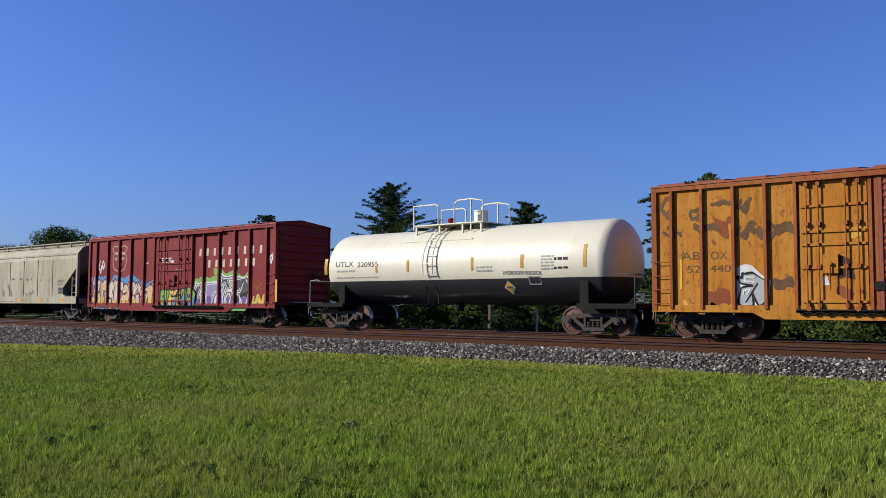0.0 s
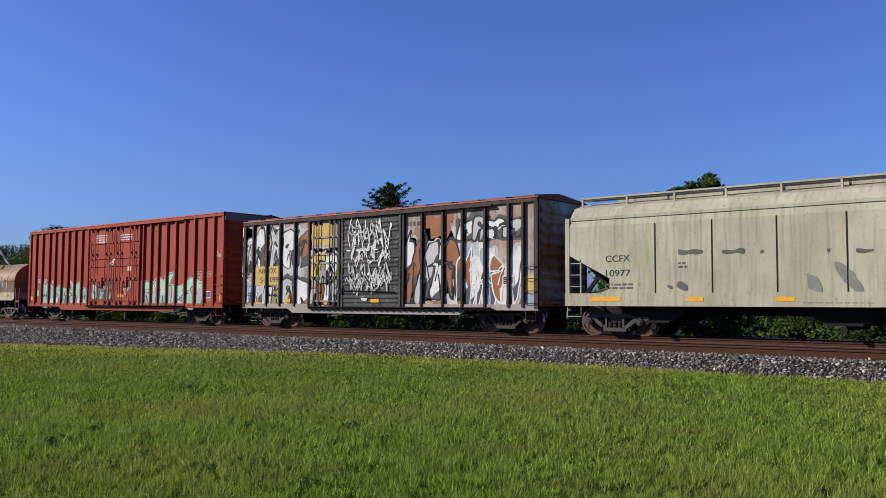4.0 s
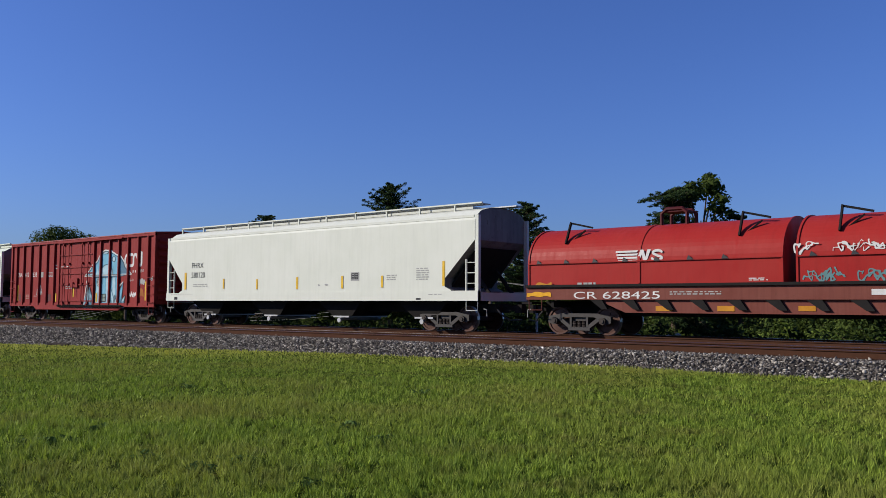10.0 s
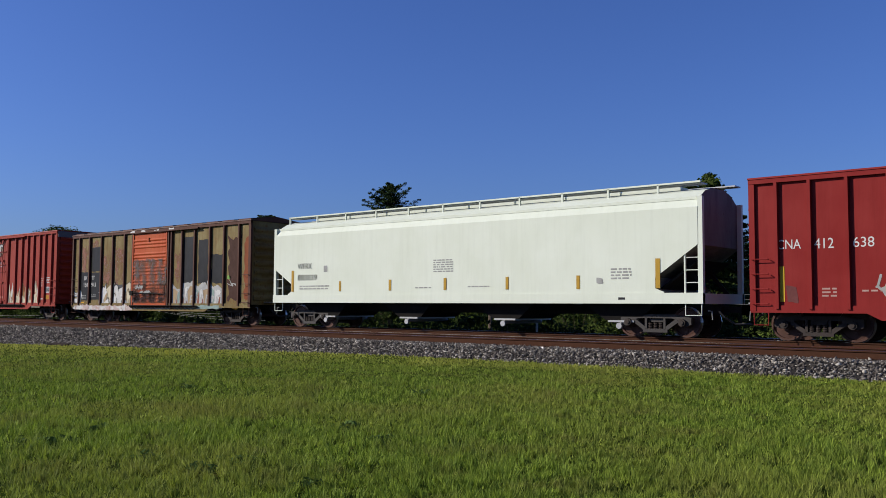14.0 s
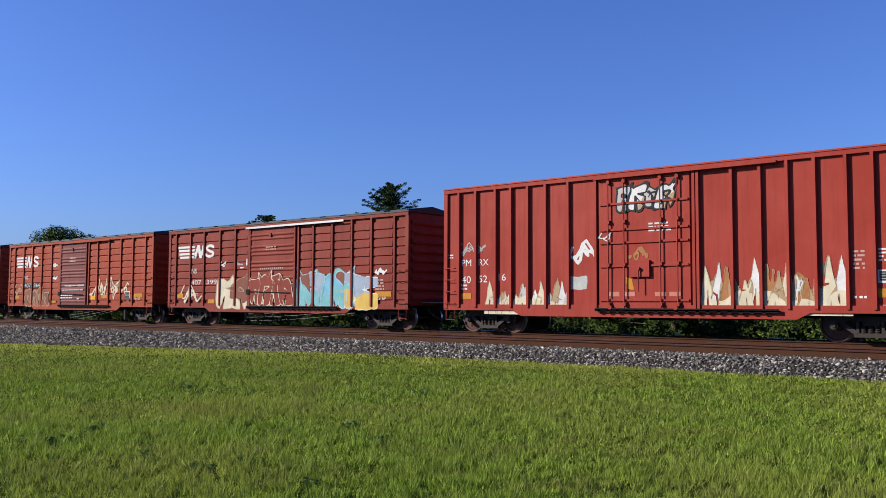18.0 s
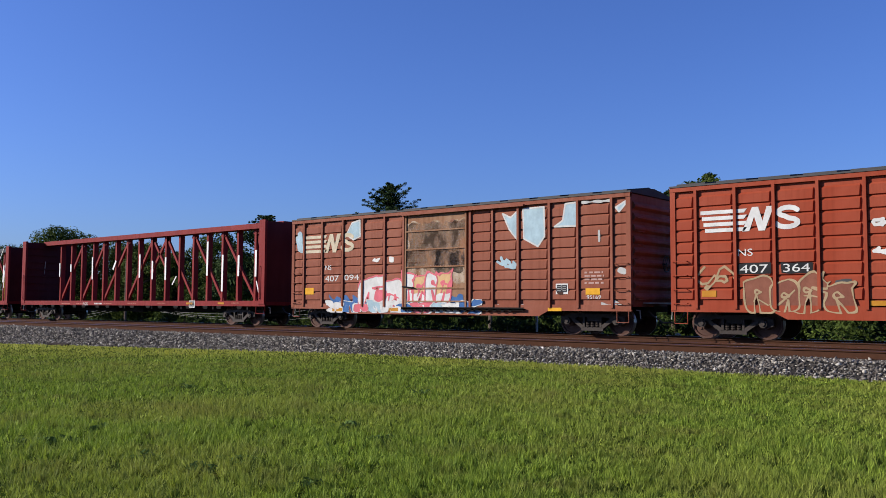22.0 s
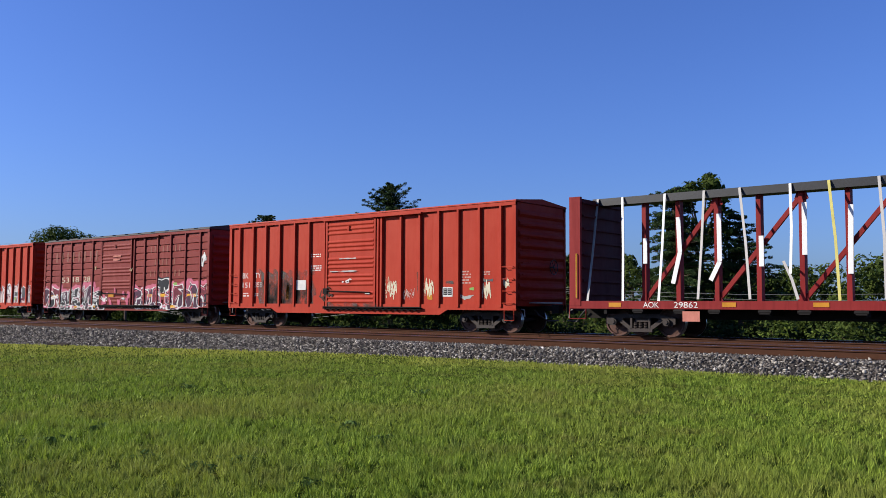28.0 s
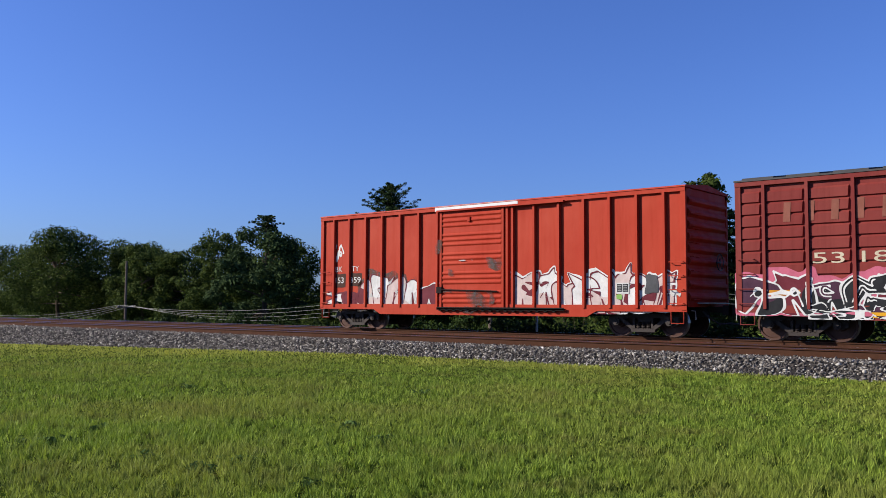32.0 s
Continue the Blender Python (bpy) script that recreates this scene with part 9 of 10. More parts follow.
def decals_maroon(car):
    text(car, "53", -5.87, -5.07, 2.10, 2.39, CREAM_SP, -1.562)
    text(car, "18", -4.65, -3.97, 2.11, 2.40, CREAM_SP, -1.562)
    text(car, "28", -3.49, -2.77, 2.13, 2.41, CREAM_SP, -1.562)
    letter_blocks(car, -6.83, -1.86, 3.25, 3.79, 8, -1.562, GHOST)
    letter_blocks(car, 2.92, 5.73, 3.49, 3.80, 8, -1.562, GHOST)
    letter_blocks(car, 3.31, 5.28, 2.85, 3.16, 6, -1.562, GHOST)
    letter_blocks(car, 2.91, 5.72, 2.29, 2.59, 8, -1.562, GHOST)
    piece(car, -7.81, -5.90, 0.70, 1.85, -1.562, 2, [G_PLUM, G_MAROON], G_WHITE, 121, second=BLACK_SP, halo=SO_PINK, lw=0.028, sharp=0.5, glow=0.16)
    piece(car, -5.90, -1.61, 0.70, 1.95, -1.562, 4, [G_PLUM, BLACK_SP, G_MAROON], G_WHITE, 122, second=BLACK_SP, foot=BLACK_SP, halo=SO_PINK, gloss=G_WHITE, lw=0.022, sharp=0.8, glow=0.18)
    piece(car, 1.63, 3.90, 0.72, 1.90, -1.562, 3, [G_PLUM, G_MAROON], G_WHITE, 123, second=BLACK_SP, foot=G_PLUM, halo=SO_PINK, gloss=SO_PINK, lw=0.021, sharp=0.4, glow=0.16)
    piece(car, 3.85, 4.62, 1.50, 2.32, -1.566, 1, [BLACK_SP], G_WHITE, 124, halo=BLACK_SP, lw=0.028, sharp=0.4, glow=0.08)
    piece(car, 4.50, 7.77, 0.74, 1.98, -1.562, 4, [G_PLUM, G_MAROON, G_PLUM], G_WHITE, 125, second=BLACK_SP, foot=G_PLUM, halo=SO_PINK, gloss=SO_PINK, lw=0.022, sharp=0.3, glow=0.16)
    blob(car, 5.03, 5.39, 1.71, 1.98, -1.562, G_GREEN, 1, "paint_patch", 0.04)
    tag(car, 7.35, 7.64, 2.66, 3.39, -1.562, G_WHITE, 2, 0.035, 2)
    plate(car, 6.18, 1.29, 0.88, 0.14, ORANGE_REF, -1.566, "reflector")
    plate(car, 2.81, 1.30, 0.48, 0.12, ORANGE_REF, -1.566, "reflector")
    plate(car, 3.98, 1.30, 0.45, 0.14, ORANGE_REF, -1.566, "reflector")
    plate(car, -7.04, 1.25, 0.83, 0.15, ORANGE_DK, -1.566, "reflector")
    blob(car, -2.36, -1.99, 2.73, 3.22, -1.562, G_TAN, 3, "paint_patch", 0.15)
    blob(car, -3.57, -2.86, 1.35, 1.71, -1.562, G_DGREY, 4, "paint_patch", 0.04)
    plate(car, -4.77, 0.67, 0.66, 0.14, ORANGE_REF, -1.578, "reflector")
    plate(car, -2.75, 0.69, 0.60, 0.14, ORANGE_REF, -1.578, "reflector")
    plate(car, 0.04, 0.72, 0.54, 0.13, ORANGE_REF, -1.578, "reflector")
    plate(car, 2.87, 0.74, 0.47, 0.12, ORANGE_REF, -1.578, "reflector")
    plate(car, 4.87, 0.76, 0.43, 0.12, ORANGE_REF, -1.578, "reflector")
    piece(car, 1.78, 5.44, 0.66, 0.97, -1.574, 4, [G_PLUM, SO_PINK], G_WHITE, 126, foot=G_PLUM, lw=0.016)
    piece(car, -5.84, -1.36, 0.62, 0.94, -1.574, 4, [BLACK_SP, G_PLUM], G_WHITE, 127, second=SO_PINK, foot=BLACK_SP, lw=0.018)
    blob(car, -0.42, 0.40, 3.37, 3.46, -1.632, SALMON, 1, "paint_patch", 0.015)
    blob(car, -0.38, 0.31, 3.18, 3.28, -1.632, SALMON, 2, "paint_patch", 0.015)
    plate(car, -0.75, 1.30, 0.53, 0.13, ORANGE_DK, -1.636, "reflector")
    for k, (a, b, lo, hi) in enumerate(((-1.42, -0.95, 0.84, 1.52), (-0.72, -0.30, 0.84, 1.30), (-0.22, 0.02, 1.28, 1.80), (0.10, 0.48, 0.84, 1.22), (0.44, 0.80, 1.30, 1.62), (0.92, 1.38, 0.84, 1.56), (-1.10, -0.60, 1.36, 1.60))):
        blob(car, a, b, lo, hi, -1.632, SO_PINK, 40 + k, "paint_patch", 0.16)
    tag(car, -1.50, -0.85, 1.02, 1.34, -1.633, G_WHITE, 5, 0.022, 3)
    blob(car, 0.53, 0.84, 1.16, 1.27, -1.632, G_WHITE, 3, "paint_patch", 0.02)
    tag(car, 1.30, 1.51, 2.60, 2.79, -1.632, G_TAN, 3, 0.02, 1)


def decals_red_last(car):
    blob(car, -7.13, -6.45, 1.62, 2.18, -1.514, RUST_DK, 1, "paint_patch", 0.02)
    blob(car, -6.29, -5.54, 1.66, 2.19, -1.514, RUST_DK, 2, "paint_patch", 0.02)
    text(car, "BK", -7.04, -6.65, 2.25, 2.46, WHITE, -1.519)
    text(car, "TY", -6.10, -5.72, 2.26, 2.46, WHITE, -1.519)
    text(car, "153", -7.03, -6.57, 1.80, 2.03, WHITE, -1.519)
    text(car, "359", -6.19, -5.62, 1.81, 2.03, WHITE, -1.519)
    tag(car, -7.12, -6.60, 2.62, 3.30, -1.514, G_WHITE, 1, 0.035, 2)
    piece(car, -5.60, -2.63, 0.66, 2.17, -1.514, 3, [G_PALEPINK, G_WHITE], G_MAROON, 131, second=G_LGREY, foot=G_PALEPINK, halo=SMOKE, lw=0.016, sharp=0.6, glow=0.16)
    piece(car, -2.62, -1.67, 0.67, 1.87, -1.514, 1, [G_MAROON], G_WHITE, 132)
    piece(car, -7.38, -5.40, 0.70, 1.55, -1.514, 2, [G_WHITE,G_MAROON], G_MAROON, 133)
    blob(car, -3.76, -2.82, 1.31, 1.78, -1.514, G_DGREY, 3, "paint_patch", 0.03)
    piece(car, 1.72, 4.85, 0.68, 2.16, -1.514, 3, [G_PALEPINK, G_WHITE], G_MAROON, 134, second=G_MAROON, foot=G_PALEPINK, halo=G_WHITE, lw=0.018, sharp=0.7, glow=0.07)
    piece(car, 4.72, 7.40, 0.70, 2.10, -1.514, 3, [G_WHITE, G_PALEPINK], G_MAROON, 135, second=G_MAROON, foot=G_PALEPINK, halo=G_WHITE, lw=0.018, sharp=0.6, glow=0.07)
    blob(car, -7.02, -6.63, 0.72, 1.08, -1.518, ORANGE_REF, 4, "reflector", 0.03)
    blob(car, -4.40, -3.96, 0.72, 0.93, -1.518, ORANGE_REF, 5, "reflector", 0.03)
    blob(car, 6.52, 6.95, 0.81, 0.97, -1.518, ORANGE_REF, 6, "reflector", 0.03)
    twin_panel(car, 5.53, 1.32, G_PALEGREY, -1.532)
    blob(car, 5.53, 5.74, 1.13, 1.30, -1.532, G_GREEN, 7, "paint_patch", 0.03)
    blob(car, 6.49, 6.95, 1.31, 1.91, -1.532, G_DGREY, 8, "paint_patch", 0.05)
    tag(car, 7.27, 7.66, 1.23, 1.44, -1.532, G_PALEGREY, 9, 0.02, 2)
    blob(car, -1.72, -1.40, 2.77, 3.29, -1.630, SMOKE, 1, "paint_patch", 0.05)
    blob(car, -0.28, 0.95, 0.79, 1.50, -1.630, SMOKE, 2, "paint_patch", 0.2)
    blob(car, -1.50, -0.92, 1.35, 1.55, -1.630, SMOKE, 3, "paint_patch", 0.1)
    blob(car, 0.53, 1.25, 2.11, 2.60, -1.630, SMOKE, 4, "paint_patch", 0.1)
    blob(car, -1.13, -0.79, 1.95, 2.25, -1.630, SMOKE, 5, "paint_patch", 0.1)
    blob(car, -0.46, 0.22, 0.65, 0.95, -1.630, SMOKE, 6, "paint_patch", 0.1)
    blob(car, -1.06, 0.09, 2.50, 2.54, -1.630, G_LGREY, 7, "paint_patch", 0.02)


def straps_red_beam(car):
    strap(car, [(-9.42, -0.16, 3.36), (-9.40, -0.16, 2.54)], 0.13, STRAP_WHITE)
    strap(car, [(-8.08, -0.16, 3.24), (-8.07, -0.16, 2.80)], 0.13, STRAP_WHITE)
    strap(car, [(-5.62, -0.16, 3.58), (-5.60, -0.16, 2.33)], 0.13, STRAP_WHITE)
    strap(car, [(-3.09, -0.16, 3.31), (-3.39, -0.16, 2.83)], 0.13, STRAP_WHITE)
    strap(car, [(-0.70, -0.16, 3.58), (-0.70, -0.16, 2.34)], 0.13, STRAP_WHITE)
    strap(car, [(0.52, -0.16, 3.21), (0.53, -0.16, 2.24)], 0.13, STRAP_WHITE)
    strap(car, [(1.74, -0.16, 3.35), (1.74, -0.16, 2.18)], 0.13, STRAP_WHITE)
    strap(car, [(5.36, -0.16, 4.01), (5.35, -0.16, 2.33)], 0.13, STRAP_WHITE)
    strap(car, [(6.59, -0.16, 3.32), (6.57, -0.16, 1.56)], 0.13, STRAP_WHITE)
    strap(car, [(7.83, -0.16, 3.26), (7.82, -0.16, 2.27)], 0.13, STRAP_WHITE)
    strap(car, [(9.12, -0.16, 3.46), (9.11, -0.16, 2.23)], 0.13, STRAP_WHITE)
    strap(car, [(10.42, -0.16, 3.40), (10.39, -0.16, 1.10)], 0.13, STRAP_WHITE)
    strap(car, [(9.36, -0.30, 2.02), (9.67, -0.30, 1.10)], 0.07, STRAP_WHITE)
    strap(car, [(2.95, -0.30, 2.35), (2.59, -0.30, 1.92)], 0.07, STRAP_WHITE)
    strap(car, [(-10.90, -0.30, 3.47), (-11.36, -0.30, 1.47)], 0.07, STRAP_WHITE)


def straps_strapped_beam(car):
    strap(car, [(-9.42, -0.17, 3.11), (-9.42, -0.17, 2.30)], 0.14, STRAP_WHITE)
    strap(car, [(-8.29, -0.17, 3.72), (-8.24, -0.17, 2.63), (-8.48, -0.17, 1.65)], 0.14, STRAP_WHITE)
    strap(car, [(-6.98, -0.17, 3.75), (-6.97, -0.17, 2.30), (-7.26, -0.17, 1.73)], 0.14, STRAP_WHITE)
    strap(car, [(-5.71, -0.17, 3.02), (-5.71, -0.17, 2.12)], 0.14, STRAP_WHITE)
    strap(car, [(-4.47, -0.17, 3.92), (-4.48, -0.17, 2.42)], 0.14, STRAP_WHITE)
    strap(car, [(-3.23, -0.17, 3.77), (-3.27, -0.17, 1.86)], 0.14, STRAP_WHITE)
    strap(car, [(-1.99, -0.17, 3.21), (-2.03, -0.17, 2.04)], 0.14, STRAP_WHITE)
    strap(car, [(-0.72, -0.17, 3.23), (-0.75, -0.17, 2.32)], 0.14, STRAP_WHITE)
    strap(car, [(0.46, -0.17, 3.25), (0.45, -0.17, 2.36)], 0.14, STRAP_WHITE)
    strap(car, [(1.72, -0.17, 3.50), (1.69, -0.17, 2.24)], 0.14, STRAP_WHITE)
    strap(car, [(-11.03, -0.33, 4.47), (-10.88, -0.92, 2.76), (-10.82, -1.4, 1.08)], 0.075, STRAP_GREY)
    strap(car, [(-10.13, -0.33, 4.47), (-9.80, -0.92, 2.76), (-9.57, -1.4, 1.08)], 0.075, STRAP_WHITE)
    strap(car, [(-8.65, -0.33, 4.47), (-8.47, -0.92, 2.76), (-8.38, -1.4, 1.08)], 0.075, STRAP_WHITE)
    strap(car, [(-7.37, -0.33, 4.47), (-7.21, -0.92, 2.81), (-7.14, -1.4, 1.15)], 0.075, STRAP_GREY)
    strap(car, [(-6.27, -0.33, 4.47), (-5.89, -0.92, 2.81), (-5.61, -1.4, 1.15)], 0.075, STRAP_GREY)
    strap(car, [(-4.80, -0.33, 4.47), (-4.70, -0.59, 3.17), (-4.70, -0.75, 1.87)], 0.075, STRAP_WHITE)
    strap(car, [(-3.75, -0.33, 4.47), (-3.44, -0.92, 2.79), (-3.23, -1.4, 1.11)], 0.075, STRAP_YEL)
    strap(car, [(-2.46, -0.33, 4.47), (-2.23, -0.92, 2.81), (-2.11, -1.4, 1.14)], 0.075, STRAP_GREY)
    strap(car, [(-1.30, -0.33, 4.47), (-1.05, -0.92, 2.77), (-0.90, -1.4, 1.08)], 0.075, STRAP_GREY)
    strap(car, [(0.54, -0.33, 4.47), (0.52, -0.59, 3.28), (0.40, -0.75, 2.10)], 0.075, STRAP_WHITE)
    strap(car, [(0.73, -0.33, 4.47), (1.22, -0.92, 2.78), (1.62, -1.4, 1.10)], 0.075, STRAP_GREY)
    strap(car, [(2.52, -0.33, 4.47), (2.51, -0.59, 3.48), (2.39, -0.75, 2.50)], 0.075, STRAP_GREY)
    strap(car, [(-5.03, -0.33, 2.25), (-4.61, -0.92, 1.70), (-4.30, -1.4, 1.14)], 0.075, STRAP_GREY)
    rnd = random.Random(18)
    for k in range(15):
        x = 2.6 + k * 0.55
        y1 = rnd.choice([-1.40, -0.5, -0.45])
        end = rnd.uniform(-1.3, 1.6) if y1 < -1 else rnd.uniform(-0.5, 0.3)
        strap(car, [(x, -0.33, 4.46), (x + end * 0.45 + rnd.uniform(-0.12, 0.12), (y1 - 0.33) / 2 - 0.05, 2.9), (x + end, y1, 1.09 if y1 < -1 else rnd.uniform(1.5, 2.4))],
              rnd.uniform(0.05, 0.09), rnd.choice([STRAP_WHITE, STRAP_GREY, STRAP_GREY]))
    for k in range(6):
        x = 2.9 + k * 1.24
        strap(car, [(x, -0.17, 3.4), (x + rnd.uniform(-0.1, 0.1), -0.17, 2.3)], 0.14, STRAP_WHITE)

    # sill lettering
    text(car, "AOK", -8.85, -8.34, 0.90, 1.07, WHITE, -1.464)
    text(car, "29862", -7.86, -7.12, 0.90, 1.07, WHITE, -1.464)
    plate(car, -10.02, 0.91, 0.42, 0.14, ORANGE_DK, -1.468, "reflector")
    plate(car, -6.39, 0.93, 0.40, 0.13, ORANGE_DK, -1.468, "reflector")
    plate(car, -3.89, 0.94, 0.41, 0.12, ORANGE_DK, -1.468, "reflector")
    plate(car, -1.45, 0.95, 0.41, 0.11, ORANGE_DK, -1.468, "reflector")
    plate(car, 1.06, 0.96, 0.44, 0.11, ORANGE_DK, -1.468, "reflector")
    plate(car, -7.59, 0.50, 0.53, 0.30, SALMON, -1.468, "reflector")


def decals_red_beam(car):
    text(car, "AOK", -4.12, -3.56, 0.86, 1.02, WHITE, -1.464)
    bars(car, -2.90, 0.87, 0.77, 0.15, 1, WHITE, -1.464)
    twin_panel(car, 5.82, 0.77, WHITE, -1.464)
    bars(car, -6.48, 0.90, 1.01, 0.09, 1, SALMON, -1.464)
    bars(car, -4.82, 0.90, 0.95, 0.09, 1, SALMON, -1.464)
    bars(car, -1.93, 0.92, 0.85, 0.08, 1, SALMON, -1.464)
    bars(car, 0.41, 0.93, 0.78, 0.08, 1, SALMON, -1.464)
    bars(car, 3.15, 0.94, 0.69, 0.08, 1, SALMON, -1.464)
    bars(car, 9.09, 0.96, 0.53, 0.07, 1, SALMON, -1.464)
    plate(car, 5.59, 0.93, 0.52, 0.09, ORANGE_DK, -1.468, "reflector")
    plate(car, 8.08, 0.94, 0.46, 0.09, ORANGE_DK, -1.468, "reflector")


def mural_mushroom(car):
    mushroom(car, 1.05, 5.62, 0.72, 3.78, -1.514, (1.89, 0.052))


def shield(car):
    w, h = 1.41, 1.39
    pts = [(0.5, 0.0), (0.15, 0.12), (0.02, 0.42), (0.1, 0.72), (0.0, 0.9), (0.16, 1.0), (0.5, 0.93), (0.84, 1.0), (1.0, 0.9), (0.9, 0.72), (0.98, 0.42), (0.85, 0.12), (0.5, 0.0)]
    line_mesh(car, [[(-5.50 + p * w, 2.57 + q * h) for p, q in pts]], 0.02, -1.517, CREAM_SP, "shield_outline")
    for n, lo, hi, q in ((9, 0.14, 0.86, 0.66), (7, 0.16, 0.84, 0.46), (3, 0.36, 0.64, 0.26)):
        letter_blocks(car, -5.50 + lo * w, -5.50 + hi * w, 2.57 + q * h, 2.57 + (q + 0.10) * h, n, -1.514, CREAM_SP, fill=0.5)


# ---- the train, front to rear ----
def placard(car, r, zc):
    """The warning diamond and the white notice on the tank's black half."""
    x, z = 2.60, 1.56

    def out(zz, more):
        return -math.sqrt(r * r - (zz - zc) ** 2) - more

    def patch(name, pts, more, mat, label=""):
        g = Geo()
        g.face([(a, out(b, more), b) for a, b in pts])
        part(name, g, mat, car, label)
    patch("placard", [(x - 0.23, z), (x, z - 0.23), (x + 0.23, z), (x, z + 0.23)], 0.022, G_WHITE, "white and yellow warning diamond")
    patch("placard_field", [(x - 0.19, z + 0.02), (x + 0.19, z + 0.02), (x, z + 0.20)], 0.028, YELLOW)
    patch("placard_field", [(x - 0.13, z - 0.03), (x - 0.02, z - 0.16), (x + 0.02, z - 0.16), (x + 0.13, z - 0.03)], 0.028, YELLOW)
    patch("placard_mark", [(x - 0.12, z - 0.02), (x + 0.12, z - 0.02), (x + 0.12, z + 0.04), (x - 0.12, z + 0.04)], 0.032, GREY_DK)
    patch("notice", [(3.46, 1.64), (3.95, 1.64), (3.95, 1.93), (3.46, 1.93)], 0.020, GREYTXT)
    for k in (0, 1):
        patch("dark_square", [(3.50 + 0.22 * k, 1.69), (3.69 + 0.22 * k, 1.69), (3.69 + 0.22 * k, 1.89), (3.50 + 0.22 * k, 1.89)], 0.026, DARKTXT)



def car_abox_first():
    car, h = box_car("rusty yellow box car with worn stencils and grey graffiti", 173.56, 15.6, 4.50, [0.63, 1.56, 2.5, 3.4, 4.22, 6.1, 6.25, 9.5, 10.4, 11.4, 12.4, 13.4, 14.6, 15.0],
                     [("plug", 4.32, 6.02, AB_YEL), ("rib", 6.3, 9.4, AB_RUST)], AB_YEL, AB_POST, AB_RUST)
    decals_abox_first(car)


def car_tank():
    car, h, r, zc = tank_car("white tank car with a black lower half and dome platform", 158.75, 13.45)
    tank_details(car, h, r, zc)
    decals_tank(car)
    placard(car, r, zc)
    wrap_on(car, ("lettering", "reflector", "stencil"), lambda z: math.sqrt(max(0.01, r * r - (z - zc) ** 2)))


def car_wisconsin():
    car, h = box_car("maroon box car with pale lettering and colourful graffiti", 140.44, 15.65, 4.42, [0.81, 1.95, 3.07, 4.21, 5.41, 6.37, 9.55, 10.45, 11.64, 12.81, 13.86, 15.03],
                     [("plug", 6.5, 9.47, WC_RED)], WC_RED, roof=WC_RED)
    decals_wisconsin(car)
    shield(car)


def car_grey_hopper():
    car, h = hopper_car("dirty grey covered hopper with dark streaks", 122.54, 16.67, HOP_GREY,
                        [(1.56, 1.32), (1.56, 2.2), (1.56, 3.45), (1.5, 3.72), (1.2, 4.08), (0.6, 4.26), (0, 4.30)], (1.45, 2.55), (1.45, 2.9), 0.94, 3, 1.5,
                        seams=(3.13, 4.9, 6.74, 8.55, 10.34, 12.09, 13.87), gate_mat=UNDER, rail_every=1.6)
    decals_grey_hopper(car)


def car_abox_second():
    car, h = box_car("rusty box car covered all over in white, grey and brown graffiti", 105.89, 15.6, 4.56, [0.69, 1.61, 2.5, 3.44, 4.35, 6.15, 9.6, 10.5, 11.5, 12.4, 13.4, 14.4, 15.0],
                     [("plug", 4.5, 6.13, AB_MIX), ("rib", 6.3, 9.5, AB_DARK)], AB_COVER, AB_BLACKPOST, AB_RUST, sill_mat=AB_MIX)
    decals_abox_second(car)


def car_high_cube():
    car, h = box_car("tall brick-red box car with two plug doors and pale green graffiti", 85.55, 18.88, 5.14,
                     [0.82, 1.61, 2.45, 3.14, 3.9, 4.64, 5.36, 6.12, 6.85, 11.9, 12.26, 12.94, 13.58, 14.33, 15.09, 15.86, 16.64, 17.39, 18.15],
                     [("plug", 6.97, 9.42, HC_RED), ("plug", 9.50, 11.81, HC_RED)], HC_RED, roof_ribs=False, rise=0.06, inset=2.3, ribs_end=11)
    decals_high_cube(car)
    part("end_fascia", Geo().box(h - 0.02, h + 0.06, -1.55, 1.55, 4.78, 5.11), FASCIA, car)


def car_coil_tan():
    car, h = coil_car_tan(70.16, 13.42)
    decals_coil_tan(car)


def car_coil_red():
    car, h = coil_car_red(51.03, 17.0)
    decals_coil_red(car)


def car_white_hopper():
    car, h = hopper_car("clean white covered hopper with a roof walkway rail", 30.0, 19.05, HOP_WHITE,
                        [(1.58, 1.44), (1.58, 3.0), (1.57, 3.95), (1.50, 4.10), (1.2, 4.32), (0.6, 4.46), (0, 4.50)], (1.15, 3.1), (1.35, 3.25), 1.10, 4, 1.95, rail_every=1.72)
    decals_white_hopper(car)


def car_mushroom():
    car, h = box_car("oxide-red box car with a blue mushroom mural", 13.25, 15.66, 4.50, [0.75, 1.63, 2.58, 3.58, 4.51, 5.38, 6.02, 9.78, 10.47, 11.38, 12.27, 13.17, 14.12, 15.03],
                     [("plug", 6.1, 9.7, CN_RED)], CN_RED, roof_ribs=False, rise=0.16)
    decals_mushroom(car)
    mural_mushroom(car)


def car_cream_hopper():
    car, h = hopper_car("cream-white covered hopper with smooth sides", -7.28, 19.17, HOP_CREAM,
                        [(1.58, 1.32), (1.58, 3.0), (1.57, 3.85), (1.42, 4.14), (1.0, 4.38), (0.5, 4.51), (0, 4.55)], (1.0, 2.4), (1.35, 2.75), 1.02, 4, 1.75, rail_every=1.72)
    decals_cream_hopper(car)


def car_ochre():
    car, h = box_car("patched ochre-brown box car with an orange-red door", -24.62, 15.75, 4.68, [0.13, 0.8, 1.88, 3.08, 4.23, 5.38, 6.15, 9.38, 9.62, 10.5, 11.52, 12.72, 13.8, 14.9],
                     [("rib", 6.22, 9.3, BK_DOOR)], BK_OCHRE, BK_POST, BK_POST, )
    decals_ochre(car)


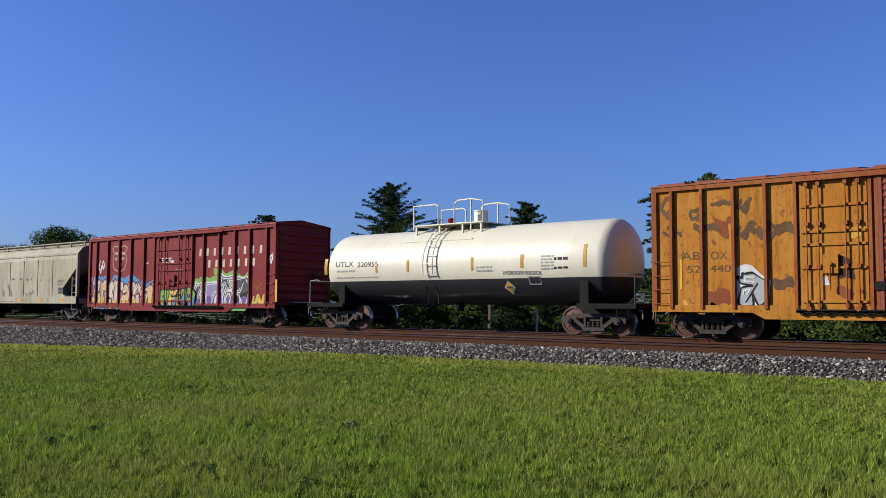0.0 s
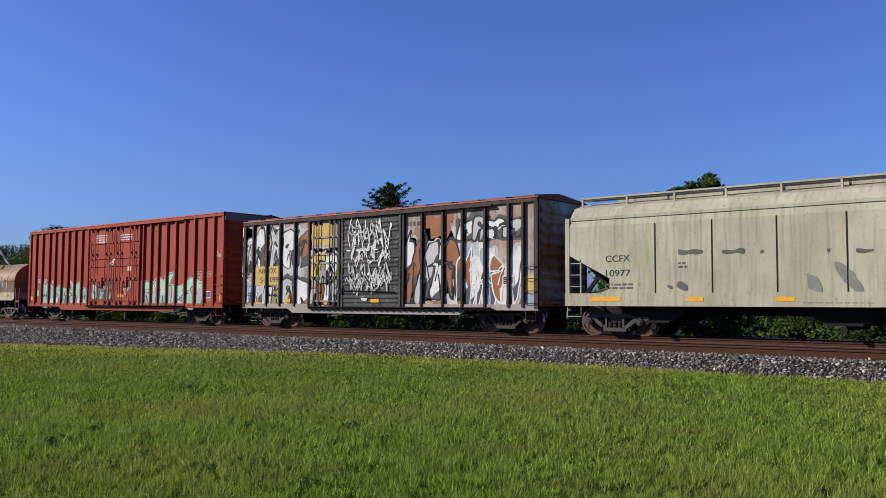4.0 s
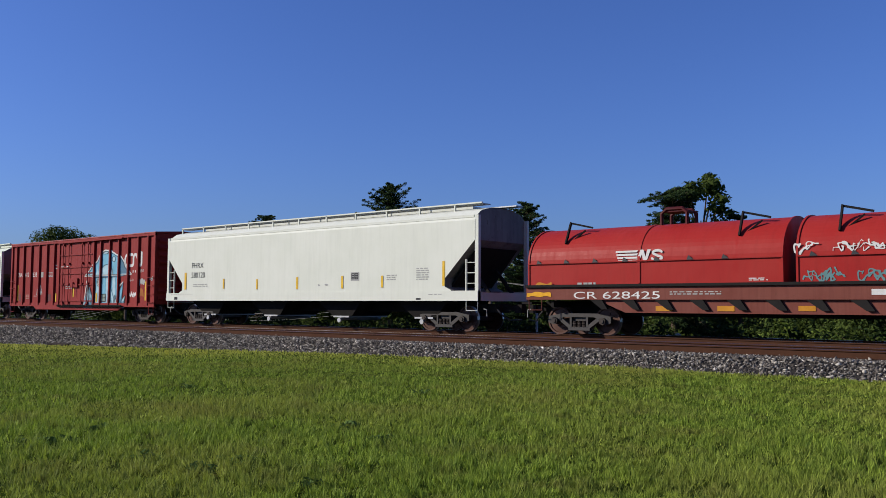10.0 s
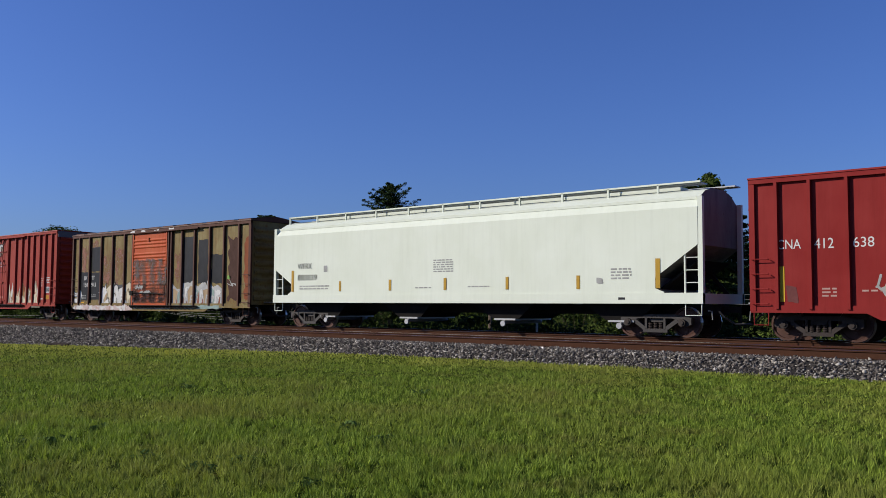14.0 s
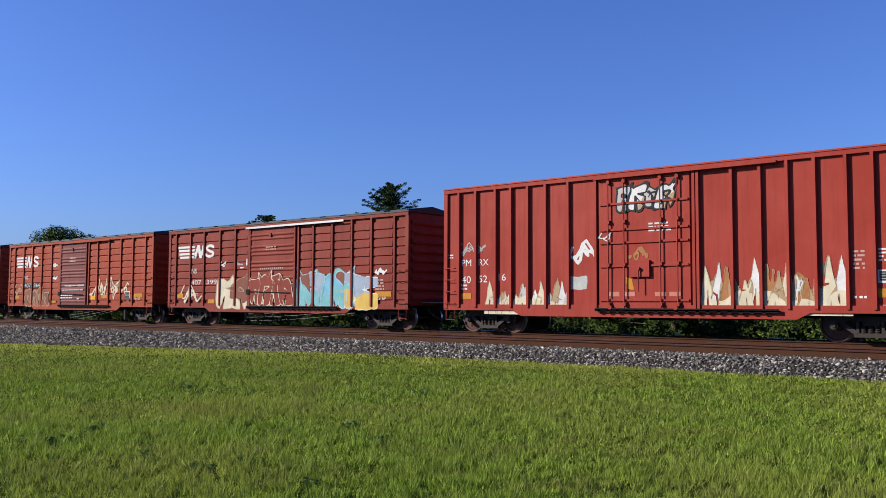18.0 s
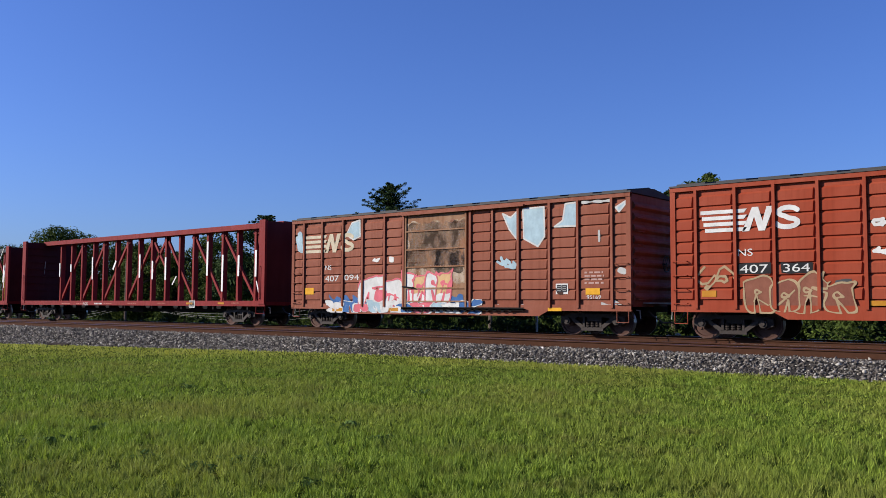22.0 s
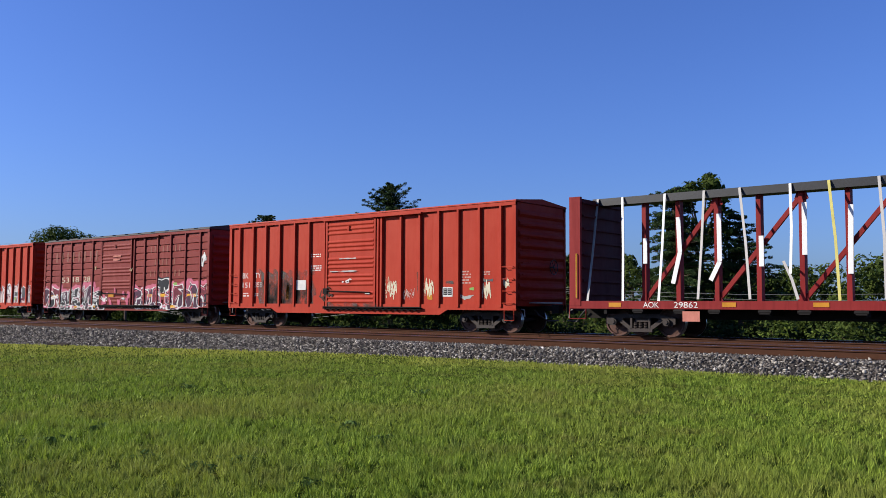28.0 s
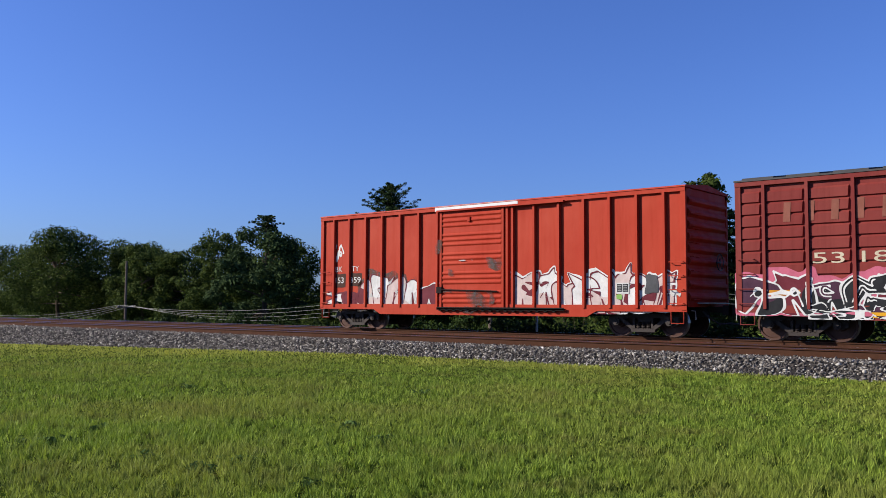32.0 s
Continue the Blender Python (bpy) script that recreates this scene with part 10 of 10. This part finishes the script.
def car_tall_red():
    car, h = box_car("tall red box car with a plug door and sprayed tags", -42.08, 15.67, 5.09, [0.68, 1.43, 2.28, 2.93, 3.62, 4.32, 5.19, 6.2, 9.45, 9.57, 10.57, 11.38, 12.12, 12.84, 13.63, 14.28, 15.05],
                     [("plug", 6.31, 9.32, PM_RED)], PM_RED, roof_ribs=False, rise=0.06, ribs_end=11)
    decals_tall_red(car)
    part("end_fascia", Geo().box(h - 0.02, h + 0.06, -1.55, 1.55, 4.73, 5.06), FASCIA, car)


def beaded(label, u0, length, posts, body, door, roof=None, kind="rib"):
    return box_car(label, u0, length, 4.46, posts, [(kind, posts[5] + 0.08, 9.33, door)], body, roof=roof or ROOF_DARK, beads=9, rise=0.26, sill="body")


def car_brown_first():
    car, h = beaded("brown-red ribbed box car with turquoise and yellow graffiti", -59.46, 15.66, [0.63, 1.8, 2.88, 4.1, 5.23, 6.19, 9.5, 10.41, 11.54, 12.66, 13.74, 14.95], NS_BROWN, NS_BROWN)
    decals_brown_first(car)
    part("bare_metal_strip", Geo().box(6.1 - h, 12.3 - h, -1.715, -1.70, 4.25, 4.33), GALV, car)


def car_brown_second():
    car, h = beaded("faded orange-red ribbed box car with a plum door", -76.59, 15.77, [0.79, 1.95, 3.04, 4.2, 5.37, 6.38, 9.55, 10.44, 11.59, 12.77, 13.91, 15.07], NS_ORANGE, NS_DOOR)
    decals_brown_second(car)


def car_brown_third():
    car, h = beaded("rusty ribbed box car with sky-blue patches and red graffiti", -93.6, 15.71, [0.76, 1.86, 3.07, 4.17, 5.35, 6.33, 9.49, 10.46, 11.53, 12.77, 13.84, 15.06], NS_RUST, RUST_DOOR, kind="panel")
    decals_brown_third(car)


def car_red_beam():
    car, h, ps, zt = centre_beam_car("empty red centre-beam flat car with white loose straps", -118.34, 22.84, CB_RED,
                                     [2.06, 3.32, 4.53, 5.83, 6.94, 8.25, 9.42, 10.56, 11.8, 13.1, 14.34, 15.54, 16.72, 17.93, 19.12, 20.44, 21.71], 1, False)
    straps_red_beam(car)
    decals_red_beam(car)


def car_strapped_beam():
    car, h, ps, zt = centre_beam_car("empty centre-beam flat car with black top beam and hanging straps", -143.07, 22.9, BLACK,
                                     [1.97, 3.13, 4.37, 5.65, 6.88, 8.13, 9.39, 10.67, 11.87, 13.11, 14.35, 15.6, 16.8, 18.0, 19.2, 20.4], 2, True)
    straps_strapped_beam(car)


def car_red_smooth_first():
    car, h = box_car("bright red box car with grey primer patches and white tags", -160.81, 15.73, 4.50, [0.76, 1.7, 2.57, 3.48, 4.45, 5.35, 6.3, 9.3, 9.48, 10.48, 11.42, 12.33, 13.23, 14.18, 15.1],
                     [("rib", 6.42, 9.2, BK_RED)], BK_RED, roof=BK_RED, roof_ribs=False, rise=0.2)
    decals_red_first(car)


def car_maroon_ribbed():
    car, h = beaded("brown-maroon ribbed box car with pink and white graffiti", -178.23, 15.9, [0.8, 1.96, 3.13, 4.3, 5.44, 6.29, 9.54, 10.5, 11.66, 12.79, 14.01, 15.19], SO_BROWN, SO_BROWN)
    decals_maroon(car)


def car_red_smooth_last():
    car, h = box_car("bright orange-red box car with white bubble graffiti", -195.42, 15.71, 4.49, [0.77, 1.64, 2.55, 3.43, 4.36, 5.29, 6.19, 9.3, 9.52, 10.38, 11.34, 12.27, 13.19, 14.12, 15.02],
                     [("rib", 6.35, 9.18, BK_RED2)], BK_RED2, roof=BK_RED2, roof_ribs=False, rise=0.2)
    decals_red_last(car)
    part("bare_metal_strip", Geo().box(6.1 - h, 9.75 - h, -1.612, -1.598, 4.33, 4.50), GALV, car)


for build in (car_abox_first, car_tank, car_wisconsin, car_grey_hopper, car_abox_second, car_high_cube, car_coil_tan, car_coil_red, car_white_hopper,
              car_mushroom, car_cream_hopper, car_ochre, car_tall_red, car_brown_first, car_brown_second, car_brown_third, car_red_beam,
              car_strapped_beam, car_red_smooth_first, car_maroon_ribbed, car_red_smooth_last):
    build()

build_grass()
build_trackside()


def motions():
    """The train rolls to the right; every wheelset turns with it."""
    steps = [i * 1.0 for i in range(33)]
    for ob, u in MOVING:
        walk(ob, [(t, pose(u + gone(t), 0, 0)) for t in steps])
    ticks = [i / FPS for i in range(int(SECONDS * FPS) + 1)]
    turns = [Matrix.Rotation(gone(t) / WHEEL_R, 4, "Y") for t in ticks]
    for w, x in WHEELS:
        at = Matrix.Translation((x, 0, WHEEL_R))
        walk(w, [(t, at @ m) for t, m in zip(ticks, turns)])


motions()
